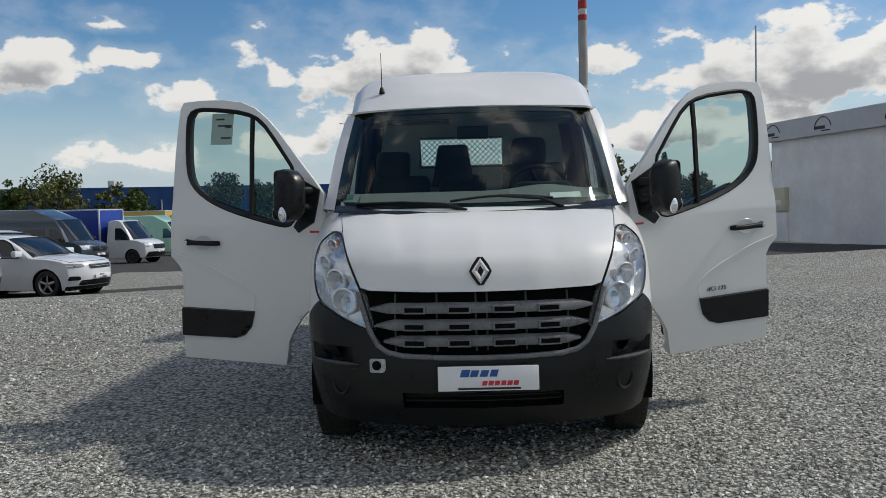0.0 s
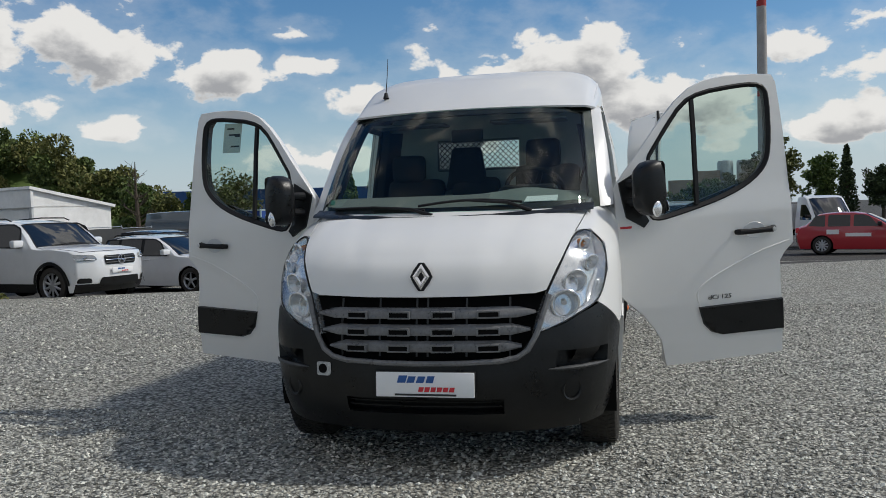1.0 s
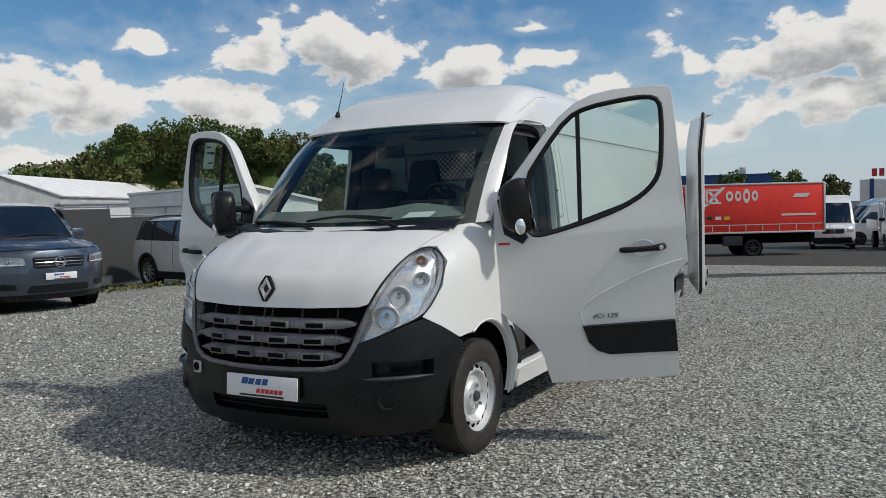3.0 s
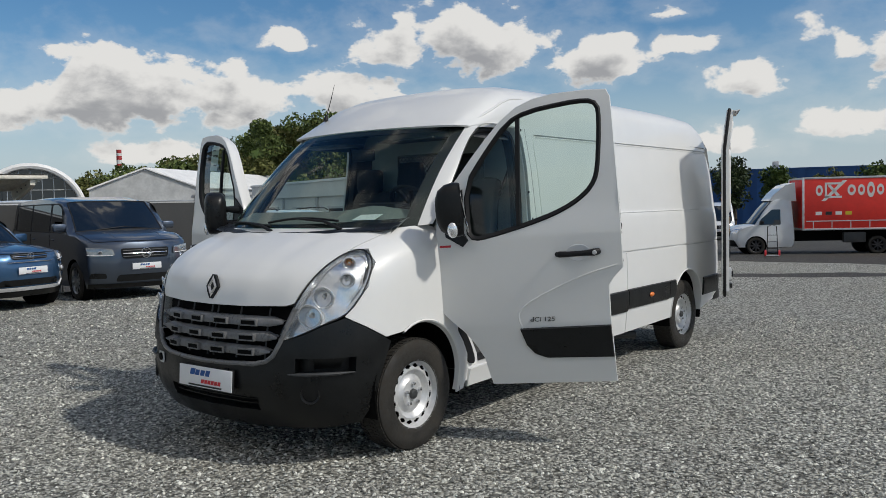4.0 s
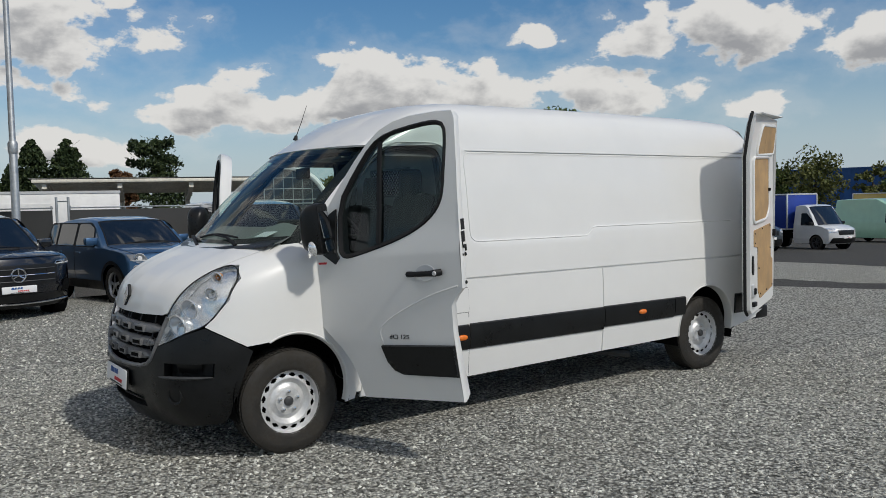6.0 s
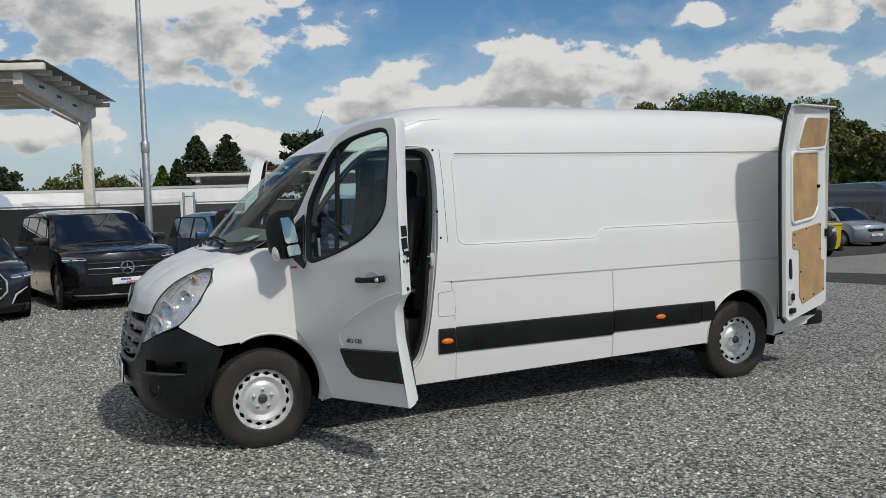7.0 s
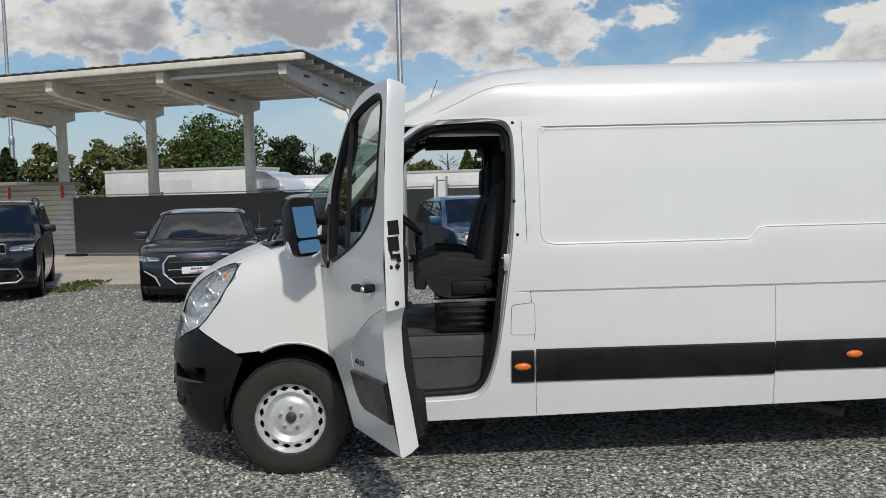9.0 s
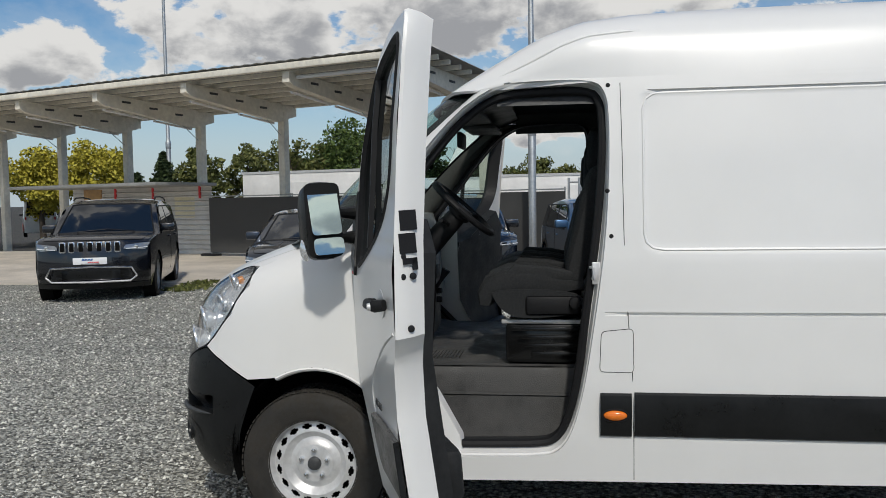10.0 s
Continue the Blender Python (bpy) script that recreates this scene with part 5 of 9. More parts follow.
# latch, labels and plugs on the rear edge of the left door
for y0, z0, w, h, mat_ in ((1.419, 1.468, 0.030, 0.033, SEAL), (1.421, 1.393, 0.030, 0.033, SEAL)):
    tag = Shape().box(-w, w, -0.002, 0.002, -h, h).turn(left_turn @ Matrix.Translation((half_width(z0) - 0.045, y0 + 0.007, z0)) @ pose(0, 0, 0, 0, 0, 12))
    part("label_bar", tag, mat_, left_door, smooth=0)
latch = Shape().box(-0.030, 0.020, -0.003, 0.003, -0.010, 0.010).box(-0.030, -0.012, -0.003, 0.003, -0.03, 0.01)
part("door_latch", latch.turn(left_turn @ Matrix.Translation((half_width(1.33) - 0.05, 1.433, 1.335)) @ pose(0, 0, 0, 0, 0, 12)), SEAL, left_door)
for dx, z in ((-0.065, 1.285), (-0.03, 1.285), (-0.03, 1.352), (-0.05, 1.115)):
    part("bolt", Shape().lathe([(0, 0.006), (0.010, 0.004), (0.012, 0)], 12, "y").turn(left_turn @ Matrix.Translation((half_width(z) + dx, 1.428, z))), SEAL, left_door)

# ---- rear end and open rear door ----
rear = Shape()
ring_o = [on_side(5.32, z, -0.002) for z in (0.42, 0.8, 1.2, 1.6, 1.9, 2.1)] + [(x, 5.24, z) for x, z in ((0.84, 2.22), (0.76, 2.34), (0.6, 2.41), (0.3, 2.44), (0.0, 2.45))]
ring_i = [(min(p[0], 0.80) if p[2] < 2.2 else p[0] * 0.88, 5.30, min(p[2], 2.30) if p[2] > 0.5 else 0.52) for p in ring_o]
rear.grid([ring_o, [(x, y + 0.03, z) for x, y, z in ring_i], [(x, y - 0.05, z) for x, y, z in ring_i]]).mirror()
part("rear_frame", rear, WHITE, van)
part("rear_bumper", Shape().box(-0.98, 0.98, 5.18, 5.42, 0.40, 0.54, 0.03), BLACK_PLASTIC, van, "black rear step bumper")
for sgn in (1, -1):
    part("tail_lamp", Shape().box(sgn * 0.94 - 0.03, sgn * 0.94 + 0.03, 5.27, 5.345, 0.80, 1.35, 0.015), INK_RED, van)
part("load_floor", Shape().box(-0.86, 0.86, 1.5, 5.25, 0.50, 0.56), FLOOR_MAT, van)

swing = Matrix.Translation((1.075, 5.27, 0)) @ pose(0, 0, 0, 0, 0, -70)     # local x runs along the open door, from hinge to free edge; its inside faces local +y


def rear_z(u, z):
    return z + 0.06 - 0.08 * u * (1 - (z - 0.5) / 3.0)


LEAF = [(0.0, 0.60), (0.05, 0.575), (0.80, 0.555), (0.86, 0.60), (0.868, 1.4), (0.862, 2.0), (0.835, 2.30), (0.79, 2.40), (0.02, 2.36), (0.0, 2.30)]


def leaf(u, z, o):
    bend = -0.10 * smooth_step(1.9, 2.5, z) ** 1.5
    return (u, o - bend * 0.6, rear_z(u, z))


LINING = ([(0.04, 2.04), (0.64, 2.03), (0.55, 2.285), (0.06, 2.285)], [(0.30, 1.41), (0.745, 1.40), (0.745, 1.985), (0.20, 1.985), (0.20, 1.50)],
          [(0.05, 0.70), (0.53, 0.655), (0.60, 0.74), (0.60, 1.15), (0.735, 1.17), (0.735, 1.32), (0.12, 1.34), (0.12, 1.00), (0.05, 0.98)])
for sgn in (1, -1):
    hung = Matrix.Diagonal((sgn, 1, 1, 1)) @ swing
    rdoor = part("rear_door", Shape().panel(LEAF, lambda u, z: leaf(u, z, 0.050), 0.11, 0.11).turn(hung), WHITE, van, "open white rear door lined with plywood")
    for k, outline in enumerate(LINING):
        edge = rounded(outline, 0.05 if k < 2 else 0.02)
        ply = Shape().panel(edge, lambda u, z: leaf(u, z, 0.056), 0.2, 0.2)
        part("plywood_panel", ply.thick(-0.008).turn(hung), PLYWOOD, rdoor, "brown stained plywood lining")
        if k < 2:
            rim = [Vector(leaf(u, z, 0.054)) for u, z in grow(edge, 0.012)]
            part("pressed_rim", Shape().tube(rim + rim[:1], 0.016, 8).turn(hung), WHITE, rdoor)
        else:
            for u, z in ((0.08, 0.72), (0.30, 0.705), (0.52, 0.70), (0.575, 0.95), (0.71, 1.20), (0.71, 1.29), (0.45, 1.315), (0.15, 1.32), (0.15, 1.10)):
                part("screw", Shape().lathe([(0, 0.006), (0.007, 0.004), (0.009, -0.002)], 8, "y").turn(hung @ Matrix.Translation(leaf(u, z, 0.058))), SEAL, rdoor)
    outer_leaf = Shape().panel(LEAF, lambda u, z: leaf(u, z, -0.02), 0.11, 0.11)
    outer_leaf.grid([[leaf(u, z, -0.02) for u, z in LEAF], [leaf(u, z, 0.0) for u, z in grow(LEAF, 0.01)], [leaf(u, z, 0.050) for u, z in LEAF]], close=True)
    part("door_skin", outer_leaf.turn(hung), WHITE, rdoor)
    gasket = [Vector(leaf(u, z, 0.005)) for u, z in grow(LEAF, 0.012)[2:8]]
    part("door_gasket", Shape().tube(gasket, 0.016, 8).turn(hung), SEAL, rdoor, "black rubber gasket")
    part("top_spoiler", Shape().panel([(-0.03, 2.37), (0.82, 2.40), (0.80, 2.43), (-0.03, 2.42)], lambda u, z: (u, 0.03 + (z - 2.37) * 2.2, rear_z(u, 2.385 + (z - 2.37) * 0.3)), 0.2, 0.02).thick(-0.01).turn(hung), WHITE, rdoor)
    for u, z, w, h, mat_ in ((0.75, 2.325, 0.045, 0.030, SEAL), (0.0, 1.235, 0.03, 0.035, SEAL), (0.20, 1.68, 0.013, 0.015, SEAL), (0.76, 0.64, 0.045, 0.022, SEAL)):
        part("door_fitting", Shape().box(-w, w, -0.02, 0.035, -h, h, 0.008).turn(hung @ Matrix.Translation((u, 0.045, rear_z(u, z)))), mat_, rdoor)
    plug = Shape().slab(soften([(0.755, 0.90), (0.765, 1.04), (0.785, 1.075), (0.805, 1.04), (0.81, 0.92), (0.78, 0.88)]), -0.008, 0.004, Matrix.Translation((0, 0.054, 0.035)) @ pose(0, 0, 0, 90, 0, 0))
    part("grab_plug", plug.turn(hung), BLACK_PLASTIC, rdoor, "black plastic grab plug")
    lock = part("rear_latch", Shape().box(-0.045, 0.045, -0.01, 0.022, -0.062, 0.062, 0.012).turn(hung @ Matrix.Translation((0.785, 0.05, rear_z(0.785, 0.765)))), STEEL, rdoor, "bare steel latch plate")
    part("latch_claw", Shape().box(-0.028, 0.02, 0.0, 0.04, -0.03, 0.03, 0.01).turn(hung @ Matrix.Translation((0.79, 0.05, rear_z(0.79, 0.765)))), SEAL, lock)

# ---- cab interior ----
bulkhead = Shape()
MESH = (-0.41, 0.245, 1.735, 1.965)
wall = [(-0.93, 0.45), (0.93, 0.45), (0.95, 1.0), (0.93, 1.5), (0.87, 2.05), (0.80, 2.30), (-0.80, 2.30), (-0.87, 2.05), (-0.93, 1.5), (-0.95, 1.0)]
bulkhead.panel(wall, lambda x, z: (x, 1.50 + 0.012 * math.sin(8 * x) * (z < 1.7), z), 0.12, 0.12, holes=(MESH,))
bulkhead.thick(-0.02)
bulk = part("bulkhead", bulkhead, BULKHEAD, van, "grey steel bulkhead with a mesh window")
wires = Shape()
x0, x1, z0, z1 = MESH
k = -0.3
while k < 0.9:
    for sgn in (1, -1):
        pts = []
        for i in range(13):
            z = z0 + (z1 - z0) * i / 12
            x = (x0 + k + (z - z0)) if sgn > 0 else (x0 + k + (z1 - z))
            if x0 <= x <= x1:
                pts.append((x, 1.49, z))
        if len(pts) > 1:
            wires.tube([pts[0], pts[-1]], 0.004, 4, caps=False)
    k += 0.043
part("window_mesh", wires, SEAL, bulk, "black steel mesh")
part("mesh_frame", Shape().tube([(x0, 1.485, z0), (x1, 1.485, z0), (x1, 1.485, z1), (x0, 1.485, z1), (x0, 1.485, z0)], 0.012, 6), TRIM_GREY, bulk)
lining = Shape().grid([[(x, y, z) for x, z in ((-0.84, 2.02), (-0.78, 2.14), (-0.5, 2.19 + 0.1 * (y - 0.6)), (0, 2.21 + 0.1 * (y - 0.6)), (0.5, 2.19 + 0.1 * (y - 0.6)), (0.78, 2.14), (0.84, 2.02))] for y in (0.88, 1.0, 1.2, 1.49)])
part("roof_lining", lining, GREY_PLASTIC, van)
part("header_trim", Shape().grid([[on_screen(0.97 * s / 6, 0.965, -0.03) for s in range(-6, 7)], [(0.78 * s / 6, 0.70 + 0.12 * (s / 6) ** 2, 2.07) for s in range(-6, 7)], [(0.78 * s / 6, 0.90, 2.11) for s in range(-6, 7)]]), GREY_PLASTIC, van)
for x in (0.42, -0.42):
    part("sun_visor", Shape().box(x - 0.26, x + 0.26, 0.60, 0.80, 2.005, 2.025, 0.008).turn(pose(0, 0, 0, 0, 0, 0)), GREY_PLASTIC, van)
part("dome_mirror", Shape().box(-0.11, 0.11, 0.60, 0.63, 1.88, 1.97, 0.012), SEAL, van)

dash = Shape()
PROFILE = [(-0.24, 1.335), (-0.10, 1.385), (0.10, 1.455), (0.24, 1.510), (0.31, 1.505), (0.345, 1.40), (0.37, 1.12), (0.385, 1.02), (0.36, 0.94), (0.28, 0.90), (0.22, 0.78)]
dash.grid([[(x, y + 0.12 * (abs(x) / 0.86) ** 2 * (y < 0.1) * (0.1 - y) * 3, z + (0.035 * math.exp(-((x - 0.45) / 0.2) ** 2) if y > 0 and z > 1.2 else 0)) for x in [-0.86 + 0.086 * i for i in range(21)]] for y, z in PROFILE])
dash = part("dashboard", dash, DASH_GREY, van, "dark grey plastic dashboard")
part("dash_shelf", Shape().grid([[(x, y, 1.428 + 0.41 * y) for x in [-0.74 + 0.12 * i for i in range(9)]] for y in (-0.10, 0.06, 0.20)]).thick(-0.01), TRIM_GREY, dash)
part("centre_console", Shape().box(-0.16, 0.18, 0.26, 0.46, 0.82, 1.30, 0.04), GREY_PLASTIC, dash)
part("radio", Shape().box(-0.09, 0.11, 0.452, 0.466, 1.14, 1.22, 0.006), SEAL, dash)
for z in (1.02, 1.07):
    part("console_knob", Shape().lathe([(0, 0.03), (0.016, 0.028), (0.018, 0)], 14, "y").turn(Matrix.Translation((0.01, 0.46, z))), SEAL, dash)
part("gear_lever", Shape().tube([(0.10, 0.40, 1.0), (0.11, 0.50, 1.14), (0.11, 0.53, 1.20)], [0.014, 0.010, 0.026], 10), SEAL, dash)
part("binnacle", Shape().box(0.26, 0.64, 0.24, 0.42, 1.42, 1.565, 0.04), SEAL, dash)
for x in (-0.70, 0.72):
    part("air_vent", Shape().box(x - 0.07, x + 0.07, 0.325, 0.350, 1.20, 1.29, 0.01), SEAL, dash)
# bright reflection of the instrument lens, painted as a small white sheet
part("lens_glint", Shape().slab([(0.46, 0.00), (0.66, 0.005), (0.66, 0.09), (0.47, 0.08)], 1.450, 1.452, Matrix(((1, 0, 0, 0), (0, 1, 0, 0), (0, 0.41, 1, 0), (0, 0, 0, 1)))), PLATE, dash, "white sheet standing in for a reflection on the instrument lens", smooth=0)

# steering wheel
centre, tip = Vector((0.45, 0.672, 1.545)), pose(0, 0, 0, -42, 0, 0)
ringpts = [centre + tip @ Vector((0.192 * math.cos(t), 0.192 * math.sin(t), 0)) for t in [i * math.tau / 32 for i in range(33)]]
steer = part("steering_wheel", Shape().tube(ringpts, 0.017, 10, caps=False), SEAL, van, "black steering wheel")
part("steering_hub", Shape().lathe([(0, 0.01), (0.05, 0.008), (0.075, -0.02), (0.06, -0.05)], 20, "z").turn(Matrix.Translation(centre) @ tip), SEAL, steer)
for a0 in (20, 160, 250, 290):
    part("spoke", Shape().tube([centre + tip @ Vector((0.05 * math.cos(radians(a0)), 0.05 * math.sin(radians(a0)), -0.02)), centre + tip @ Vector((0.185 * math.cos(radians(a0)), 0.185 * math.sin(radians(a0)), 0))], [0.022, 0.016], 8), SEAL, steer)
part("steering_column", Shape().tube([centre + tip @ Vector((0, 0, -0.03)), (0.45, 0.45, 1.31), (0.45, 0.30, 1.15)], [0.05, 0.062, 0.06], 12), SEAL, steer)
for x in (0.22, 0.66):
    part("stalk", Shape().tube([(0.45, 0.60, 1.46), (x, 0.585, 1.49)], [0.012, 0.009], 8), SEAL, steer)

# floor, step wells and pedals
floor = Shape().grid([[(x, y, z) for x in (-0.74, -0.4, 0, 0.4, 0.74)] for y, z in ((0.20, 1.0), (0.30, 0.82), (0.45, 0.785), (0.9, 0.785), (1.49, 0.785))])
part("cab_floor", floor, FLOOR_MAT, van, "worn grey rubber floor")
for k in range(9):
    part("floor_rib", Shape().box(0.36, 0.56, 0.50 + 0.018 * k, 0.508 + 0.018 * k, 0.785, 0.791), FLOOR_MAT, van)
for sgn in (1, -1):
    m = Matrix.Diagonal((sgn, 1, 1, 1))
    well = Shape().grid([[(x, y, z) for y in (0.44, 0.60, 0.80, 1.0, 1.15, 1.27)] for x, z in ((0.70, 0.788), (0.745, 0.778), (0.765, 0.74), (0.775, 0.60), (0.785, 0.50), (0.80, 0.445), (0.86, 0.432), (0.95, 0.428))])
    well.grid([[(0.70, 1.25, 0.79), (0.76, 1.27, 0.78), (0.95, 1.29, 0.78)], [(0.76, 1.26, 0.60), (0.80, 1.24, 0.60), (0.95, 1.24, 0.60)], [(0.80, 1.20, 0.44), (0.86, 1.16, 0.43), (0.95, 1.14, 0.428)]])
    step = part("step_well", well.turn(m), FLOOR_MAT, van, "scuffed grey step well")
    part("step_ridge", Shape().tube([(0.772, y, 0.655) for y in (0.5, 0.8, 1.2)], 0.008, 6).turn(m), FLOOR_MAT, step)
    for k in range(6):
        part("step_grip", Shape().box(0.83, 0.92, 0.62 + 0.075 * k, 0.67 + 0.075 * k, 0.430, 0.440, 0.003).turn(m), FLOOR_MAT, step)
for x in (0.36, 0.47, 0.57):
    part("pedal", Shape().box(x - 0.03, x + 0.03, 0.33, 0.345, 0.90, 0.99, 0.006), SEAL, van)
    part("pedal_arm", Shape().tube([(x, 0.34, 0.97), (x, 0.30, 1.10)], 0.008, 6), SEAL, van)
for sgn in (1, -1):
    post = Shape().grid([[(sgn * (half_width(z) - 0.10), 1.40 + dy, z) for z in (0.5, 1.0, 1.5, 1.9, 2.05)] for dy in (-0.03, 0.0)] + [[(sgn * (half_width(z) - 0.24), 1.49, z) for z in (0.5, 1.0, 1.5, 1.9, 2.05)]])
    part("pillar_trim", post, CAB_BLACK, van)
    rows = []
    for i, (b, c) in enumerate(door_line):
        t = i / (len(door_line) - 1)
        p, q = Vector(on_screen(0.93, t, -0.03)), Vector(on_side(b, c, -0.085)) + Vector((0, 0.02, -0.015))
        rows.append([p, (p + q) / 2 + Vector((-0.02, 0.01, 0)), q, q + Vector((0.05, 0.01, 0.0))])
    part("pillar_cover", Shape().grid([[(sgn * v.x, v.y, v.z) for v in r] for r in rows]), PILLAR_GREY, van)


# seats
GLOSS_BLACK = material("black_gloss", (0.008, 0.008, 0.008), 0.22, grain=0.2, size=30, stain=0.3, stain_size=8)

def seat_block(x, w, points, thickness, roundness=0.42, width=None):
    """Upholstery swept along a side view line of points (y, z); width(u) shapes its front outline."""
    rows = []
    if width:
        fine = []
        for k in range(17):
            f = (0.5 - 0.5 * math.cos(math.pi * k / 16)) * (len(points) - 1)
            j = min(int(f), len(points) - 2)
            fine.append(tuple(p + (q - p) * (f - j) for p, q in zip(points[j], points[j + 1])))
        points = fine
    m = len(points)
    for i, (y, z) in enumerate(points):
        a, b = points[max(0, i - 1)], points[min(m - 1, i + 1)]
        t = Vector((b[0] - a[0], b[1] - a[1])).normalized()
        normal = Vector((-t.y, t.x))
        end = min(1.0, 0.55 + 0.9 * min(i, m - 1 - i) / max(1, m - 1) * 2)
        ring = []
        for k in range(20):
            s = k * math.tau / 20
            cx, cn = math.copysign(abs(math.cos(s)) ** roundness, math.cos(s)), math.copysign(abs(math.sin(s)) ** roundness, math.sin(s))
            o = cn * thickness / 2 * end - 0.012 * (cn > 0) * math.exp(-(cx / 0.5) ** 2)
            ring.append((x + cx * w / 2 * (width(i / (m - 1)) if width else 0.94 + 0.06 * end), y + normal.x * o, z + normal.y * o))
        rows.append(ring)
    s = Shape().grid(rows, close=True)
    s.face(rows[0][::-1]), s.face(rows[-1])
    return s


def pillow_outline(u):
    return 0.30 + 0.70 * max(0.0, 1 - abs(2 * u - 1) ** 3.2) ** 0.42


def shoulder_outline(u):
    return 1.0 if u < 0.6 else 0.52 + 0.48 * max(0.0, 1 - ((u - 0.6) / 0.4) ** 2.4) ** 0.5


def tapered_outline(u):
    return (1.0 - 0.42 * u) * (1.0 if u < 0.9 else 0.80 + 0.20 * (1 - ((u - 0.9) / 0.1) ** 2) ** 0.5)


def seat(x, w, name, label, base=True, back_top=1.86, head=True):
    ob = part(name, seat_block(x, w, [(0.80, 1.075), (0.805, 1.12), (0.835, 1.165), (0.90, 1.192), (0.98, 1.194), (1.08, 1.185), (1.18, 1.175), (1.28, 1.18)], 0.13), SEAT_CLOTH, van, label)
    part("backrest", seat_block(x, w * 0.98, [(1.235, 1.20), (1.25, 1.26), (1.285, 1.40), (1.325, 1.56), (1.355, back_top - 0.06), (1.372, back_top - 0.03), (1.378, back_top)], 0.13, width=shoulder_outline), SEAT_CLOTH, ob)
    if head:
        part("headrest", seat_block(x - 0.03, w * 0.54, [(1.345, back_top - 0.02), (1.345, back_top + 0.05), (1.35, back_top + 0.12), (1.355, back_top + 0.20)], 0.10, 0.6, pillow_outline), SEAT_CLOTH, ob)
    for dx in (-w * 0.42, w * 0.42):
        part("bolster", seat_block(x + dx, 0.07, [(0.90, 1.20), (0.95, 1.235), (1.10, 1.225), (1.22, 1.22)], 0.09), SEAT_CLOTH, ob)
    return ob


driver = seat(0.475, 0.50, "driver_seat", "worn black cloth driver's seat with torn edge", back_top=1.74)
part("seat_skirt", Shape().slab(soften([(0.83, 1.16), (1.28, 1.15), (1.28, 1.04), (1.00, 1.01), (0.90, 1.04), (0.85, 1.10)]), -0.02, 0.02, Matrix.Translation((0.715, 0, 0)) @ Matrix(((0, 0, 1, 0), (1, 0, 0, 0), (0, 1, 0, 0), (0, 0, 0, 1)))), SEAT_CLOTH, driver)
part("seat_side_cover", Shape().box(0.725, 0.750, 1.00, 1.26, 1.035, 1.125, 0.016), SEAL, driver)
part("recline_knob", Shape().lathe([(0, 0.035), (0.026, 0.03), (0.030, 0)], 16, "x").turn(Matrix.Translation((0.745, 1.235, 1.095))), SEAL, driver)
part("seat_base", Shape().box(0.26, 0.70, 0.90, 1.28, 0.79, 0.985, 0.02), GLOSS_BLACK, driver, "black steel seat box")
for z in (0.83, 0.87, 0.91, 0.95):
    part("base_ridge", Shape().box(0.70, 0.716, 0.92 + (0.96 - z) * 0.8, 1.27, z, z + 0.020, 0.005), GLOSS_BLACK, driver)
part("seat_rail", Shape().box(0.66, 0.70, 0.88, 1.29, 0.985, 1.005, 0.004), STEEL, driver)
torn = Shape().tube([(0.70, 1.06, 1.245), (0.705, 1.10, 1.253), (0.70, 1.14, 1.247), (0.69, 1.12, 1.252)], [0.006, 0.010, 0.012, 0.004], 6)
part("bare_foam", torn, material("bare_foam", (0.55, 0.30, 0.06), 0.9, grain=0.3), driver, "yellow foam showing through")
bench = seat(-0.08, 0.38, "middle_seat", "black cloth middle seat", back_top=1.66, head=False)
part("headrest", seat_block(-0.150, 0.36, [(1.335, 1.58), (1.34, 1.68), (1.345, 1.79), (1.35, 1.90)], 0.09, 0.5, tapered_outline), SEAT_CLOTH, bench)
part("seat_base", Shape().box(-0.70, 0.08, 0.92, 1.28, 0.79, 1.08, 0.02), SEAL, bench)
outer_seat = seat(-0.56, 0.46, "outer_seat", "black cloth passenger seat", back_top=1.66, head=False)
part("headrest", seat_block(-0.62, 0.27, [(1.34, 1.645), (1.34, 1.72), (1.345, 1.80), (1.35, 1.855)], 0.10, 0.6, pillow_outline), SEAT_CLOTH, outer_seat)
part("seat_belt", Shape().tube([(0.80, 1.42, 1.86), (0.70, 1.36, 1.55), (0.72, 1.30, 1.18)], 0.012, 4), SEAL, driver)

# ---- parked vehicles ----
def paint(name, colour, metal=0.0, rough=0.25):
    return material(name, colour, rough + 0.05, metal, coat=1.0, coat_rough=0.02, stain=0.06, stain_size=2.0, grain=0.03, size=60)


PAINT_WHITE = paint("car_white", (0.74, 0.75, 0.76))
PAINT_NAVY = paint("car_navy", (0.006, 0.011, 0.024), 0.3, 0.22)
PAINT_BLACK = paint("car_black_blue", (0.0035, 0.0045, 0.008), 0.2, 0.2)
PAINT_GRAPHITE = paint("car_graphite", (0.035, 0.045, 0.065), 0.7, 0.26)
PAINT_SLATE = paint("car_slate", (0.085, 0.105, 0.140), 0.75, 0.28)
PAINT_BLUE = paint("car_blue", (0.05, 0.12, 0.23), 0.6, 0.28)
PAINT_STEEL = paint("car_steel_blue", (0.060, 0.078, 0.095), 0.5, 0.3)
PAINT_SILVER = paint("car_silver", (0.36, 0.40, 0.43), 0.5, 0.32)
PAINT_RED = paint("car_red", (0.42, 0.02, 0.03))
PAINT_MINT = paint("car_mint", (0.36, 0.62, 0.44))
PAINT_YELLOW = paint("car_yellow", (0.72, 0.52, 0.02))
ALLOY = material("alloy", (0.42, 0.43, 0.45), 0.35, 0.8, grain=0.1)
DARK_ALLOY = material("dark_alloy", (0.06, 0.06, 0.065), 0.35, 0.7, grain=0.1)


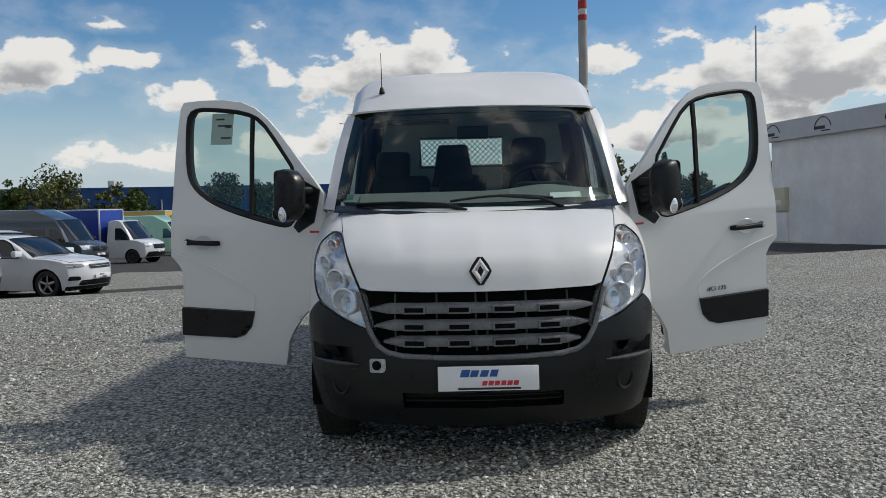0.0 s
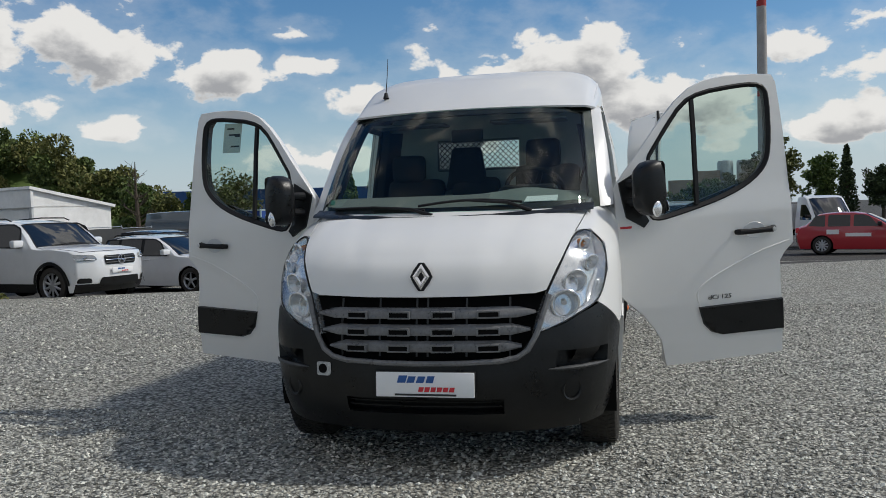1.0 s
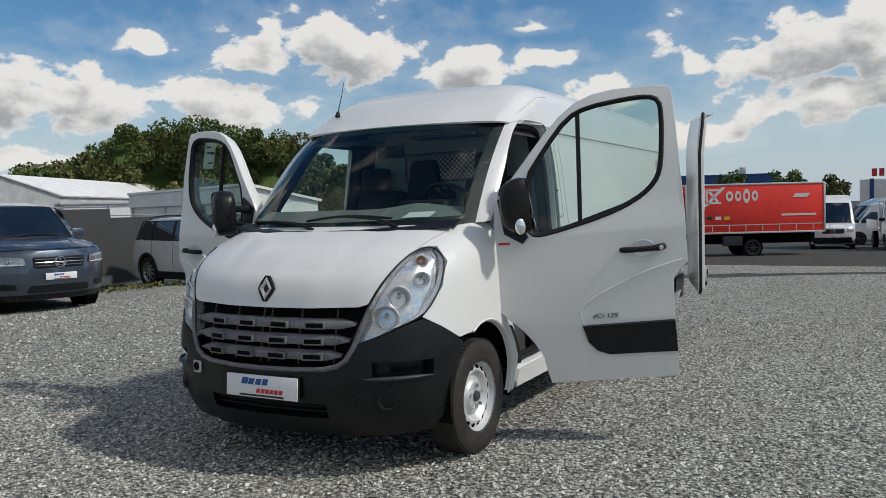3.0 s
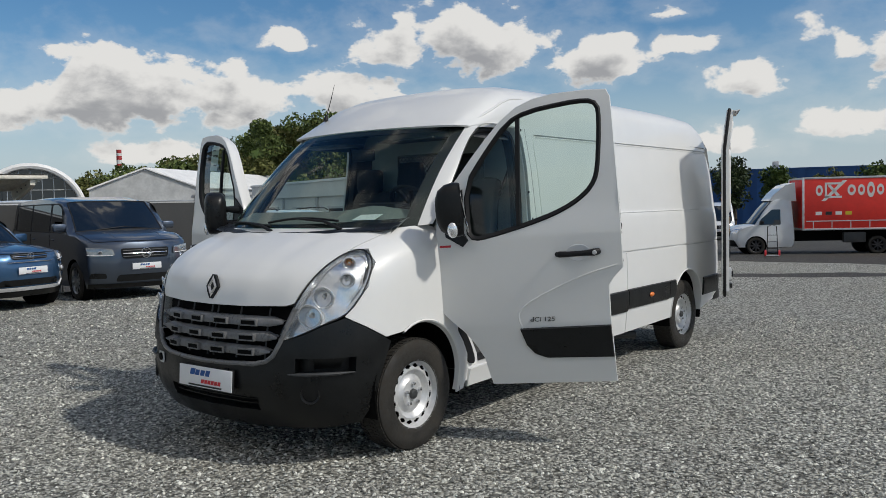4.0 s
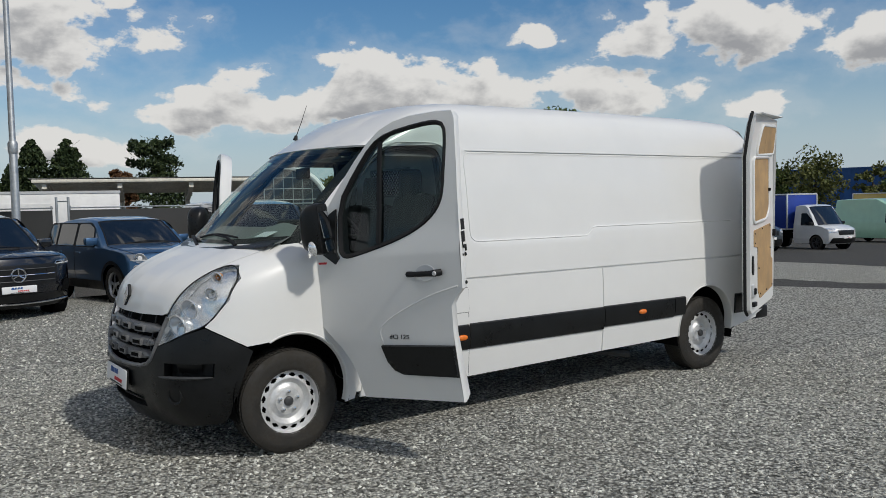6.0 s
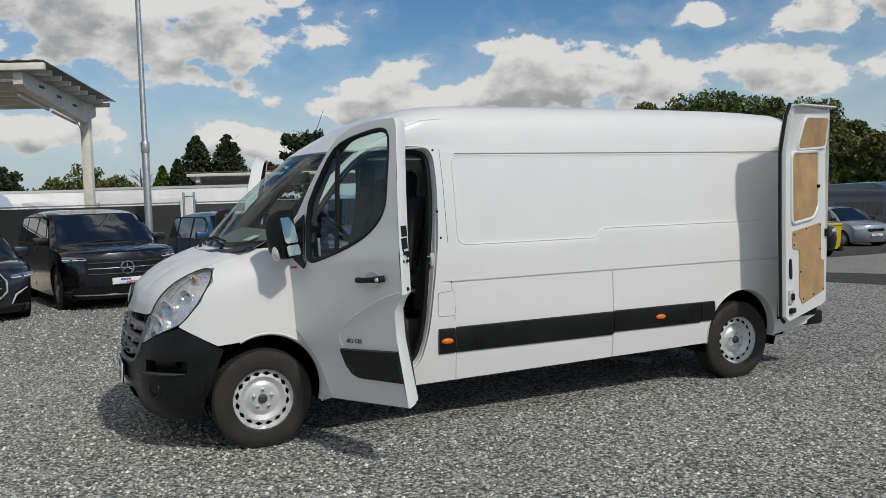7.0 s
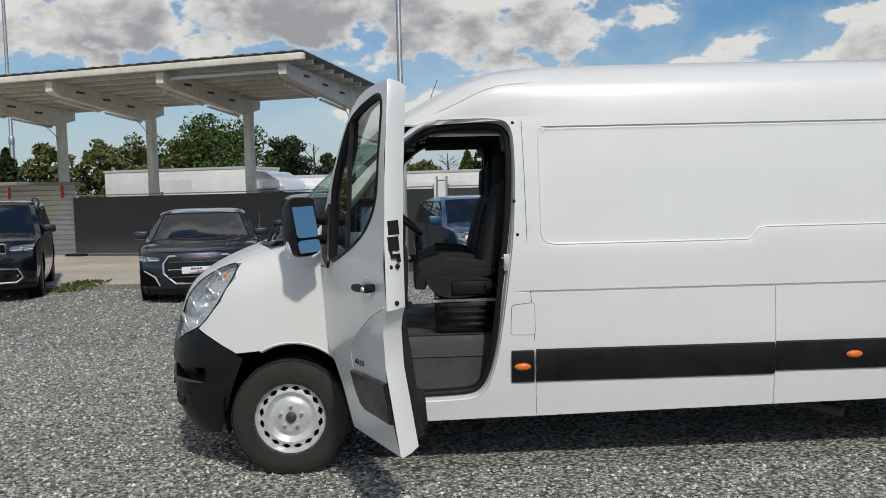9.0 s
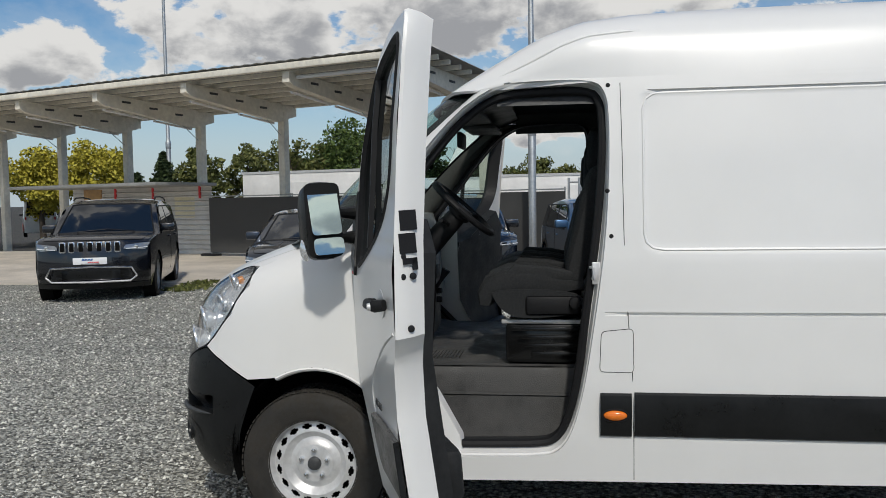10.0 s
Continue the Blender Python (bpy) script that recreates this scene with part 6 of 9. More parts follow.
class Body:
    """The outer surface of a car: nose at y = 0, tail at y = length, on z = 0."""

    def __init__(self, L, W, H, line, front=0.24, tail=0.14, lean=0.20, belt=0.95, nose_taper=0.10):
        self.L, self.W, self.H, self.front, self.tail, self.lean, self.belt, self.taper = L, W, H, front, tail, lean, belt, nose_taper
        self.line = line

    def half(self, y, z):
        w = self.W / 2
        k = interp(z, [0.15, 0.32, 0.55, self.belt, self.belt + 0.05, self.H], [0.93, 0.97, 1.0, 0.985, 0.965, 0.965 - self.lean * (self.H - self.belt)])
        f = 1 - self.taper * (1 - smooth_step(0.0, 0.75, y)) - 0.07 * smooth_step(self.L - 0.7, self.L, y)
        return w * k * f

    def bent(self, y, z, t):
        """A point of the middle line moved to a share t of the half width."""
        k = abs(t) ** 3
        f = self.front * (1 - smooth_step(0.3, 1.6, y)) + 0.10 * (1 - smooth_step(1.0, 2.2, y))
        r = self.tail * smooth_step(self.L - 1.2, self.L - 0.2, y)
        drop = (0.05 if z > self.belt else 0.03) * (z > 0.6)
        yy, zz = y + k * (f - r), z - drop * k * k
        return (t * self.half(yy, zz), yy, zz)

    def nose_y(self, z):
        pts = [p for p in self.line if p[0] < 0.9]
        return interp(z, [p[1] for p in pts], [p[0] for p in pts])

    def on_front(self, x, z, out=0.0):
        y = self.nose_y(z)
        t = min(1.0, abs(x) / self.half(y + 0.1, z))
        p = self.bent(y, z, math.copysign(t, x))
        return (p[0] + math.copysign(out * 0.4 * t * t, x), p[1] - out, z)

    def on_flank(self, y, z, out=0.0):
        return (self.half(y, z) + out, y, z)


def both(parent, name, make, mat_, label="", smooth=35):
    for sgn in (1, -1):
        part(name, make().turn(Matrix.Diagonal((sgn, 1, 1, 1))), mat_, parent, label, smooth)


def alloy_wheel(parent, centre, sgn, r, spokes, mat_):
    rim_r = r * 0.70
    hub = wheel(parent, centre, sgn, r, rim_r, 0.21)
    rim = Shape().lathe([(rim_r, 0.095), (rim_r * 0.95, 0.085), (rim_r * 0.90, 0.07), (rim_r * 0.88, 0.04)], 32, "x")
    for k in range(spokes):
        t = k * math.tau / spokes
        m = pose(0, 0, 0, math.degrees(t), 0, 0)
        rim.grid([[m @ Vector((0.075, -0.030, 0.0)), m @ Vector((0.085, 0.0, 0.0)), m @ Vector((0.075, 0.030, 0.0))], [m @ Vector((0.070, -0.026, rim_r * 0.92)), m @ Vector((0.082, 0.0, rim_r * 0.92)), m @ Vector((0.070, 0.026, rim_r * 0.92))]])
    rim.lathe([(0, 0.09), (0.045, 0.088), (0.055, 0.06)], 16, "x")
    part("rim", rim, mat_, hub)


def car(name, label, where, heading, L, W, H, hood, cowl, screen, roof_end, tail, paint_, r=0.34, axle=0.90, base=2.75, low=0.20, windows=(), grille=None, lamps=None, intake=None, plate_z=0.55, clad=False, spokes=10,
        rim=ALLOY, rails=False, category="car", group="cars parked along the fence", front=0.24, badge=0.0, tail_z=None, belt=None, round_nose=0.10, lean=0.28, far=False, rear_light=True, cut_tail=None, fog=True, plate_bar=True):
    """hood: height at the front; cowl, screen, roof_end, tail: (y, z) of the windscreen's foot and head, the roof's end and the rear window's foot."""
    ob = thing(name, label, category, Matrix.Translation(where) @ pose(0, 0, 0, 0, 0, 90 + heading) @ Matrix.Translation((0, -axle, 0)), group)
    mid_y = (screen[0] + roof_end[0]) / 2
    line = [(0.10, low), (0.03, low + 0.12), (0.0, low + 0.30), (0.015, hood - 0.16), (0.06, hood - 0.05), (0.16, hood), (cowl[0] * 0.45, hood + (cowl[1] - hood) * 0.55), (cowl[0] * 0.8, cowl[1] - 0.025), cowl]
    n_hood = len(line) - 1
    line += [(cowl[0] + (screen[0] - cowl[0]) * 0.5, cowl[1] + (screen[1] - cowl[1]) * 0.54), screen]
    n_screen = len(line) - 1
    line += [(screen[0] + (mid_y - screen[0]) * 0.5, H - 0.012), (mid_y, H), (roof_end[0] - (roof_end[0] - mid_y) * 0.4, (H + roof_end[1]) / 2 + 0.01), roof_end]
    n_roof = len(line) - 1
    line += [(roof_end[0] + (tail[0] - roof_end[0]) * 0.5, roof_end[1] + (tail[1] - roof_end[1]) * 0.48), tail]
    n_tail = len(line) - 1
    line += [(max(tail[0], L - 0.12), tail[1] - 0.05), (L - 0.02, tail[1] - 0.22), (L, 0.60), (L - 0.03, 0.40), (L - 0.10, low)]
    b = Body(L, W, H, line, front=front, belt=belt or cowl[1], nose_taper=round_nose, lean=lean)
    ts = [-1, -0.95, -0.86, -0.7, -0.5, -0.25, 0, 0.25, 0.5, 0.7, 0.86, 0.95, 1]
    shell = Shape()
    for i in range(len(line) - 1):
        if n_hood <= i < n_screen or (n_roof <= i < n_tail):
            for cols in (ts[:3], ts[-3:]):
                shell.grid([[b.bent(*line[i], t) for t in cols], [b.bent(*line[i + 1], t) for t in cols]])
        else:
            shell.grid([[b.bent(*line[i], t) for t in ts], [b.bent(*line[i + 1], t) for t in ts]])
    edge = [b.bent(y, z, 1.0)[1:] for y, z in line]
    arches = []
    for ay in (axle + base, axle):
        ra = r + 0.055
        for k in range(0, 13):
            t = radians(k * 15)
            arches.append((ay + ra * math.cos(t), max(low, r + ra * math.sin(t) * 0.98)))
    rear_cut = [(axle + base + r + 0.056, low)] + arches[:13] + [(axle + base - r - 0.056, low)] if axle + base + r + 0.06 < L else []
    flank = edge + rear_cut + [(axle + r + 0.056, low)] + arches[13:] + [(axle - r - 0.056, low)]
    side_shape = Shape().panel(flank, b.on_flank, 0.22, 0.10)
    side_shape.mirror()
    me_tmp = bpy.data.meshes.new("tmp")
    side_shape.bm.to_mesh(me_tmp)
    shell.bm.from_mesh(me_tmp)
    side_shape.bm.free()
    bpy.data.meshes.remove(me_tmp)
    bmesh.ops.remove_doubles(shell.bm, verts=shell.bm.verts[:], dist=0.002)
    bodywork = part("body", shell, paint_, ob, smooth=40)
    inner_ts = ts[2:11]
    part("windscreen", Shape().grid([[b.bent(*p, t) for t in inner_ts] for p in line[n_hood:n_screen + 1]]), CAR_GLASS, ob)
    part("rear_window", Shape().grid([[b.bent(*p, t) for t in inner_ts] for p in line[n_roof:n_tail + 1]]), CAR_GLASS, ob)
    for w in windows:
        both(ob, "side_window", lambda w=w: Shape().panel(rounded(list(w), 0.04, 3), lambda y, z: b.on_flank(y, z, 0.006), 0.4, 0.2), CAR_GLASS)
    if not far and len(windows) > 1:
        low_z, high_z = min(p[1] for w in windows for p in w), max(p[1] for w in windows for p in w)
        ya, yb = min(p[0] for p in windows[0]), max(p[0] for p in windows[-1])
        top_a, top_b = min(p[0] for p in windows[0] if p[1] > high_z - 0.03), max(p[0] for p in windows[-1] if p[1] > high_z - 0.04)
        house = rounded([(ya - 0.06, low_z - 0.025), (yb + 0.05, low_z - 0.005), (top_b + 0.06, high_z + 0.02), (top_a - 0.04, high_z + 0.025), (top_a - 0.26, high_z - 0.07)], 0.05, 3)
        both(ob, "pillar_trim", lambda: Shape().panel(house, lambda y, z: b.on_flank(y, z, 0.003), 0.3, 0.15), SEAL)
        for w in windows[:2]:
            ys = [p[0] for p in w]
            y0 = max(ys)
            both(ob, "door_seam", lambda y0=y0: Shape().tube([b.on_flank(y0 + 0.05 - 0.05 * (z < 0.6), z, 0.0) for z in (low + 0.12, 0.6, 0.85, belt or cowl[1])], 0.006, 4), SEAL)
            both(ob, "door_handle", lambda y0=y0: Shape().box(-0.012, 0.022, -0.10, 0.10, -0.016, 0.016, 0.008).turn(Matrix.Translation(b.on_flank(y0 - 0.13, (belt or cowl[1]) - 0.10))), paint_)
    both(ob, "door_mirror", lambda: Shape().box(-0.02, 0.22, -0.07, 0.07, -0.07, 0.075, 0.035).turn(Matrix.Translation(b.on_flank(cowl[0] + 0.38, cowl[1] + 0.06))), SEAL if far else paint_)
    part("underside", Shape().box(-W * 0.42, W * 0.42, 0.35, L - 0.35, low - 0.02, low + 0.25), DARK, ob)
    head = line[n_hood:n_screen + 1]
    rim_line = [b.bent(*p, -0.86) for p in head] + [b.bent(*head[-1], t) for t in ts[3:10]] + [b.bent(*p, 0.86) for p in head[::-1]] + [b.bent(*head[0], t) for t in ts[9:2:-1]]
    part("screen_seal", Shape().tube(rim_line + rim_line[:1], 0.013, 5, caps=False), SEAL, ob)
    if not far:
        bonnet_line = line[5:n_hood + 1]
        part("bonnet_seam", Shape().tube([b.bent(*p, -0.88) for p in bonnet_line[::-1]] + [b.bent(0.10, hood - 0.025, t) for t in ts[2:11]] + [b.bent(*p, 0.88) for p in bonnet_line], 0.005, 4), SEAL, ob)
        for t in (-0.52, 0.52):
            part("bonnet_crease", Shape().tube([Vector(b.bent(y, z, t * (0.86 + 0.14 * i / len(bonnet_line)))) + Vector((0, 0, -0.004)) for i, (y, z) in enumerate(bonnet_line)], [0.004] + [0.013] * (len(bonnet_line) - 2) + [0.008], 8), paint_, bodywork)
            part("wiper", Shape().tube([Vector(b.bent(*head[0], t)) + Vector((0, -0.01, 0.012)), Vector(b.bent(head[0][0] * 0.86 + head[1][0] * 0.14, head[0][1] * 0.86 + head[1][1] * 0.14, t - 0.5 if t > 0 else t + 0.55)) + Vector((0, -0.01, 0.016))], 0.009, 5), SEAL, ob)
        part("chin", Shape().panel([(-W * 0.44, low + 0.005), (W * 0.44, low + 0.005), (W * 0.44, low + 0.085), (-W * 0.44, low + 0.085)], lambda xx, z: b.on_front(xx, z, 0.014), 0.12, 0.04), BLACK_PLASTIC, ob)
        if lamps:
            lx0, lx1, lz0, lz1 = lamps
            both(ob, "day_lamp", lambda: Shape().tube([b.on_front(lx0 + 0.04 + (lx1 * 0.96 - lx0 - 0.04) * k / 5, lz0 + 0.025 + 0.012 * k / 5, 0.018) for k in range(6)], 0.007, 6), PLATE)
    if clad:
        both(ob, "arch_trim", lambda: Shape().grid([[b.on_flank(axle + (r + d) * math.cos(radians(k * 12)), max(low, r + (r + d) * math.sin(radians(k * 12)) * 0.98), 0.012) for k in range(16)] for d in (0.05, 0.115)]), BLACK_PLASTIC)
        both(ob, "arch_trim", lambda: Shape().grid([[b.on_flank(axle + base + (r + d) * math.cos(radians(k * 12)), max(low, r + (r + d) * math.sin(radians(k * 12)) * 0.98), 0.012) for k in range(16)] for d in (0.05, 0.115)]), BLACK_PLASTIC)
        both(ob, "sill_trim", lambda: Shape().grid([[b.on_flank(axle + r + 0.05 + (base - 2 * r - 0.1) * k / 6, z, 0.012) for k in range(7)] for z in (low, low + 0.17)]), BLACK_PLASTIC)
    if grille:
        x, z0, z1 = grille
        g = part("grille", Shape().panel(rounded([(-x * 0.93, z0), (x * 0.93, z0), (x, z1), (-x, z1)], 0.05, 3), lambda xx, z: b.on_front(xx, z, 0.008), 0.15, 0.06), BLACK_PLASTIC, ob)
        if not far:
            for k in range(3):
                z = z0 + (z1 - z0) * (k + 0.7) / 3.4
                part("grille_bar", Shape().tube([b.on_front(x * 0.9 * (i / 5 - 1), z, 0.014) for i in range(11)], 0.009, 5), CHROME if k == 1 else GREY_PLASTIC, g)
        if badge:
            zc = (z0 + z1) / 2
            c = b.on_front(0, zc, 0.02)
            ring = [(c[0] + badge * math.cos(t), c[1], c[2] + badge * math.sin(t)) for t in [k * math.tau / 20 for k in range(21)]]
            bd = part("badge", Shape().tube(ring, badge * 0.13, 6), CHROME, ob, "round chrome badge")
            part("badge_star", Shape().tube([(c[0], c[1], c[2]), (c[0], c[1], c[2] + badge)], badge * 0.1, 5).tube([(c[0], c[1], c[2]), (c[0] + badge * 0.86, c[1], c[2] - badge * 0.5)], badge * 0.1, 5).tube([(c[0], c[1], c[2]), (c[0] - badge * 0.86, c[1], c[2] - badge * 0.5)], badge * 0.1, 5), CHROME, bd)
    if lamps:
        x0, x1, z0, z1 = lamps
        def lamp_shape():
            return Shape().panel(rounded([(x0, z0 + 0.02), (x1 * 0.93, z0), (x1, z1), (x0 + 0.03, z1 - 0.03)], 0.03, 3), lambda xx, z: b.on_front(xx, z, 0.012), 0.08, 0.05)
        both(ob, "headlight", lamp_shape, LAMP_SHELL if far else material_lamp)
        if not far:
            both(ob, "lamp_core", lambda: Shape().lathe([(0, -0.012), (0.03, -0.01), (0.04, 0.01)], 14, "y").turn(Matrix.Translation(b.on_front((x0 + x1) / 2, (z0 + z1) / 2 - 0.01, 0.014))), CHROME)
    if intake:
        x, z0, z1 = intake
        part("air_intake", Shape().panel(rounded([(-x, z0), (x, z0), (x * 0.92, z1), (-x * 0.92, z1)], 0.04, 3), lambda xx, z: b.on_front(xx, z, 0.007), 0.15, 0.06), BLACK_PLASTIC, ob)
    if fog and not far:
        both(ob, "fog_lamp", lambda: Shape().panel(rounded([(W * 0.33, 0.40), (W * 0.44, 0.40), (W * 0.43, 0.50), (W * 0.34, 0.49)], 0.03, 3), lambda xx, z: b.on_front(xx, z, 0.010), 0.06, 0.05), BLACK_PLASTIC)
    if clad:
        part("front_skirt", Shape().panel([(-W * 0.45, low), (W * 0.45, low), (W * 0.45, low + 0.16), (-W * 0.45, low + 0.16)], lambda xx, z: b.on_front(xx, z, 0.010), 0.12, 0.05), BLACK_PLASTIC, ob)
    c = b.on_front(0, plate_z, 0.022)
    pl = part("dealer_plate", Shape().box(-0.26, 0.26, -0.006, 0.006, -0.055, 0.055, 0.004).turn(Matrix.Translation(c)), PLATE, ob)
    if plate_bar:
        plate_bars(pl, Matrix.Translation((c[0], c[1] - 0.007, c[2])) @ pose(0, 0, 0, 90, 0, 0), 0.85)
    for ay in (axle, axle + base):
        for sgn in (1, -1):
            alloy_wheel(ob, (sgn * (W / 2 - 0.125), ay, r), sgn, r, spokes, rim)
            both_liner = Shape().lathe([(0.0, 0.0), (r + 0.05, 0.0), (r + 0.05, 0.20)], 20, "x").turn(Matrix.Translation((sgn * (W / 2 - 0.24), ay, r)) @ (Matrix.Identity(4) if sgn > 0 else pose(0, 0, 0, 0, 0, 180)))
            part("wheel_liner", both_liner, DARK, ob)
    if rails:
        both(ob, "roof_rail", lambda: Shape().tube([(b.half(y, H - 0.05) * 0.93, y, zz) for y, zz in ((screen[0] + 0.25, H - 0.03), (screen[0] + 0.4, H + 0.02), (mid_y, H + 0.035), (roof_end[0] - 0.4, H + 0.005), (roof_end[0] - 0.25, H - 0.05))], 0.014, 6), SEAL)
    if rear_light:
        both(ob, "tail_lamp", lambda: Shape().box(-0.06, 0.02, -0.10, 0.02, -0.09, 0.09, 0.02).turn(Matrix.Translation((W * 0.42, L - 0.08, tail[1] - 0.18))), INK_RED)
    return ob, b


material_lamp = material("lamp_glass", (0.30, 0.32, 0.34), 0.08, 0.6, grain=0.2, size=25, coat=1.0)


def suv_windows(cowl, screen, roof_end, tail, belt, top, posts):
    """Side windows between the pillars: front, rear door, quarter."""
    out = []
    xs = [cowl[0] + 0.42] + list(posts)
    for i, (a, b2) in enumerate(zip(xs, xs[1:])):
        if i == 0:
            out.append([(a, belt + 0.03), (b2 - 0.05, belt + 0.03), (b2 - 0.06, top), (screen[0] + 0.10, top), (screen[0] - 0.12, top - 0.08)])
        elif i == len(xs) - 2:
            out.append([(a + 0.05, belt + 0.03), (b2 - 0.05, belt + 0.05), (b2 - 0.28, top - 0.02), (a + 0.05, top)])
        else:
            out.append([(a + 0.05, belt + 0.03), (b2 - 0.04, belt + 0.03), (b2 - 0.05, top), (a + 0.05, top)])
    return out


def parked(x, y):
    return (x, y, gravel_height(x, y) - 0.012 if beyond(x, y) < 2.2 else yard_height(x, y))


# the row along the fence
car("parked_suv", "black off-road estate with a seven-slot chrome grille", parked(-8.6, -6.7), 20, 4.83, 1.92, 1.72, 1.06, (1.42, 1.12), (2.15, 1.62), (4.25, 1.62), (4.68, 1.18), PAINT_BLACK, 0.385, 0.92, 2.92, 0.24,
    suv_windows((1.42, 1.12), (2.15, 1.62), 0, 0, 1.10, 1.56, (2.75, 3.75, 4.5)), lamps=(0.50, 0.86, 0.86, 0.98), intake=(0.62, 0.40, 0.55), plate_z=0.70, spokes=5, rails=True, front=0.20, belt=1.10)
jeep = bpy.data.objects["parked_suv"]
for k in range(7):
    x = -0.42 + 0.14 * k
    slot = Shape().box(-0.052, 0.052, -0.012, 0.01, -0.09, 0.09, 0.02).turn(Matrix.Translation((x, 0.028 + 0.10 * abs(x) ** 3, 0.925)))
    sl = part("grille_slot", slot, CHROME, jeep)
    # depth of the slot painted as a near-black block
    part("slot_dark", Shape().box(-0.036, 0.036, -0.017, 0.01, -0.072, 0.072, 0.012).turn(Matrix.Translation((x, 0.026 + 0.10 * abs(x) ** 3, 0.925))), DARK, sl)
part("bumper_trim", Shape().tube([(x, -0.02 + 0.22 * abs(x / 0.9) ** 3, z) for x, z in ((-0.70, 0.44), (-0.62, 0.58), (0.0, 0.60), (0.62, 0.58), (0.70, 0.44), (0.60, 0.36), (0, 0.355), (-0.60, 0.36), (-0.70, 0.44))], 0.018, 6), CHROME, jeep)
saloon, saloon_body = car("parked_saloon", "low dark grey sports estate with a wide black grille", parked(-8.2, -2.85), 12, 4.99, 1.95, 1.48, 0.86, (1.45, 0.98), (2.35, 1.40), (4.2, 1.38), (4.85, 1.02), PAINT_GRAPHITE, 0.36, 0.94, 2.92, 0.16,
    suv_windows((1.45, 0.98), (2.35, 1.40), 0, 0, 0.96, 1.36, (2.75, 3.65, 4.5)), grille=(0.52, 0.36, 0.76), lamps=(0.58, 0.92, 0.68, 0.78), intake=None, plate_z=0.55, spokes=10, rim=DARK_ALLOY, front=0.30, belt=0.97, lean=0.44)
hexagon = [(-0.36, 0.34), (0.36, 0.34), (0.54, 0.50), (0.54, 0.66), (0.46, 0.77), (-0.46, 0.77), (-0.54, 0.66), (-0.54, 0.50)]
part("grille_frame", Shape().tube([saloon_body.on_front(x, z, 0.012) for x, z in hexagon + hexagon[:1]], 0.016, 6), STEEL, saloon)
# near-black panels paint the shade inside the intakes
both(saloon, "side_intake", lambda: Shape().panel([(0.62, 0.30), (0.88, 0.28), (0.92, 0.52), (0.80, 0.56), (0.62, 0.42)], lambda x, z: saloon_body.on_front(x, z, 0.012), 0.08, 0.05), DARK)
both(saloon, "intake_blade", lambda: Shape().tube([saloon_body.on_front(x, z, 0.02) for x, z in ((0.60, 0.30), (0.66, 0.44), (0.82, 0.54))], [0.008, 0.018, 0.008], 6), STEEL)
eqs, eqs_body = car("parked_suv", "glossy black electric estate with a closed star-badged nose", parked(-9.1, -0.55), 12, 5.12, 1.96, 1.71, 1.02, (1.25, 1.10), (2.15, 1.62), (4.5, 1.60), (4.98, 1.15), PAINT_BLACK, 0.375, 0.88, 3.21, 0.20,
    suv_windows((1.25, 1.10), (2.15, 1.62), 0, 0, 1.08, 1.58, (2.75, 3.8, 4.7)), grille=(0.66, 0.56, 0.88), lamps=(0.60, 0.95, 0.84, 0.94), intake=(0.80, 0.30, 0.42), plate_z=0.50, spokes=5, front=0.32, badge=0.105, belt=1.08)
part("chrome_lip", Shape().tube([eqs_body.on_front(x, 0.265 + 0.02 * abs(x), 0.022) for x in [-0.88 + 0.11 * k for k in range(17)]], 0.016, 6), CHROME, eqs, "bright chrome front lip")
both(eqs, "side_intake", lambda: Shape().panel(rounded([(0.70, 0.40), (0.93, 0.42), (0.93, 0.58), (0.78, 0.60)], 0.03, 3), lambda x, z: eqs_body.on_front(x, z, 0.014), 0.08, 0.05), DARK)
crossover, crossover_body = car("parked_crossover", "small blue crossover with grey skid plates", parked(-9.95, 2.25), 12, 4.26, 1.80, 1.60, 0.96, (1.18, 1.08), (1.85, 1.52), (3.55, 1.50), (4.08, 1.10), PAINT_BLUE, 0.345, 0.85, 2.57, 0.24,
    suv_windows((1.18, 1.08), (1.85, 1.52), 0, 0, 1.02, 1.47, (2.45, 3.3, 3.95)), grille=(0.34, 0.84, 0.93), lamps=(0.55, 0.80, 0.78, 0.93), intake=(0.55, 0.42, 0.52), plate_z=0.66, clad=True, spokes=5, front=0.26, badge=0.055, belt=1.02)
for x, z, r in ((0.655, 0.845, 0.092), (0.70, 0.655, 0.070)):
    for sgn in (1, -1):
        c = Vector(crossover_body.on_front(sgn * x, z, 0.010))
        m = Matrix.Translation(c) @ pose(0, 0, 0, 0, 0, 32 * sgn)
        lamp = part("round_lamp", Shape().lathe([(0, 0.0), (r * 0.5, -0.006), (r * 0.86, -0.012), (r, 0.0), (r, 0.05)], 24, "y").turn(m), material_lamp, crossover)
        part("lamp_ring", Shape().tube([m @ Vector((r * math.cos(t), -0.004, r * 0.95 * math.sin(t))) for t in [k * math.tau / 24 for k in range(25)]], 0.009, 6, caps=False), CHROME, lamp)
        part("lamp_core", Shape().lathe([(0, -0.020), (r * 0.42, -0.014), (r * 0.5, 0.0)], 16, "y").turn(m), PLATE, lamp)
part("skid_plate", Shape().panel([(-0.62, 0.40), (0.62, 0.40), (0.56, 0.34), (-0.56, 0.34)], lambda x, z: crossover_body.on_front(x, z, 0.022), 0.12, 0.04), STEEL, crossover)
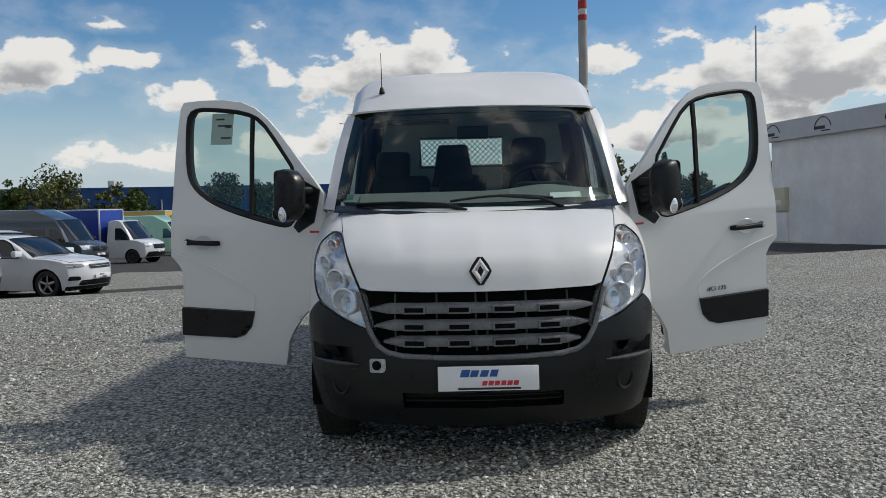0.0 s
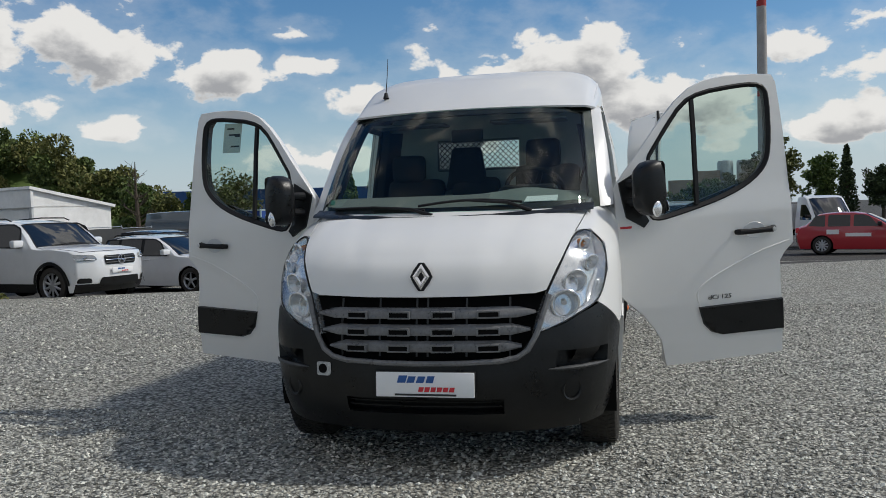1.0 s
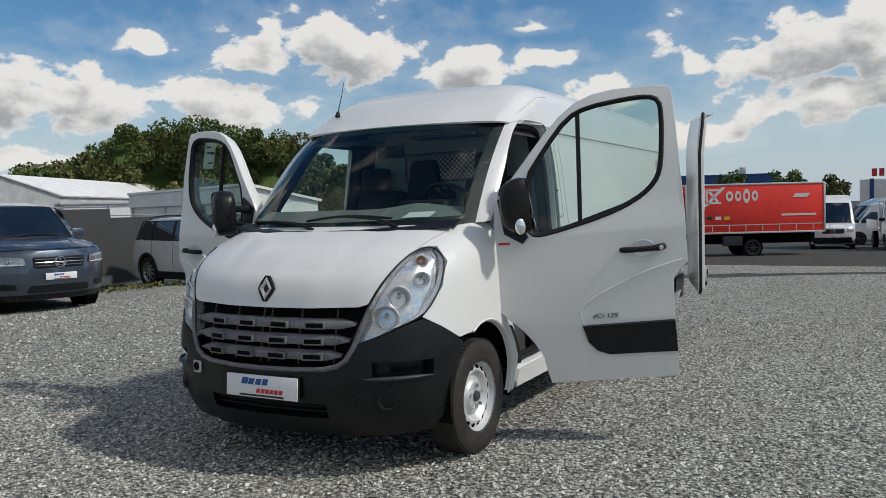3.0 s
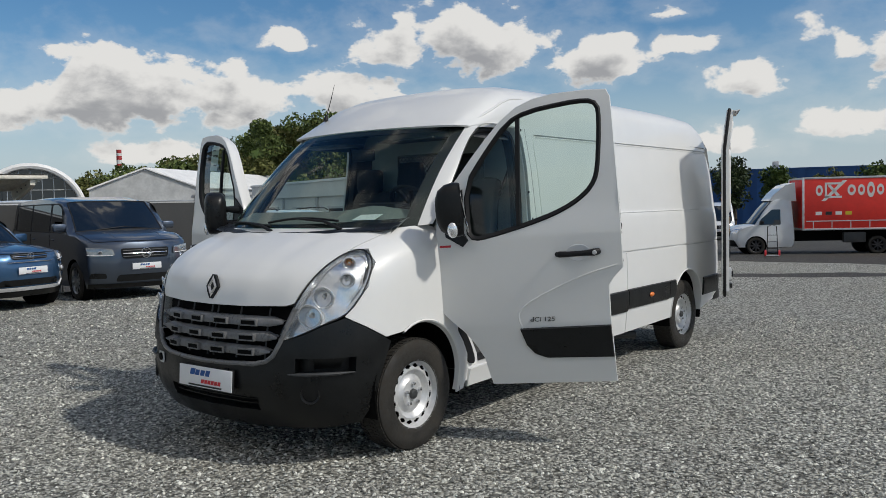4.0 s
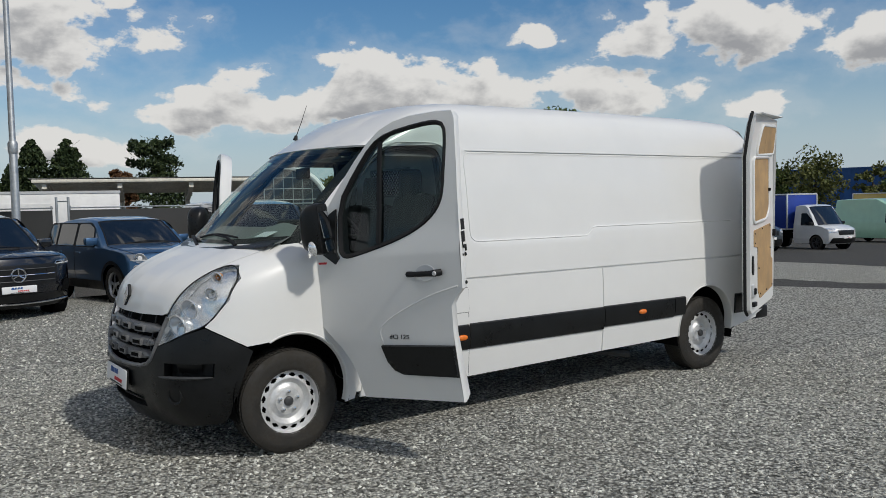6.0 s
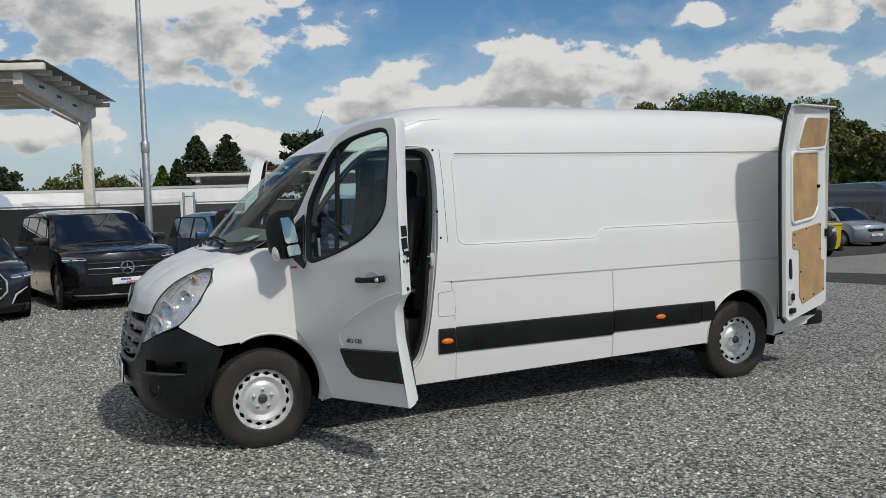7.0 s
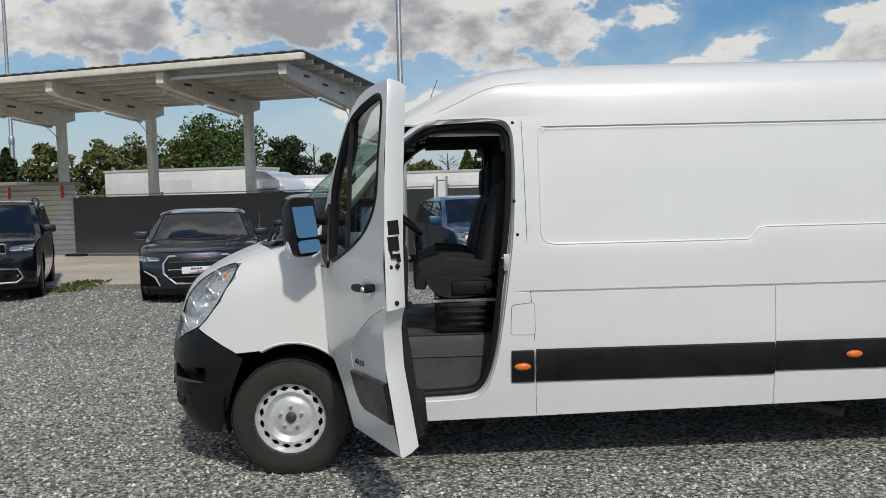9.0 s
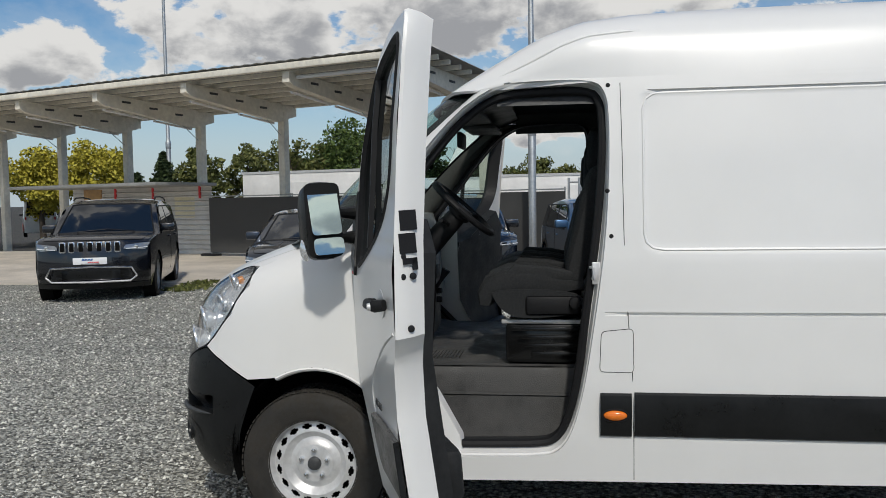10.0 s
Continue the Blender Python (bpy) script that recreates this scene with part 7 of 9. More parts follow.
both(crossover, "skid_arm", lambda: Shape().tube([crossover_body.on_front(x, z, 0.016) for x, z in ((0.58, 0.37), (0.66, 0.46), (0.60, 0.58))], [0.022, 0.020, 0.008], 6), STEEL)
part("chrome_strip", Shape().tube([crossover_body.on_front(x, 0.80, 0.016) for x in (-0.40, -0.2, 0, 0.2, 0.40)], 0.011, 6), CHROME, crossover)
car("parked_van", "dark grey passenger van with a star badge", parked(-9.8, 4.5), -10, 5.14, 1.93, 1.88, 1.07, (1.05, 1.23), (1.80, 1.77), (4.85, 1.81), (5.08, 1.22), PAINT_SLATE, 0.345, 0.90, 3.20, 0.22,
    suv_windows((1.05, 1.23), (1.80, 1.77), 0, 0, 1.18, 1.72, (2.25, 3.45, 4.95)), grille=(0.44, 0.74, 0.92), lamps=(0.52, 0.90, 0.78, 0.95), intake=(0.52, 0.34, 0.46), plate_z=0.60, spokes=10, front=0.26, badge=0.085, belt=1.16, lean=0.14, category="van")
car("parked_suv", "white compact off-road car with black arch trim", parked(-9.65, 9.65), -12, 4.63, 1.83, 1.66, 1.03, (1.35, 1.12), (1.95, 1.57), (4.15, 1.60), (4.52, 1.18), PAINT_WHITE, 0.36, 0.92, 2.83, 0.22,
    suv_windows((1.35, 1.12), (1.95, 1.57), 0, 0, 1.09, 1.55, (2.60, 3.50, 4.35)), grille=(0.40, 0.74, 0.92), lamps=(0.52, 0.86, 0.82, 0.96), intake=(0.50, 0.36, 0.50), plate_z=0.62, clad=True, spokes=10, rails=True, front=0.22, badge=0.085, belt=1.09)
car("parked_hatchback", "white family hatchback with a black grille", parked(-9.55, 14.5), -12, 4.30, 1.71, 1.46, 0.86, (1.20, 0.98), (2.0, 1.40), (3.55, 1.40), (4.15, 1.02), PAINT_WHITE, 0.32, 0.88, 2.60, 0.18,
    suv_windows((1.20, 0.98), (2.0, 1.40), 0, 0, 0.93, 1.36, (2.45, 3.25, 3.95)), grille=(0.40, 0.66, 0.76), lamps=(0.48, 0.80, 0.70, 0.80), intake=(0.60, 0.28, 0.40), plate_z=0.48, spokes=5, front=0.26, belt=0.94)
car("parked_estate", "dark blue estate car behind the white hatchback", parked(-11.3, 17.3), -12, 4.5, 1.78, 1.50, 0.88, (1.25, 1.0), (2.05, 1.43), (4.0, 1.42), (4.4, 1.02), PAINT_NAVY, 0.32, 0.88, 2.65, 0.18,
    suv_windows((1.25, 1.0), (2.05, 1.43), 0, 0, 0.95, 1.38, (2.5, 3.3, 4.2)), grille=(0.40, 0.66, 0.76), lamps=(0.48, 0.80, 0.70, 0.80), plate_z=0.48, rails=True, belt=0.95, far=True, group="cars in the yard")


def van_windows(kind):
    if kind == "bus":
        return [[(1.15, 1.20), (1.95, 1.20), (1.95, 1.80), (1.62, 1.80), (1.20, 1.40)], [(2.15, 1.22), (3.3, 1.22), (3.3, 1.80), (2.15, 1.80)], [(3.45, 1.22), (5.5, 1.22), (5.5, 1.80), (3.45, 1.80)]]
    return [[(1.10, 1.18), (1.90, 1.18), (1.90, 1.78), (1.58, 1.78), (1.15, 1.38)]]


def big_van(name, label, where, heading, paint_, L=5.9, H=2.6, kind="panel", base=3.6, W=2.0, badge=0.09, group="vans in the yard", grey=True):
    return car(name, label, where, heading, L, W, H, 1.08, (0.80, 1.25), (1.62, 2.10 if H < 2.45 else 2.2), (L - 0.25, H - 0.06), (L - 0.04, 1.3), paint_, 0.345, 0.95, base, 0.25, van_windows(kind), grille=(0.50, 0.76, 0.98), lamps=(0.58, 0.92, 0.84, 1.06),
               intake=(0.85, 0.28, 0.58), plate_z=0.62, spokes=8, rim=DARK_ALLOY, front=0.22, badge=badge, belt=1.2, lean=0.09, category="van", group=group, far=True, round_nose=0.08)


def box_truck(name, label, where, heading, paint_, box_paint, box_l=5.0, box_w=2.2, box_h=2.4, deflector=True, cab_h=2.25, marks=None, group="lorries in the yard"):
    ob, b = car(name, label, where, heading, 2.55, 2.02, cab_h, 1.05, (0.80, 1.22), (1.55, cab_h - 0.10), (2.45, cab_h - 0.05), (2.52, 1.25), paint_, 0.35, 0.98, 1.0 + box_l * 0.62, 0.30, van_windows("panel"), grille=(0.55, 0.72, 0.95), lamps=(0.60, 0.93, 0.84, 1.06),
                intake=(0.85, 0.32, 0.58), plate_z=0.60, spokes=8, rim=DARK_ALLOY, front=0.22, belt=1.2, lean=0.09, category="lorry", group=group, far=True, rear_light=False)
    y0, y1, z0, z1 = 2.70, 2.70 + box_l, 0.98, 0.98 + box_h
    load = part("load_box", Shape().box(-box_w / 2, box_w / 2, y0, y1, z0, z1, 0.025), box_paint, ob)
    part("chassis", Shape().box(-0.42, 0.42, 1.5, y1 - 0.1, 0.50, 0.90), DARK, ob)
    for sgn in (1, -1):
        part("tank", Shape().box(sgn * 0.95 - 0.12, sgn * 0.95 + 0.12, 4.2, 5.0, 0.45, 0.85, 0.03), GREY_PLASTIC, ob)
    for z in (z0, z1):
        part("box_edge", Shape().box(-box_w / 2 - 0.015, box_w / 2 + 0.015, y0 - 0.015, y1 + 0.015, z - 0.04, z + 0.035, 0.01), STEEL, load)
    for y in (y0, y1):
        both(load, "box_post", lambda y=y: Shape().box(box_w / 2 - 0.05, box_w / 2 + 0.018, y - 0.04, y + 0.04, z0, z1, 0.01), STEEL)
    if deflector:
        roof_shield = ((0.85, 1.50, cab_h - 0.08), (0.92, 1.72, cab_h + 0.20), (0.98, 2.10, min(z1 - 0.10, cab_h + 0.52)), (1.0, 2.45, min(z1 - 0.02, cab_h + 0.62)), (1.0, 2.50, cab_h - 0.1))
        d = Shape().grid([[(x * k, y, z) for x in (-0.9, -0.6, 0, 0.6, 0.9)] for k, y, z in roof_shield])
        for sgn in (1, -1):
            d.face([(sgn * 0.9 * k, y, z) for k, y, z in roof_shield])
        part("wind_deflector", d, paint_, ob)
    return ob, load, (y0, y1, z0, z1, box_w)

# ---- vehicles in the lower yard ----
big_van("grey_minibus", "steel-grey high-roof minibus with dark windows", parked(-17.3, 32.0), -14, PAINT_STEEL, 6.9, 2.70, "bus", 4.3)
car("silver_people_carrier", "silver-blue people carrier on the asphalt", parked(-17.6, 28.7), -12, 4.5, 1.80, 1.62, 0.92, (1.05, 1.05), (1.95, 1.55), (4.1, 1.52), (4.42, 1.05), PAINT_SILVER, 0.32, 0.90, 2.70, 0.18,
    suv_windows((1.05, 1.05), (1.95, 1.55), 0, 0, 1.0, 1.5, (2.4, 3.3, 4.2)), grille=(0.40, 0.62, 0.74), lamps=(0.50, 0.82, 0.70, 0.86), plate_z=0.48, belt=1.0, far=True, group="cars in the yard")
car("dark_suv", "dark blue off-road car at the edge of the gravel", parked(-13.6, 21.0), -14, 4.6, 1.86, 1.68, 1.03, (1.35, 1.12), (1.95, 1.57), (4.15, 1.60), (4.52, 1.18), PAINT_NAVY, 0.36, 0.92, 2.8, 0.22,
    suv_windows((1.35, 1.12), (1.95, 1.57), 0, 0, 1.09, 1.55, (2.60, 3.50, 4.35)), grille=(0.40, 0.74, 0.92), lamps=(0.52, 0.86, 0.82, 0.96), plate_z=0.6, belt=1.09, far=True, group="cars in the yard")
BLUE_TARP = material("blue_tarpaulin", (0.012, 0.045, 0.30), 0.5, grain=0.12, size=5, stain=0.1, stain_size=1.2, bump=0.2, bump_size=6)
RED_TARP = material("red_tarpaulin", (0.88, 0.045, 0.030), 0.5, grain=0.06, size=5, stain=0.08, stain_size=0.8, bump=0.25, bump_size=4)
GREY_BOX = material("grey_box", (0.55, 0.56, 0.57), 0.5, grain=0.05, stain=0.08)
box_truck("curtain_lorry", "white lorry with a blue tarpaulin body", parked(-16.3, 36.5), -10, PAINT_WHITE, BLUE_TARP, 4.2, 2.1, 1.75, deflector=False, cab_h=2.2)
big_van("mint_van", "pale green panel van", parked(-18.2, 48.4), -12, PAINT_MINT, 5.9, 2.65, "panel", 3.6)
box_truck("yellow_lorry", "yellow box lorry with a roof deflector", parked(-20.4, 57.3), -12, PAINT_YELLOW, paint("box_yellow", (0.55, 0.36, 0.02)), 4.5, 2.2, 2.2)
box_truck("red_box_lorry", "white lorry with a red box body", parked(-20.2, 64.0), -8, PAINT_WHITE, RED_TARP, 4.5, 2.2, 2.3)
big_van("white_van", "white panel van facing the yard", parked(-14.9, 49.6), -68, PAINT_WHITE, 5.4, 2.45)
curtain_lorry, load, (y0, y1, z0, z1, bw) = box_truck("red_curtain_lorry", "white lorry with a printed red curtain-sided body", parked(-6.6, 30.2), 208, PAINT_WHITE, RED_TARP, 5.6, 2.3, 1.98, cab_h=2.20)
# print on the curtain as plain shapes, on both sides alike
FRESH = material("red_print_side", (0.55, 0.03, 0.03), 0.5, grain=0.1, size=3, stain=0.15)
WHITE_BODY = material("white_box_body", (0.76, 0.76, 0.75), 0.5, grain=0.05, stain=0.1)
PRINT = material("white_print", (0.80, 0.78, 0.76), 0.55, grain=0.03)
for sgn in (1, -1):
    x = sgn * (bw / 2 + 0.004)

    def sheet_bar(name, ya, yb, za, zb, mat_, slant=0.0):
        s = Shape()
        s.face([(x, ya, za), (x, yb, za), (x, yb + slant, zb), (x, ya + slant, zb)])
        part(name, s.thick(0.003), mat_, load, smooth=0)

    for i, (dy, w, h) in enumerate(((0.45, 0.26, 0.42), (1.60, 0.30, 0.42), (1.97, 0.26, 0.42), (2.30, 0.28, 0.60), (2.65, 0.26, 0.42))):
        yc = y0 + dy
        ring = Shape()
        o = [(yc + w / 2 + w / 2 * math.cos(t), z0 + 1.50 + h / 2 * math.sin(t)) for t in [k * math.tau / 16 for k in range(16)]]
        n = [(yc + w / 2 + w / 4 * math.cos(t), z0 + 1.50 + h / 4.5 * math.sin(t)) for t in [k * math.tau / 16 for k in range(16)]]
        ring.grid([[(x, a, b2) for a, b2 in o], [(x, a, b2) for a, b2 in n]], close=True)
        part("print_shape", ring.thick(0.003), PRINT, load, smooth=0)
    sq = Shape()
    yo, zo = y0 + 0.78, z0 + 1.20
    for a in ([(0, 0), (0.62, 0), (0.62, 0.08), (0, 0.08)], [(0, 0.52), (0.70, 0.52), (0.62, 0.60), (0, 0.60)], [(0, 0), (0.08, 0), (0.08, 0.6), (0, 0.6)], [(-0.12, -0.10), (0.04, -0.10), (0.82, 0.68), (0.66, 0.68)], [(0.10, 0.48), (0.22, 0.50), (0.55, 0.10), (0.43, 0.08)]):
        sq.face([(x, yo + p, zo + q) for p, q in a])
    part("print_square", sq, PRINT, load, smooth=0)
    for i in range(4):
        sheet_bar("small_bar", y0 + 0.45 + 0.36 * i, y0 + 0.68 + 0.36 * i, z0 + 0.55, z0 + 0.68, (PRINT, INK_BLACK, PRINT, PAINT_YELLOW)[i])
    sheet_bar("address_bar", y1 - 1.75, y1 - 0.35, z0 + 0.66, z0 + 0.74, PRINT)
    sheet_bar("picture_shape", y1 - 1.3, y1 - 0.7, z0 + 1.40, z0 + 1.56, PRINT, 0.12)
    for k in range(9):
        sheet_bar("strap", y0 + 0.35 + 0.68 * k, y0 + 0.38 + 0.68 * k, z0 + 0.04, z0 + 0.30, GREY_BOX)
    sheet_bar("curtain_rail", y0 + 0.1, y1 - 0.1, z0 + 0.30, z0 + 0.335, GREY_BOX)


def flatbed(name, label, where, heading, paint_, bed=3.2):
    """A light lorry: a short cab with a deep black bumper and grille, and a low dropside bed."""
    ob, b = car(name, label, where, heading, 2.35, 2.0, 2.24, 1.12, (0.72, 1.30), (1.42, 2.12), (2.25, 2.19), (2.33, 1.30), paint_, 0.345, 0.92, 3.35, 0.28, [[(1.02, 1.22), (1.80, 1.22), (1.80, 1.86), (1.46, 1.86), (1.06, 1.42)]], grille=(0.55, 0.78, 1.06), lamps=(0.60, 0.94, 0.92, 1.07),
                intake=(0.93, 0.30, 0.74), plate_z=0.60, spokes=8, rim=DARK_ALLOY, front=0.22, belt=1.24, lean=0.09, category="lorry", group="lorries in the yard", far=True, rear_light=False)
    for z in (0.84, 0.92, 1.00):
        part("grille_bar", Shape().tube([b.on_front(0.5 * (i / 4 - 1), z, 0.016) for i in range(9)], 0.012, 5), CHROME, ob)
    c = b.on_front(0, 1.02, 0.03)
    part("badge", Shape().slab([(0, -0.075), (0.05, 0), (0, 0.075), (-0.05, 0)], 0, 0.012).turn(Matrix.Translation(c) @ pose(0, 0, 0, 90, 0, 0)), CHROME, ob, "chrome diamond badge")
    part("chassis", Shape().box(-0.40, 0.40, 1.6, 2.6 + bed, 0.52, 0.74), DARK, ob)
    part("bed_floor", Shape().box(-1.02, 1.02, 2.5, 2.5 + bed, 0.80, 0.90, 0.01), GREY_BOX, ob)
    for sgn in (1, -1):
        part("bed_side", Shape().box(sgn * 1.02 - 0.02, sgn * 1.02 + 0.02, 2.5, 2.5 + bed, 0.90, 1.30, 0.008), STEEL, ob)
        part("head_post", Shape().tube([(sgn * 0.92, 2.52, 0.9), (sgn * 0.92, 2.52, 2.15)], 0.03, 6), STEEL, ob)
    part("head_board", Shape().box(-0.95, 0.95, 2.50, 2.54, 0.9, 1.9, 0.008), STEEL, ob)
    return ob


flatbed("silver_pickup", "silver flatbed lorry with a black bumper and chrome grille", parked(3.45, 37.0), -80, PAINT_SILVER)
flatbed("silver_pickup", "silver flatbed lorry with a black bumper and chrome grille", parked(6.5, 36.8), -84, PAINT_SILVER)
flatbed("white_cab_lorry", "white flatbed lorry parked among others", parked(9.3, 32.4), -66, PAINT_WHITE)
banner, bload, (by0, by1, bz0, bz1, bbw) = box_truck("printed_lorry", "white lorry with a red printed box body", parked(1.0, 46.5), 184, PAINT_WHITE, WHITE_BODY, 7.0, 2.3, 1.55, deflector=False)
for sgn in (1, -1):
    x = sgn * (bbw / 2 + 0.02)
    part("red_panel", Shape().box(min(x, x * 0.99), max(x, x * 0.99), by0 + 1.8, by1 - 0.9, bz0 + 0.12, bz1 - 0.10), FRESH, bload, smooth=0)
    for k, (ya, yb, za) in enumerate(((2.3, 2.9, 0.95), (3.1, 4.4, 0.95), (2.5, 3.0, 0.50), (3.2, 4.5, 0.50))):
        part("print_bar", Shape().box(min(x, x * 1.008), max(x, x * 1.008), by0 + ya, by0 + yb, bz0 + za, bz0 + za + 0.16), PRINT, bload, smooth=0)
big_van("white_minibus", "white minibus with a star badge", parked(0.2, 39.6), -84, PAINT_WHITE, 5.9, 2.6, "panel", 3.6)
big_van("silver_minibus", "pale silver minibus with dark side windows", parked(0.4, 52.5), 215, PAINT_SILVER, 6.2, 2.65, "bus", 3.9)
car("red_saloon", "red saloon with white door lettering bars", parked(10.3, 26.2), -20, 4.4, 1.71, 1.47, 0.88, (1.25, 0.99), (2.05, 1.41), (3.6, 1.41), (4.1, 1.02), PAINT_RED, 0.31, 0.86, 2.60, 0.18,
    suv_windows((1.25, 0.99), (2.05, 1.41), 0, 0, 0.94, 1.37, (2.5, 3.3, 3.95)), grille=(0.40, 0.66, 0.76), lamps=(0.48, 0.80, 0.70, 0.80), plate_z=0.48, belt=0.94, far=True, group="cars in the yard")
red_car = bpy.data.objects["red_saloon"]
for sgn in (1, -1):
    part("door_bar", Shape().box(sgn * 0.845, sgn * 0.862, 1.9, 2.7, 0.62, 0.74), PRINT, red_car, smooth=0)
    part("door_bar", Shape().box(sgn * 0.845, sgn * 0.862, 2.9, 3.3, 0.70, 0.86), PRINT, red_car, smooth=0)


def trolley(where, turn):
    """A two-wheeled hand truck with a lamp head on top."""
    ob = thing("hand_trolley", "small black hand trolley with red wheels", "trolley", Matrix.Translation(where) @ pose(0, 0, 0, 0, 0, turn))
    for sgn in (1, -1):
        part("rail", Shape().tube([(sgn * 0.18, 0, 0.08), (sgn * 0.17, 0.05, 0.7), (sgn * 0.15, 0.14, 1.12), (sgn * 0.05, 0.18, 1.15)], 0.016, 6), SEAL, ob)
        part("wheel", Shape().lathe([(0.0, -0.03), (0.10, -0.035), (0.13, 0.0), (0.10, 0.035), (0.0, 0.03)], 16, "x").turn(Matrix.Translation((sgn * 0.24, 0.05, 0.13))), INK_RED, ob, "red wheel")
    for z in (0.3, 0.55, 0.8):
        part("cross_bar", Shape().tube([(-0.17, 0.04, z), (0.17, 0.04, z)], 0.012, 6), SEAL, ob)
    part("toe_plate", Shape().box(-0.22, 0.22, -0.25, 0.02, 0.05, 0.07, 0.005), STEEL, ob)


trolley(parked(3.75, 22.4), 10)
trolley(parked(-5.0, 27.6), 20)
bins = thing("wheeled_bin", "yellow wheeled refuse bin with a lid", "bin", Matrix.Translation(parked(-15.6, 24.6)) @ pose(0, 0, 0, 0, 0, -20))
part("bin_body", Shape().grid([[(x * k, y * k, z) for x, y in ((-0.28, -0.3), (0.28, -0.3), (0.28, 0.3), (-0.28, 0.3))] for k, z in ((0.82, 0.08), (1.0, 0.95))], close=True), PAINT_YELLOW, bins)
part("bin_lid", Shape().box(-0.31, 0.31, -0.34, 0.32, 0.95, 1.03, 0.03), PAINT_YELLOW, bins)
part("bin_wheel", Shape().lathe([(0, -0.3), (0.09, -0.3), (0.09, 0.3), (0, 0.3)], 14, "x").turn(Matrix.Translation((0, 0.26, 0.09))), SEAL, bins)

# ---- fence of dark screen panels ----
SCREEN = material("dark_screen_cloth", (0.055, 0.055, 0.054), 0.75, grain=0.12, size=14, stain=0.18, stain_size=0.9, bump=0.3, bump_size=7)
GALV = material("galvanised_steel", (0.42, 0.44, 0.45), 0.45, 0.7, grain=0.12, size=12, stain=0.15, stain_size=1.5)


def fence_run(points, height):
    for (xa, ya), (xb, yb) in zip(points, points[1:]):
        length = math.hypot(xb - xa, yb - ya)
        n = max(1, round(length / 3.3))
        for k in range(n):
            p, q = Vector((xa + (xb - xa) * k / n, ya + (yb - ya) * k / n)), Vector((xa + (xb - xa) * (k + 1) / n, ya + (yb - ya) * (k + 1) / n))
            w = (q - p).length
            g = min(gravel_height(*p), 0.0) if p.x > -11.5 else (0.0 if beyond(p.x, p.y) < 0 else max(yard_height(*p), -0.9) if beyond(p.x, p.y) > 5 else (YARD - 0.05) * smooth_step(0, 5, beyond(p.x, p.y)))
            ob = thing("fence_panel", "site fence panel covered with dark grey screen cloth", "fence", Matrix.Translation((p.x, p.y, g)) @ pose(0, 0, 0, 0, 0, math.degrees(math.atan2(q.y - p.y, q.x - p.x))), "fence panels")
            cloth = Shape().grid([[(w * i / 10, 0.02 * math.sin(i * 2.1 + k) * math.sin(z * 2), z) for i in range(11)] for z in (0.12, 0.6, 1.1, height - 0.05)])
            part("screen_cloth", cloth, SCREEN, ob)
            for x in (0.03, w - 0.03):
                part("post", Shape().tube([(x, 0.03, -0.45), (x, 0.03, height + 0.05)], 0.021, 8), GALV, ob)
            for z in (0.10, height):
                part("rail", Shape().tube([(0, 0.03, z), (w, 0.03, z)], 0.016, 6), GALV, ob)
            part("foot", Shape().box(-0.30, 0.30, -0.12, 0.16, -0.42 if g < -0.2 else -0.02, 0.08, 0.02), SEAL, ob)


fence_run([(-19.0, -9.3), (-15.9, -0.6), (-14.78, 1.28)], 1.80)
fence_run([(-14.6, 1.6), (-13.9, 9.4), (-17.2, 24.0)], 1.80)
gate = thing("metal_gate", "narrow galvanised gate post pair beside the fence", "gate", Matrix.Translation((-14.72, 1.36, 0.0)) @ pose(0, 0, 0, 0, 0, 66))
for x in (0.0, 0.26):
    part("gate_post", Shape().tube([(x, 0, 0), (x, 0, 2.05)], 0.030, 8), GALV, gate)
for z in (0.35, 0.9, 1.45, 1.95):
    part("gate_rail", Shape().tube([(0, 0, z), (0.26, 0, z)], 0.016, 6), GALV, gate)

# ---- lamp posts ----
def lamp_post(x, y, z, h, r, label):
    ob = thing("lamp_post", label, "lamp post", Matrix.Translation((x, y, z)))
    part("pole", Shape().tube([(0, 0, -0.3), (0, 0, h * 0.33), (0, 0, h * 0.335), (0, 0, h)], [r, r * 0.95, r * 0.75, r * 0.55], 14), GALV, ob)
    part("collar", Shape().lathe([(r * 1.02, h * 0.32), (r * 1.12, h * 0.325), (r * 1.12, h * 0.345), (r * 0.8, h * 0.35)], 14, "z"), GALV, ob)
    part("base", Shape().lathe([(r * 1.6, 0), (r * 1.6, 0.04), (r * 1.1, 0.10)], 14, "z"), GALV, ob)
    return ob


lamp_post(-14.75, 0.52, 0.0, 9.5, 0.095, "tall tapered galvanised lamp post")
lamp_post(-40.0, -20.9, -0.4, 16.0, 0.14, "tall tapered galvanised lamp post far off")
lamp_post(17.5, 44.5, -0.7, 12.4, 0.09, "dark lamp post beyond the yard")

# ---- carport with cantilever beams ----
STEEL_WHITE = material("cream_steel", (0.76, 0.72, 0.62), 0.5, grain=0.08, size=8, stain=0.15, stain_size=1.0)
SHEETING = material("roof_sheeting", (0.30, 0.30, 0.29), 0.5, 0.3, grain=0.1, size=6, stain=0.2, stain_size=0.6)


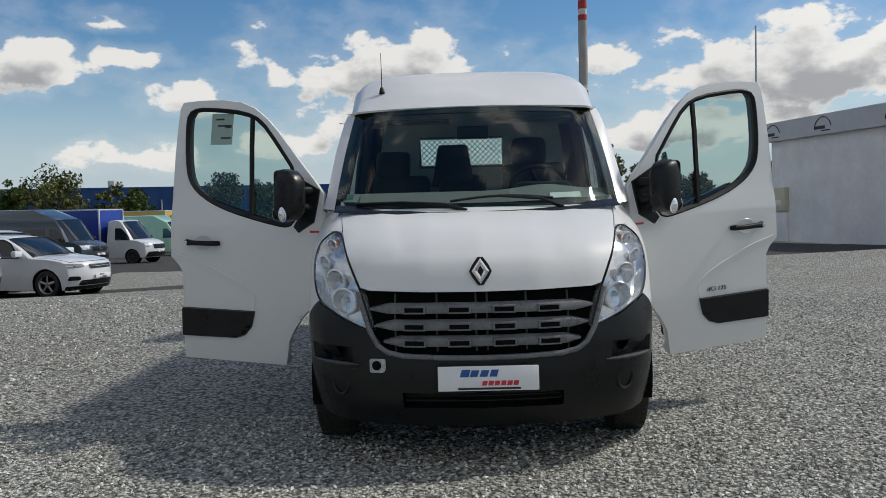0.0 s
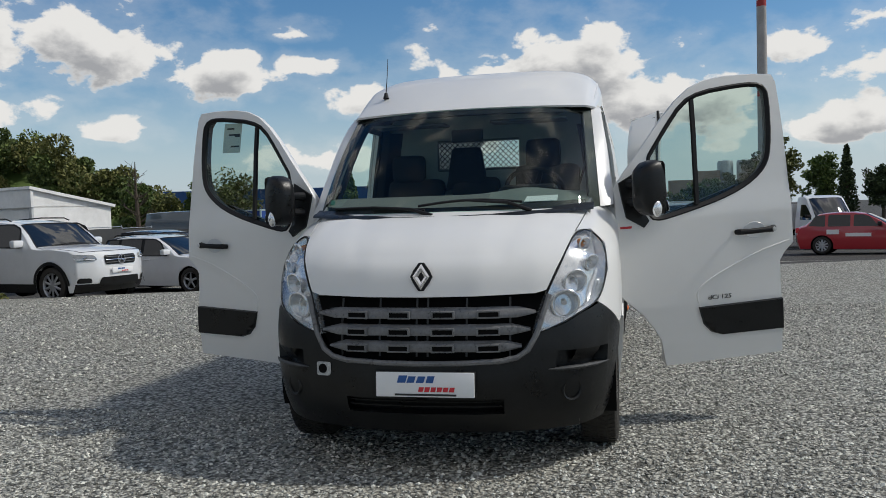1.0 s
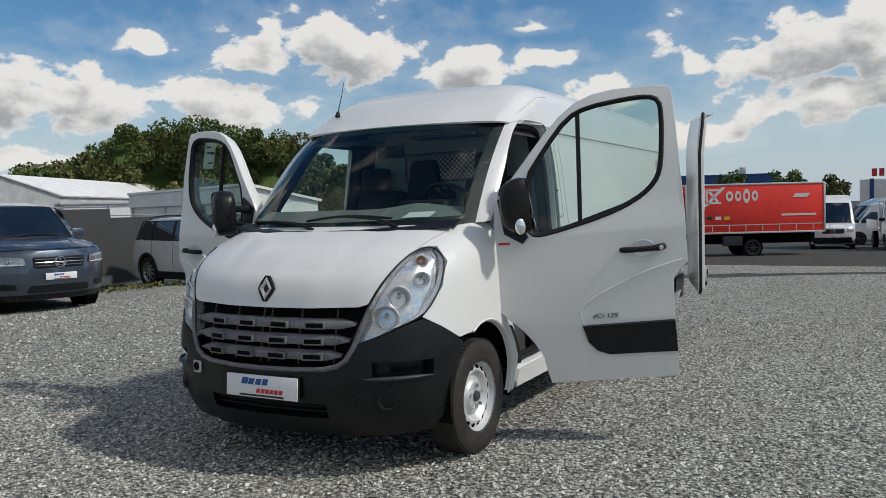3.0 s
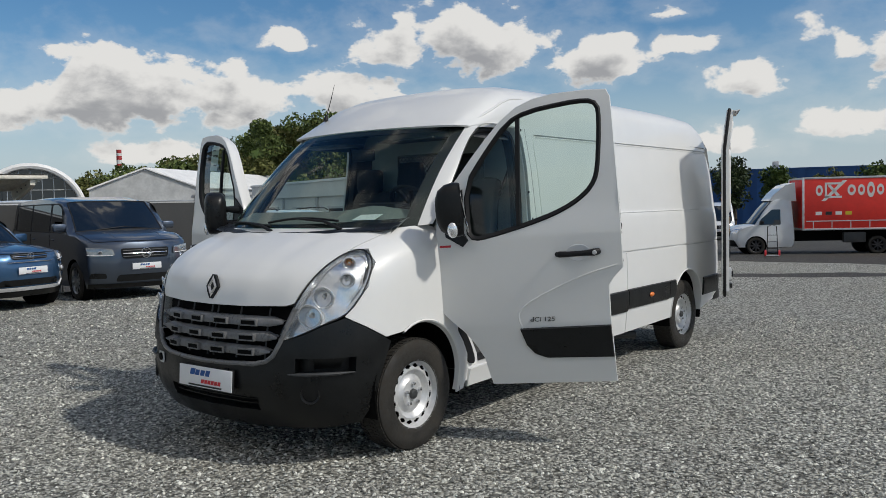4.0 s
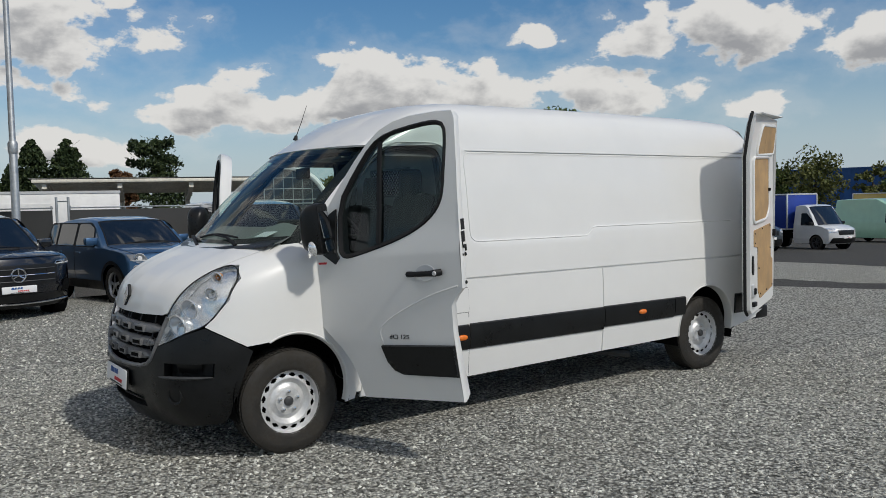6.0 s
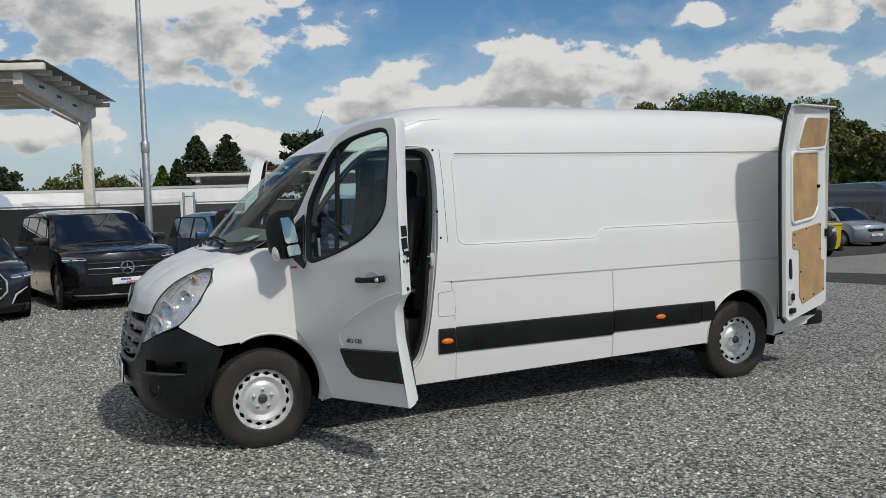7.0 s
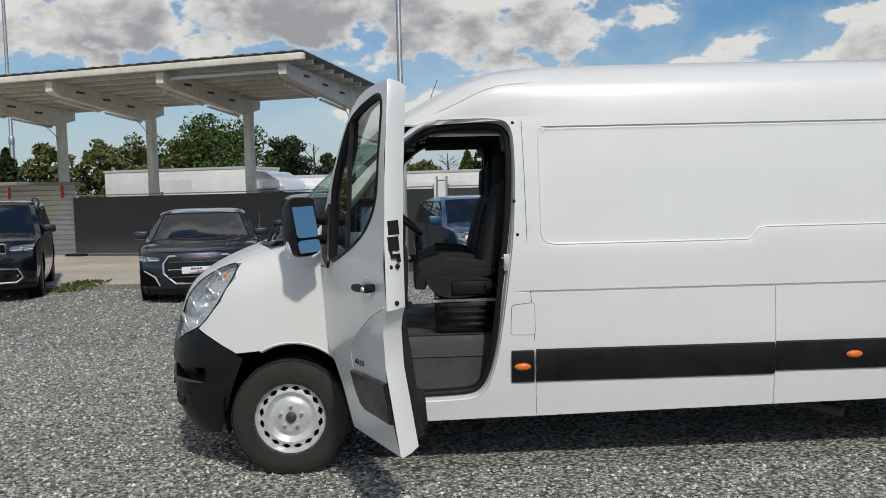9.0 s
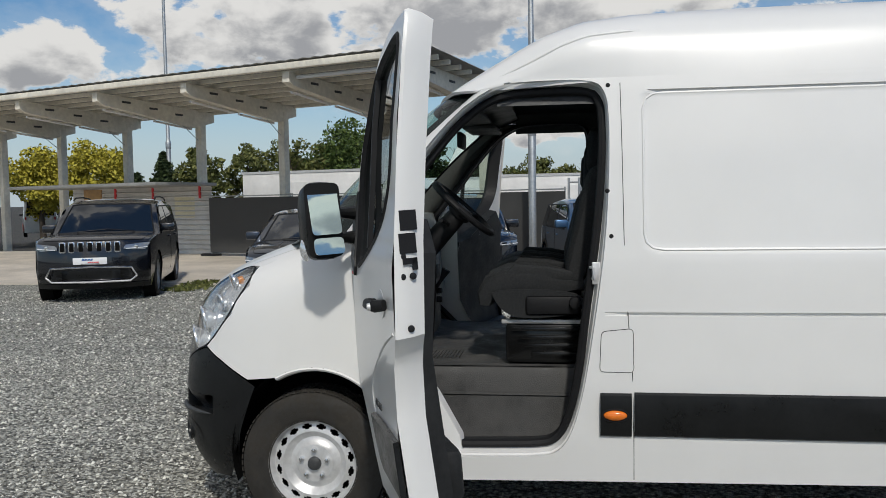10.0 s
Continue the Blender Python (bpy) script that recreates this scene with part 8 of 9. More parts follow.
def carport(origin, turn, bays, spacing, reach, post_z, front_z, label, lamps=True):
    ob = thing("carport", label, "carport", Matrix.Translation(origin) @ pose(0, 0, 0, 0, 0, turn))
    n = bays + 1
    rise = front_z - post_z
    for k in range(n):
        y = -spacing * k
        part("post", Shape().box(-0.12, 0.12, y - 0.11, y + 0.11, -0.4, post_z, 0.015), STEEL_WHITE, ob)
        beam = Shape()
        side_view = [(-0.5, post_z - 0.10), (0.3, post_z - 0.32), (reach - 0.2, front_z - 0.30), (reach, front_z - 0.22), (reach, front_z + 0.02), (-0.5, post_z + 0.18)]
        beam.slab([(a, b2) for a, b2 in side_view], -0.10, 0.10, pose(0, 0, 0, 90, 0, 0))
        bm_ob = part("beam", beam.turn(Matrix.Translation((0, y, 0))), STEEL_WHITE, ob)
        for t in (0.25, 0.5, 0.75):
            part("beam_slot", Shape().box(reach * t - 0.16, reach * t + 0.16, y - 0.108, y + 0.108, post_z + rise * t - 0.10, post_z + rise * t - 0.03, 0.02), GREY_PLASTIC, bm_ob)
        for t0, t1 in ((0.06, 0.44), (0.50, 0.90)):
            if lamps:
                part("strip_lamp", Shape().tube([(reach * t0, y - 0.16, post_z - 0.36 + rise * t0), (reach * t1, y - 0.16, post_z - 0.36 + rise * t1)], 0.035, 6), PLATE, bm_ob)
        part("brace", Shape().tube([(0.1, y, post_z - 0.7), (0.8, y, post_z - 0.22)], 0.012, 5), GALV, ob)
    width = spacing * bays + 1.0
    for i in range(9):
        x = -0.4 + (reach + 0.4) * i / 8
        z = post_z + 0.20 + (rise - 0.06) * (x + 0.4) / (reach + 0.4)
        part("purlin", Shape().box(x - 0.04, x + 0.04, -width + 0.5, 0.5, z - 0.07, z + 0.04, 0.01), STEEL_WHITE, ob)
    sheet_ = Shape()
    cols = [0.6 - (width + 0.2) * k / 160 for k in range(161)]
    sheet_.grid([[(x, y, post_z + 0.30 + (rise - 0.06) * (x + 0.6) / (reach + 0.6) + 0.02 * (k % 2)) for k, y in enumerate(cols)] for x in (-0.6, reach * 0.5, reach + 0.15)])
    part("roof_sheet", sheet_.thick(-0.012), SHEETING, ob, smooth=0)
    part("gutter", Shape().box(reach + 0.02, reach + 0.16, -width + 0.5, 0.6, front_z + 0.05, front_z + 0.20, 0.02), STEEL_WHITE, ob)
    if lamps:
        part("strip_lamp", Shape().tube([(reach - 0.3, -0.2, front_z - 0.08), (reach - 0.3, -spacing + 0.1, front_z - 0.08)], 0.045, 8), PLATE, ob)
    return ob


carport((-16.6, -0.75, 0.0), -20, 8, 3.25, 3.9, 4.23, 4.60, "long steel carport with cantilever beams and sheet roof")
carport((-36.6, 14.8, -0.6), -15, 3, 3.2, 4.2, 3.15, 3.65, "second steel carport beyond the fence", lamps=False)

# ---- sheds, containers and lorries behind the fence ----
WHITE_SHEET = material("white_sheet_metal", (0.84, 0.83, 0.81), 0.5, grain=0.04, size=5, stain=0.10, stain_size=0.8, bump=0.15, bump_size=14)
GREY_SHEET = material("grey_sheet_metal", (0.55, 0.55, 0.54), 0.5, 0.1, grain=0.08, size=4, stain=0.2, stain_size=0.7)
CREAM = material("cream_paint", (0.62, 0.58, 0.42), 0.6, grain=0.05, stain=0.12)
BLUE_SHEET = material("blue_sheet_metal", (0.010, 0.065, 0.22), 0.45, grain=0.06, size=2, stain=0.15, stain_size=0.3)
shed = thing("metal_shed", "grey ribbed sheet-metal wall with an electricity box", "shed", Matrix.Translation((-19.4, -9.4, 0.0)) @ pose(0, 0, 0, 0, 0, 248))
for i in range(14):
    part("wall_sheet", Shape().grid([[(x, y, 0.02 + i * 0.15 + dz) for x in (0.0, 2.2, 4.4, 6.6)] for y, dz in ((0.0, 0), (-0.035, 0.03), (-0.035, 0.12), (0.0, 0.15))]), GREY_SHEET, shed, smooth=0)
part("roof_edge", Shape().box(-0.1, 6.8, -0.15, 2.2, 2.12, 2.22, 0.02), SHEETING, shed)
ebox = part("electricity_box", Shape().box(0.75, 1.65, -0.32, -0.03, 1.15, 1.85, 0.02), CREAM, shed, "cream electricity box")
for x in (1.02, 1.22, 1.40):
    part("box_window", Shape().box(x - 0.05, x + 0.05, -0.335, -0.31, 1.40, 1.62, 0.01), GREY_SHEET, ebox)
for x in (0.5, 2.6, 4.4):
    part("red_post", Shape().box(x - 0.04, x + 0.04, -0.06, 0.0, 1.75, 2.15), INK_RED, shed)
part("wood_board", Shape().box(5.1, 6.0, -0.06, 0.0, 1.2, 2.1), PLYWOOD, shed)


def trailer(x, y, turn, l, h, z0, label, cab=True, base_z=-0.4):
    ob = thing("white_lorry", label, "lorry", Matrix.Translation((x, y, base_z)) @ pose(0, 0, 0, 0, 0, turn), "lorries behind the fence")
    part("box", Shape().box(0, l, -1.2, 1.2, z0, h, 0.03), WHITE_SHEET, ob)
    for k in range(2):
        part("box_rail", Shape().box(-0.02, l + 0.02, -1.22, 1.22, (z0, h)[k] - 0.05, (z0, h)[k] + 0.03), GREY_BOX, ob)
    part("side_frame", Shape().box(l * 0.3, l * 0.62, -1.215, -1.2, z0 + 0.5, h - 0.35), WHITE_SHEET, ob)
    if cab:
        cabm = Shape().grid([[(l + a, yy, z) for yy in (-1.0, -0.85, 0, 0.85, 1.0)] for a, z in ((0.15, 0.6), (1.9, 0.6), (2.1, 1.0), (1.95, 1.3), (1.25, 2.15), (0.9, 2.3), (0.15, 2.3))])
        part("cab", cabm, PAINT_WHITE, ob)
        part("cab_window", Shape().box(l + 0.5, l + 1.15, -1.01, 1.01, 1.35, 1.95, 0.03), CAR_GLASS, ob)
        part("cab_screen", Shape().grid([[(l + a, yy, z) for yy in (-0.85, 0, 0.85)] for a, z in ((1.96, 1.34), (1.30, 2.12))]), CAR_GLASS, ob)
        d = Shape().grid([[(l + a, yy, z) for yy in (-0.95, -0.7, 0, 0.7, 0.95)] for a, z in ((1.2, 2.2), (1.0, 2.55), (0.5, 2.85), (0.1, 2.9), (0.1, 2.3))])
        part("wind_deflector", d, PAINT_WHITE, ob)
    for xx in (1.4, l - 0.8):
        part("wheel", Shape().lathe([(0, -1.1), (0.42, -1.1), (0.42, 1.1), (0, 1.1)], 18, "y").turn(Matrix.Translation((xx, 0, 0.42))), RUBBER, ob)


trailer(-24.2, -9.5, 74, 5.4, 3.02, 0.95, "white box lorry with a streamlined cab behind the fence")
trailer(-23.6, -0.6, 81, 5.3, 2.75, 0.9, "long white trailer behind the fence", cab=False)
trailer(-26.6, -8.6, 84, 9.6, 2.75, 1.0, "long white refrigerated trailer behind the fence", cab=False)
for k, (x, y) in enumerate(((-22.5, -2.9), (-22.8, -0.9), (-21.2, 10.6))):
    big_van("white_van", "white van parked behind the fence", (x, y, -0.4), 20 + 12 * k, PAINT_WHITE, 5.4, 2.4, group="vans behind the fence")
big_van("red_striped_van", "white van with a red band along its side", (-46.4, -33.4, -0.3), 215, PAINT_WHITE, 5.6, 2.4, group="vans behind the fence")
band_van = bpy.data.objects["red_striped_van"]
for sgn in (1, -1):
    part("red_band", Shape().box(sgn * 0.985, sgn * 1.005, 1.2, 5.4, 0.35, 0.80), INK_RED, band_van, smooth=0)

hut = thing("container_office", "two-storey white container office with a grey fascia", "building", Matrix.Translation((15.0, 35.4, -0.65)) @ pose(0, 0, 0, 0, 0, 283))
part("wall", Shape().box(0.0, 24.0, 0.0, 6.0, 0.0, 4.85), WHITE_SHEET, hut, smooth=0)
fascia = part("fascia", Shape().box(-0.25, 24.2, -0.30, 6.2, 4.85, 5.75, 0.03), GREY_BOX, hut, smooth=0)
for x in (0.55, 4.2, 8.5, 12.6):
    hoop = [(x + 0.55 * math.cos(t), -0.31, 5.12 + 0.5 * math.sin(t)) for t in [radians(10 + 17 * k) for k in range(11)]]
    part("sign_hoop", Shape().tube(hoop, 0.022, 6), INK_BLACK, fascia)
    part("sign_bar", Shape().box(x - 0.55, x + 0.15, -0.315, -0.305, 5.10, 5.24), INK_BLACK, fascia, smooth=0)
    part("sign_bar", Shape().box(x - 0.1, x + 0.5, -0.315, -0.305, 5.00, 5.05), INK_BLACK, fascia, smooth=0)
porch = part("porch", Shape().box(0.35, 1.35, -0.25, 0.0, 1.55, 2.65, 0.02), CREAM, hut)
part("porch_window", Shape().box(0.50, 1.10, -0.265, -0.24, 1.80, 2.05, 0.01), WHITE_SHEET, porch)
part("lower_panel", Shape().box(0.35, 1.35, -0.16, 0.0, 0.02, 1.45, 0.02), WHITE_SHEET, hut)
part("floodlight", Shape().box(8.9, 9.5, 0.2, 0.6, 6.15, 6.65, 0.03), CREAM, hut, "yellow floodlight on the roof")
part("floodlight_post", Shape().tube([(9.2, 0.4, 5.7), (9.2, 0.4, 6.2)], 0.05, 8), GALV, hut)
part("plinth", Shape().box(-0.2, 24.2, -0.35, 6.2, -0.3, 0.12), CONCRETE, hut, smooth=0)

office = thing("low_white_office", "low white container building with a sloping roof", "building", Matrix.Translation((-22.4, 23.8, -0.9)) @ pose(0, 0, 0, 0, 0, 161))
o = Shape()
o.slab([(0.0, 0.0), (0.0, -3.6), (0, -3.6), (13.6, -3.6), (13.6, 0.0)], 0.0, 3.05)
part("wall", o, WHITE_SHEET, office, smooth=0)
roof_ = Shape()
roof_.face([(-0.15, 0.18, 3.86), (13.8, 0.18, 3.86), (13.8, -3.75, 3.1), (-0.15, -3.75, 3.1)])
part("roof", roof_.thick(-0.12), WHITE_SHEET, office, smooth=0)
part("fascia", Shape().box(-0.1, 13.7, 0.0, 0.14, 3.0, 3.80, 0.02), WHITE_SHEET, office, smooth=0)
for x in (0.0, 13.5):
    gable = Shape().slab([(0.0, 3.0), (-3.6, 3.0), (-3.6, 3.06), (0.0, 3.76)], x, x + 0.10, Matrix(((0, 0, 1, 0), (1, 0, 0, 0), (0, 1, 0, 0), (0, 0, 0, 1))))
    part("gable", gable, WHITE_SHEET, office, smooth=0)
for k in range(4):
    x = 0.05 + 4.5 * k
    part("corner_post", Shape().box(x - 0.10, x + 0.10, 0.0, 0.10, 0.0, 3.0, 0.01), GREY_BOX, office, smooth=0)
for k in range(3):
    w = part("window", Shape().box(1.2 + 4.5 * k, 3.2 + 4.5 * k, 0.0, 0.03, 1.2, 2.4), CAR_GLASS, office, smooth=0)
    part("window_frame", Shape().box(1.1 + 4.5 * k, 3.3 + 4.5 * k, 0.0, 0.06, 2.4, 2.5), GREY_BOX, w, smooth=0)


def polar(az, d):
    """A place at a bearing, degrees to the left of +y, as seen from the middle of the walk."""
    return 4.0 - d * math.sin(radians(az)), -3.5 + d * math.cos(radians(az))


def at_polar(az, d, z=0.0, turn=0.0):
    x, y = polar(az, d)
    return Matrix.Translation((x, y, z)) @ pose(0, 0, 0, 0, 0, az + turn)


hangar = thing("hangar", "large grey hangar with a white gabled roof", "building", at_polar(58.0, 88, -1.0, 0))
hw, eave, apex, deep = 5.2, 4.9, 7.0, 46.0
g = Shape()
g.face([(-hw, 0, 0), (hw, 0, 0), (hw, 0, eave), (0, 0, apex), (-hw, 0, eave)])
g.grid([[(-hw, 0, 0), (-hw, deep, 0)], [(-hw, 0, eave), (-hw, deep, eave)]]).grid([[(hw, 0, 0), (hw + 18, deep * 0.6, 0)], [(hw, 0, eave), (hw + 18, deep * 0.6, eave)]])
part("wall", g, GREY_SHEET, hangar, smooth=0)
rf = Shape()
rf.grid([[(-hw - 0.2, -0.2, eave), (0, -0.2, apex), (hw + 0.2, -0.2, eave)], [(-hw + 18, deep * 0.6, eave), (18, deep * 0.6, apex), (hw + 18.2, deep * 0.6, eave)]])
part("roof", rf.thick(-0.15), WHITE_SHEET, hangar, smooth=0)
part("door", Shape().box(-1.5, 3.8, -0.05, 0.0, 0, 2.8), SHEETING, hangar, smooth=0)
shed2 = thing("white_hall", "long low white industrial hall", "building", at_polar(51.0, 70, -1.2, 6))
part("wall", Shape().box(-4.6, 7.0, 0, 8, 0, 3.9), WHITE_SHEET, shed2, smooth=0)
part("roof", Shape().box(-4.8, 7.2, -0.2, 8.2, 3.9, 4.1, 0.02), GREY_BOX, shed2, smooth=0)
for z in (1.5, 2.7):
    part("wall_band", Shape().box(-4.62, 7.02, -0.03, 0.0, z, z + 0.12), GREY_BOX, shed2, smooth=0)

arch = thing("glazed_vault", "barrel-vaulted hall with a glazed end", "building", at_polar(64.7, 92, -0.15, 0))
R_ = 4.9
ring = [(R_ * math.cos(radians(t)), R_ * 0.98 * math.sin(radians(t))) for t in range(0, 181, 9)]
part("vault", Shape().grid([[(x, y, 1.7 + z) for x, z in ring] for y in (0.0, 14.0)]).thick(-0.2), WHITE_SHEET, arch)
part("end_glass", Shape().panel(ring, lambda x, z: (x, 0.35, 1.7 + z), 1.2, 1.2), CAR_GLASS, arch)
part("end_rim", Shape().tube([(x, 0.0, 1.7 + z) for x, z in ring], 0.32, 8), WHITE_SHEET, arch)
for k in range(-4, 5):
    hgt = math.sqrt(max(0.1, R_ ** 2 - (k * 1.05) ** 2)) * 0.97
    part("glazing_bar", Shape().tube([(k * 1.05, 0.28, 1.7), (k * 1.05, 0.28, 1.7 + hgt)], 0.05, 5), GALV, arch)
for z in (1.2, 2.4, 3.6):
    w = math.sqrt(R_ ** 2 - z ** 2)
    part("glazing_bar", Shape().tube([(-w, 0.28, 1.7 + z), (w, 0.28, 1.7 + z)], 0.05, 5), GALV, arch)
part("base_wall", Shape().box(-R_ - 1, R_ + 1, 0, 14, -0.5, 1.75), WHITE_SHEET, arch, smooth=0)

blue = thing("blue_warehouse", "long blue sheet-metal warehouse", "building", at_polar(18.0, 104, -1.8, 0))
part("wall", Shape().grid([[(x, -0.06 * (k % 2), z) for k, x in enumerate([-28 + 0.75 * i for i in range(64)])] for z in (0.0, 6.6)]), BLUE_SHEET, blue, smooth=0)
part("roof", Shape().box(-28.3, 19.5, -0.1, 20, 6.6, 6.75), BLUE_SHEET, blue, smooth=0)
for x in (-14, 3, 15):
    part("roof_vent", Shape().box(x, x + 0.7, 1.0, 1.7, 6.7, 7.6, 0.05), GREY_SHEET, blue)
part("down_pipe", Shape().tube([(-8, -0.2, 1), (-8, -0.2, 5.2)], 0.10, 6), GALV, blue)
part("down_pipe", Shape().tube([(12, -0.2, 1), (12, -0.2, 5.2)], 0.10, 6), GALV, blue)

sign_house = thing("sign_building", "white commercial building with blue posts and a red roof sign", "building", at_polar(0.9, 120, -1.2, 0))
part("wall", Shape().box(-4, 3.0, 0, 10, 0, 5.3), WHITE_SHEET, sign_house, smooth=0)
for x in (-2.6, 2.0):
    part("blue_post", Shape().box(x - 0.25, x + 0.25, -0.1, 0, 0, 5.4), BLUE_SHEET, sign_house, smooth=0)
for k in range(4):
    part("sign_bar", Shape().box(-2.6 + 0.85 * k, -2.0 + 0.85 * k, -0.05, 0.1, 5.7, 6.7), INK_RED, sign_house, smooth=0)
part("sign_ring", Shape().tube([(1.3 + 0.4 * math.cos(t), 0, 6.4 + 0.75 * math.sin(t)) for t in [k * math.tau / 16 for k in range(17)]], 0.1, 6), GREY_SHEET, sign_house)
works = thing("silo_works", "brown factory with tall steel silos", "building", at_polar(-4.6, 235, -1.2, 0))
BROWN = material("brown_brick", (0.30, 0.22, 0.17), 0.8, grain=0.1, size=2, stain=0.2, stain_size=0.2)
part("wall", Shape().box(-12, 1.0, 0, 15, 0, 9.3), BROWN, works, smooth=0)
part("tower", Shape().box(-5, 1.5, 1, 14, 9, 11.6), BROWN, works, smooth=0)
for x in (3.0, 8.0, 12.6):
    part("silo", Shape().lathe([(0, 14.4), (1.9, 14.2), (2.1, 13.6), (2.1, 0)], 20, "z").turn(Matrix.Translation((x, 4, 0))), GALV, works)


def chimney(az, d, top, radius, label, bands, base_z=-1.0):
    ob = thing("factory_chimney", label, "chimney", at_polar(az, d, base_z))
    z0 = 0.0
    red = material("chimney_red_%d" % len(bands), (0.42, 0.05, 0.05), 0.8, grain=0.1, size=2, stain=0.2, stain_size=0.3)
    concrete = material("chimney_concrete_%d" % len(bands), (0.42, 0.40, 0.38), 0.8, grain=0.1, size=2, stain=0.2, stain_size=0.2)
    whitep = material("chimney_white_%d" % len(bands), (0.68, 0.66, 0.64), 0.8, grain=0.1, size=2, stain=0.15, stain_size=0.2)
    for z1, colour in bands:
        r0, r1 = radius * (1.25 - 0.25 * z0 / top), radius * (1.25 - 0.25 * z1 / top)
        part("shaft", Shape().lathe([(r0, z0), (r1, z1)], 24, "z"), {"r": red, "w": whitep, "c": concrete}[colour], ob)
        z0 = z1


chimney(-7.8, 300, 96, 1.45, "tall concrete chimney with red and white bands", [(38, "c"), (39.8, "r"), (41.6, "w"), (43.4, "r"), (45.2, "w"), (68, "c"), (70, "r"), (72, "w"), (75, "r"), (78, "w"), (81, "r"), (88, "w"), (96, "r")])
chimney(59.4, 270, 21.5, 0.75, "distant chimney with red and white bands", [(14.2, "c"), (16, "w"), (17.2, "r"), (18.4, "w"), (19.6, "r"), (20.4, "w"), (21.5, "r")])

# ---- trees ----
def foliage(name, dark, light, tip):
    m = bpy.data.materials.new(name)
    m.use_nodes = True
    nodes, links = m.node_tree.nodes, m.node_tree.links
    p = nodes["Principled BSDF"]
    p.inputs["Roughness"].default_value, p.inputs["Specular IOR Level"].default_value = 0.6, 0.25
    geo = nodes.new("ShaderNodeNewGeometry")
    ramp = nodes.new("ShaderNodeValToRGB")
    ramp.color_ramp.elements[0].color, ramp.color_ramp.elements[1].color = (*dark, 1), (*tip, 1)
    ramp.color_ramp.elements[1].position = 1.0
    ramp.color_ramp.elements.new(0.7).color = (*light, 1)
    links.new(geo.outputs["Random Per Island"], ramp.inputs[0])
    links.new(ramp.outputs[0], p.inputs["Base Color"])
    return m


LEAF_GREEN = foliage("leaf_green", (0.036, 0.060, 0.015), (0.088, 0.135, 0.034), (0.15, 0.20, 0.05))
LEAF_OLIVE = foliage("leaf_olive", (0.055, 0.066, 0.018), (0.130, 0.145, 0.042), (0.21, 0.21, 0.07))
LEAF_DARK = foliage("leaf_dark", (0.016, 0.028, 0.012), (0.042, 0.064, 0.024), (0.075, 0.10, 0.036))
LEAF_YELLOW = foliage("leaf_yellow", (0.22, 0.20, 0.025), (0.46, 0.40, 0.05), (0.58, 0.50, 0.08))
HILL_GREEN = foliage("hill_green", (0.045, 0.066, 0.018), (0.105, 0.145, 0.040), (0.17, 0.21, 0.06))
HILL_OLIVE = foliage("hill_olive", (0.065, 0.072, 0.020), (0.145, 0.155, 0.045), (0.22, 0.21, 0.075))
LEAF_BROWN = foliage("leaf_brown", (0.06, 0.028, 0.012), (0.12, 0.055, 0.022), (0.18, 0.10, 0.04))
BARK = material("bark", (0.075, 0.058, 0.042), 0.9, grain=0.3, size=8, stain=0.3, stain_size=1.5, bump=0.6, bump_size=20)
rng = np.random.default_rng(7)


def leaves(centres, size):
    """A mesh of small leaf blades, folded along the middle, one at each centre."""
    n = len(centres)
    a = rng.normal(size=(n, 3))
    a /= np.linalg.norm(a, axis=1)[:, None]
    b = np.cross(a, rng.normal(size=(n, 3)))
    b /= np.linalg.norm(b, axis=1)[:, None]
    c = np.cross(a, b)
    s = (size * rng.uniform(0.6, 1.4, n))[:, None]
    verts = np.stack([centres - a * s, centres + b * s * 0.55 + c * s * 0.12, centres + a * s, centres - b * s * 0.55 + c * s * 0.12], 1).reshape(-1, 3)
    idx = np.arange(n) * 4
    tris = np.concatenate([np.stack([idx, idx + 1, idx + 2], 1), np.stack([idx, idx + 2, idx + 3], 1)])
    me = bpy.data.meshes.new("crown")
    me.from_pydata(verts.tolist(), [], tris.tolist())
    return me


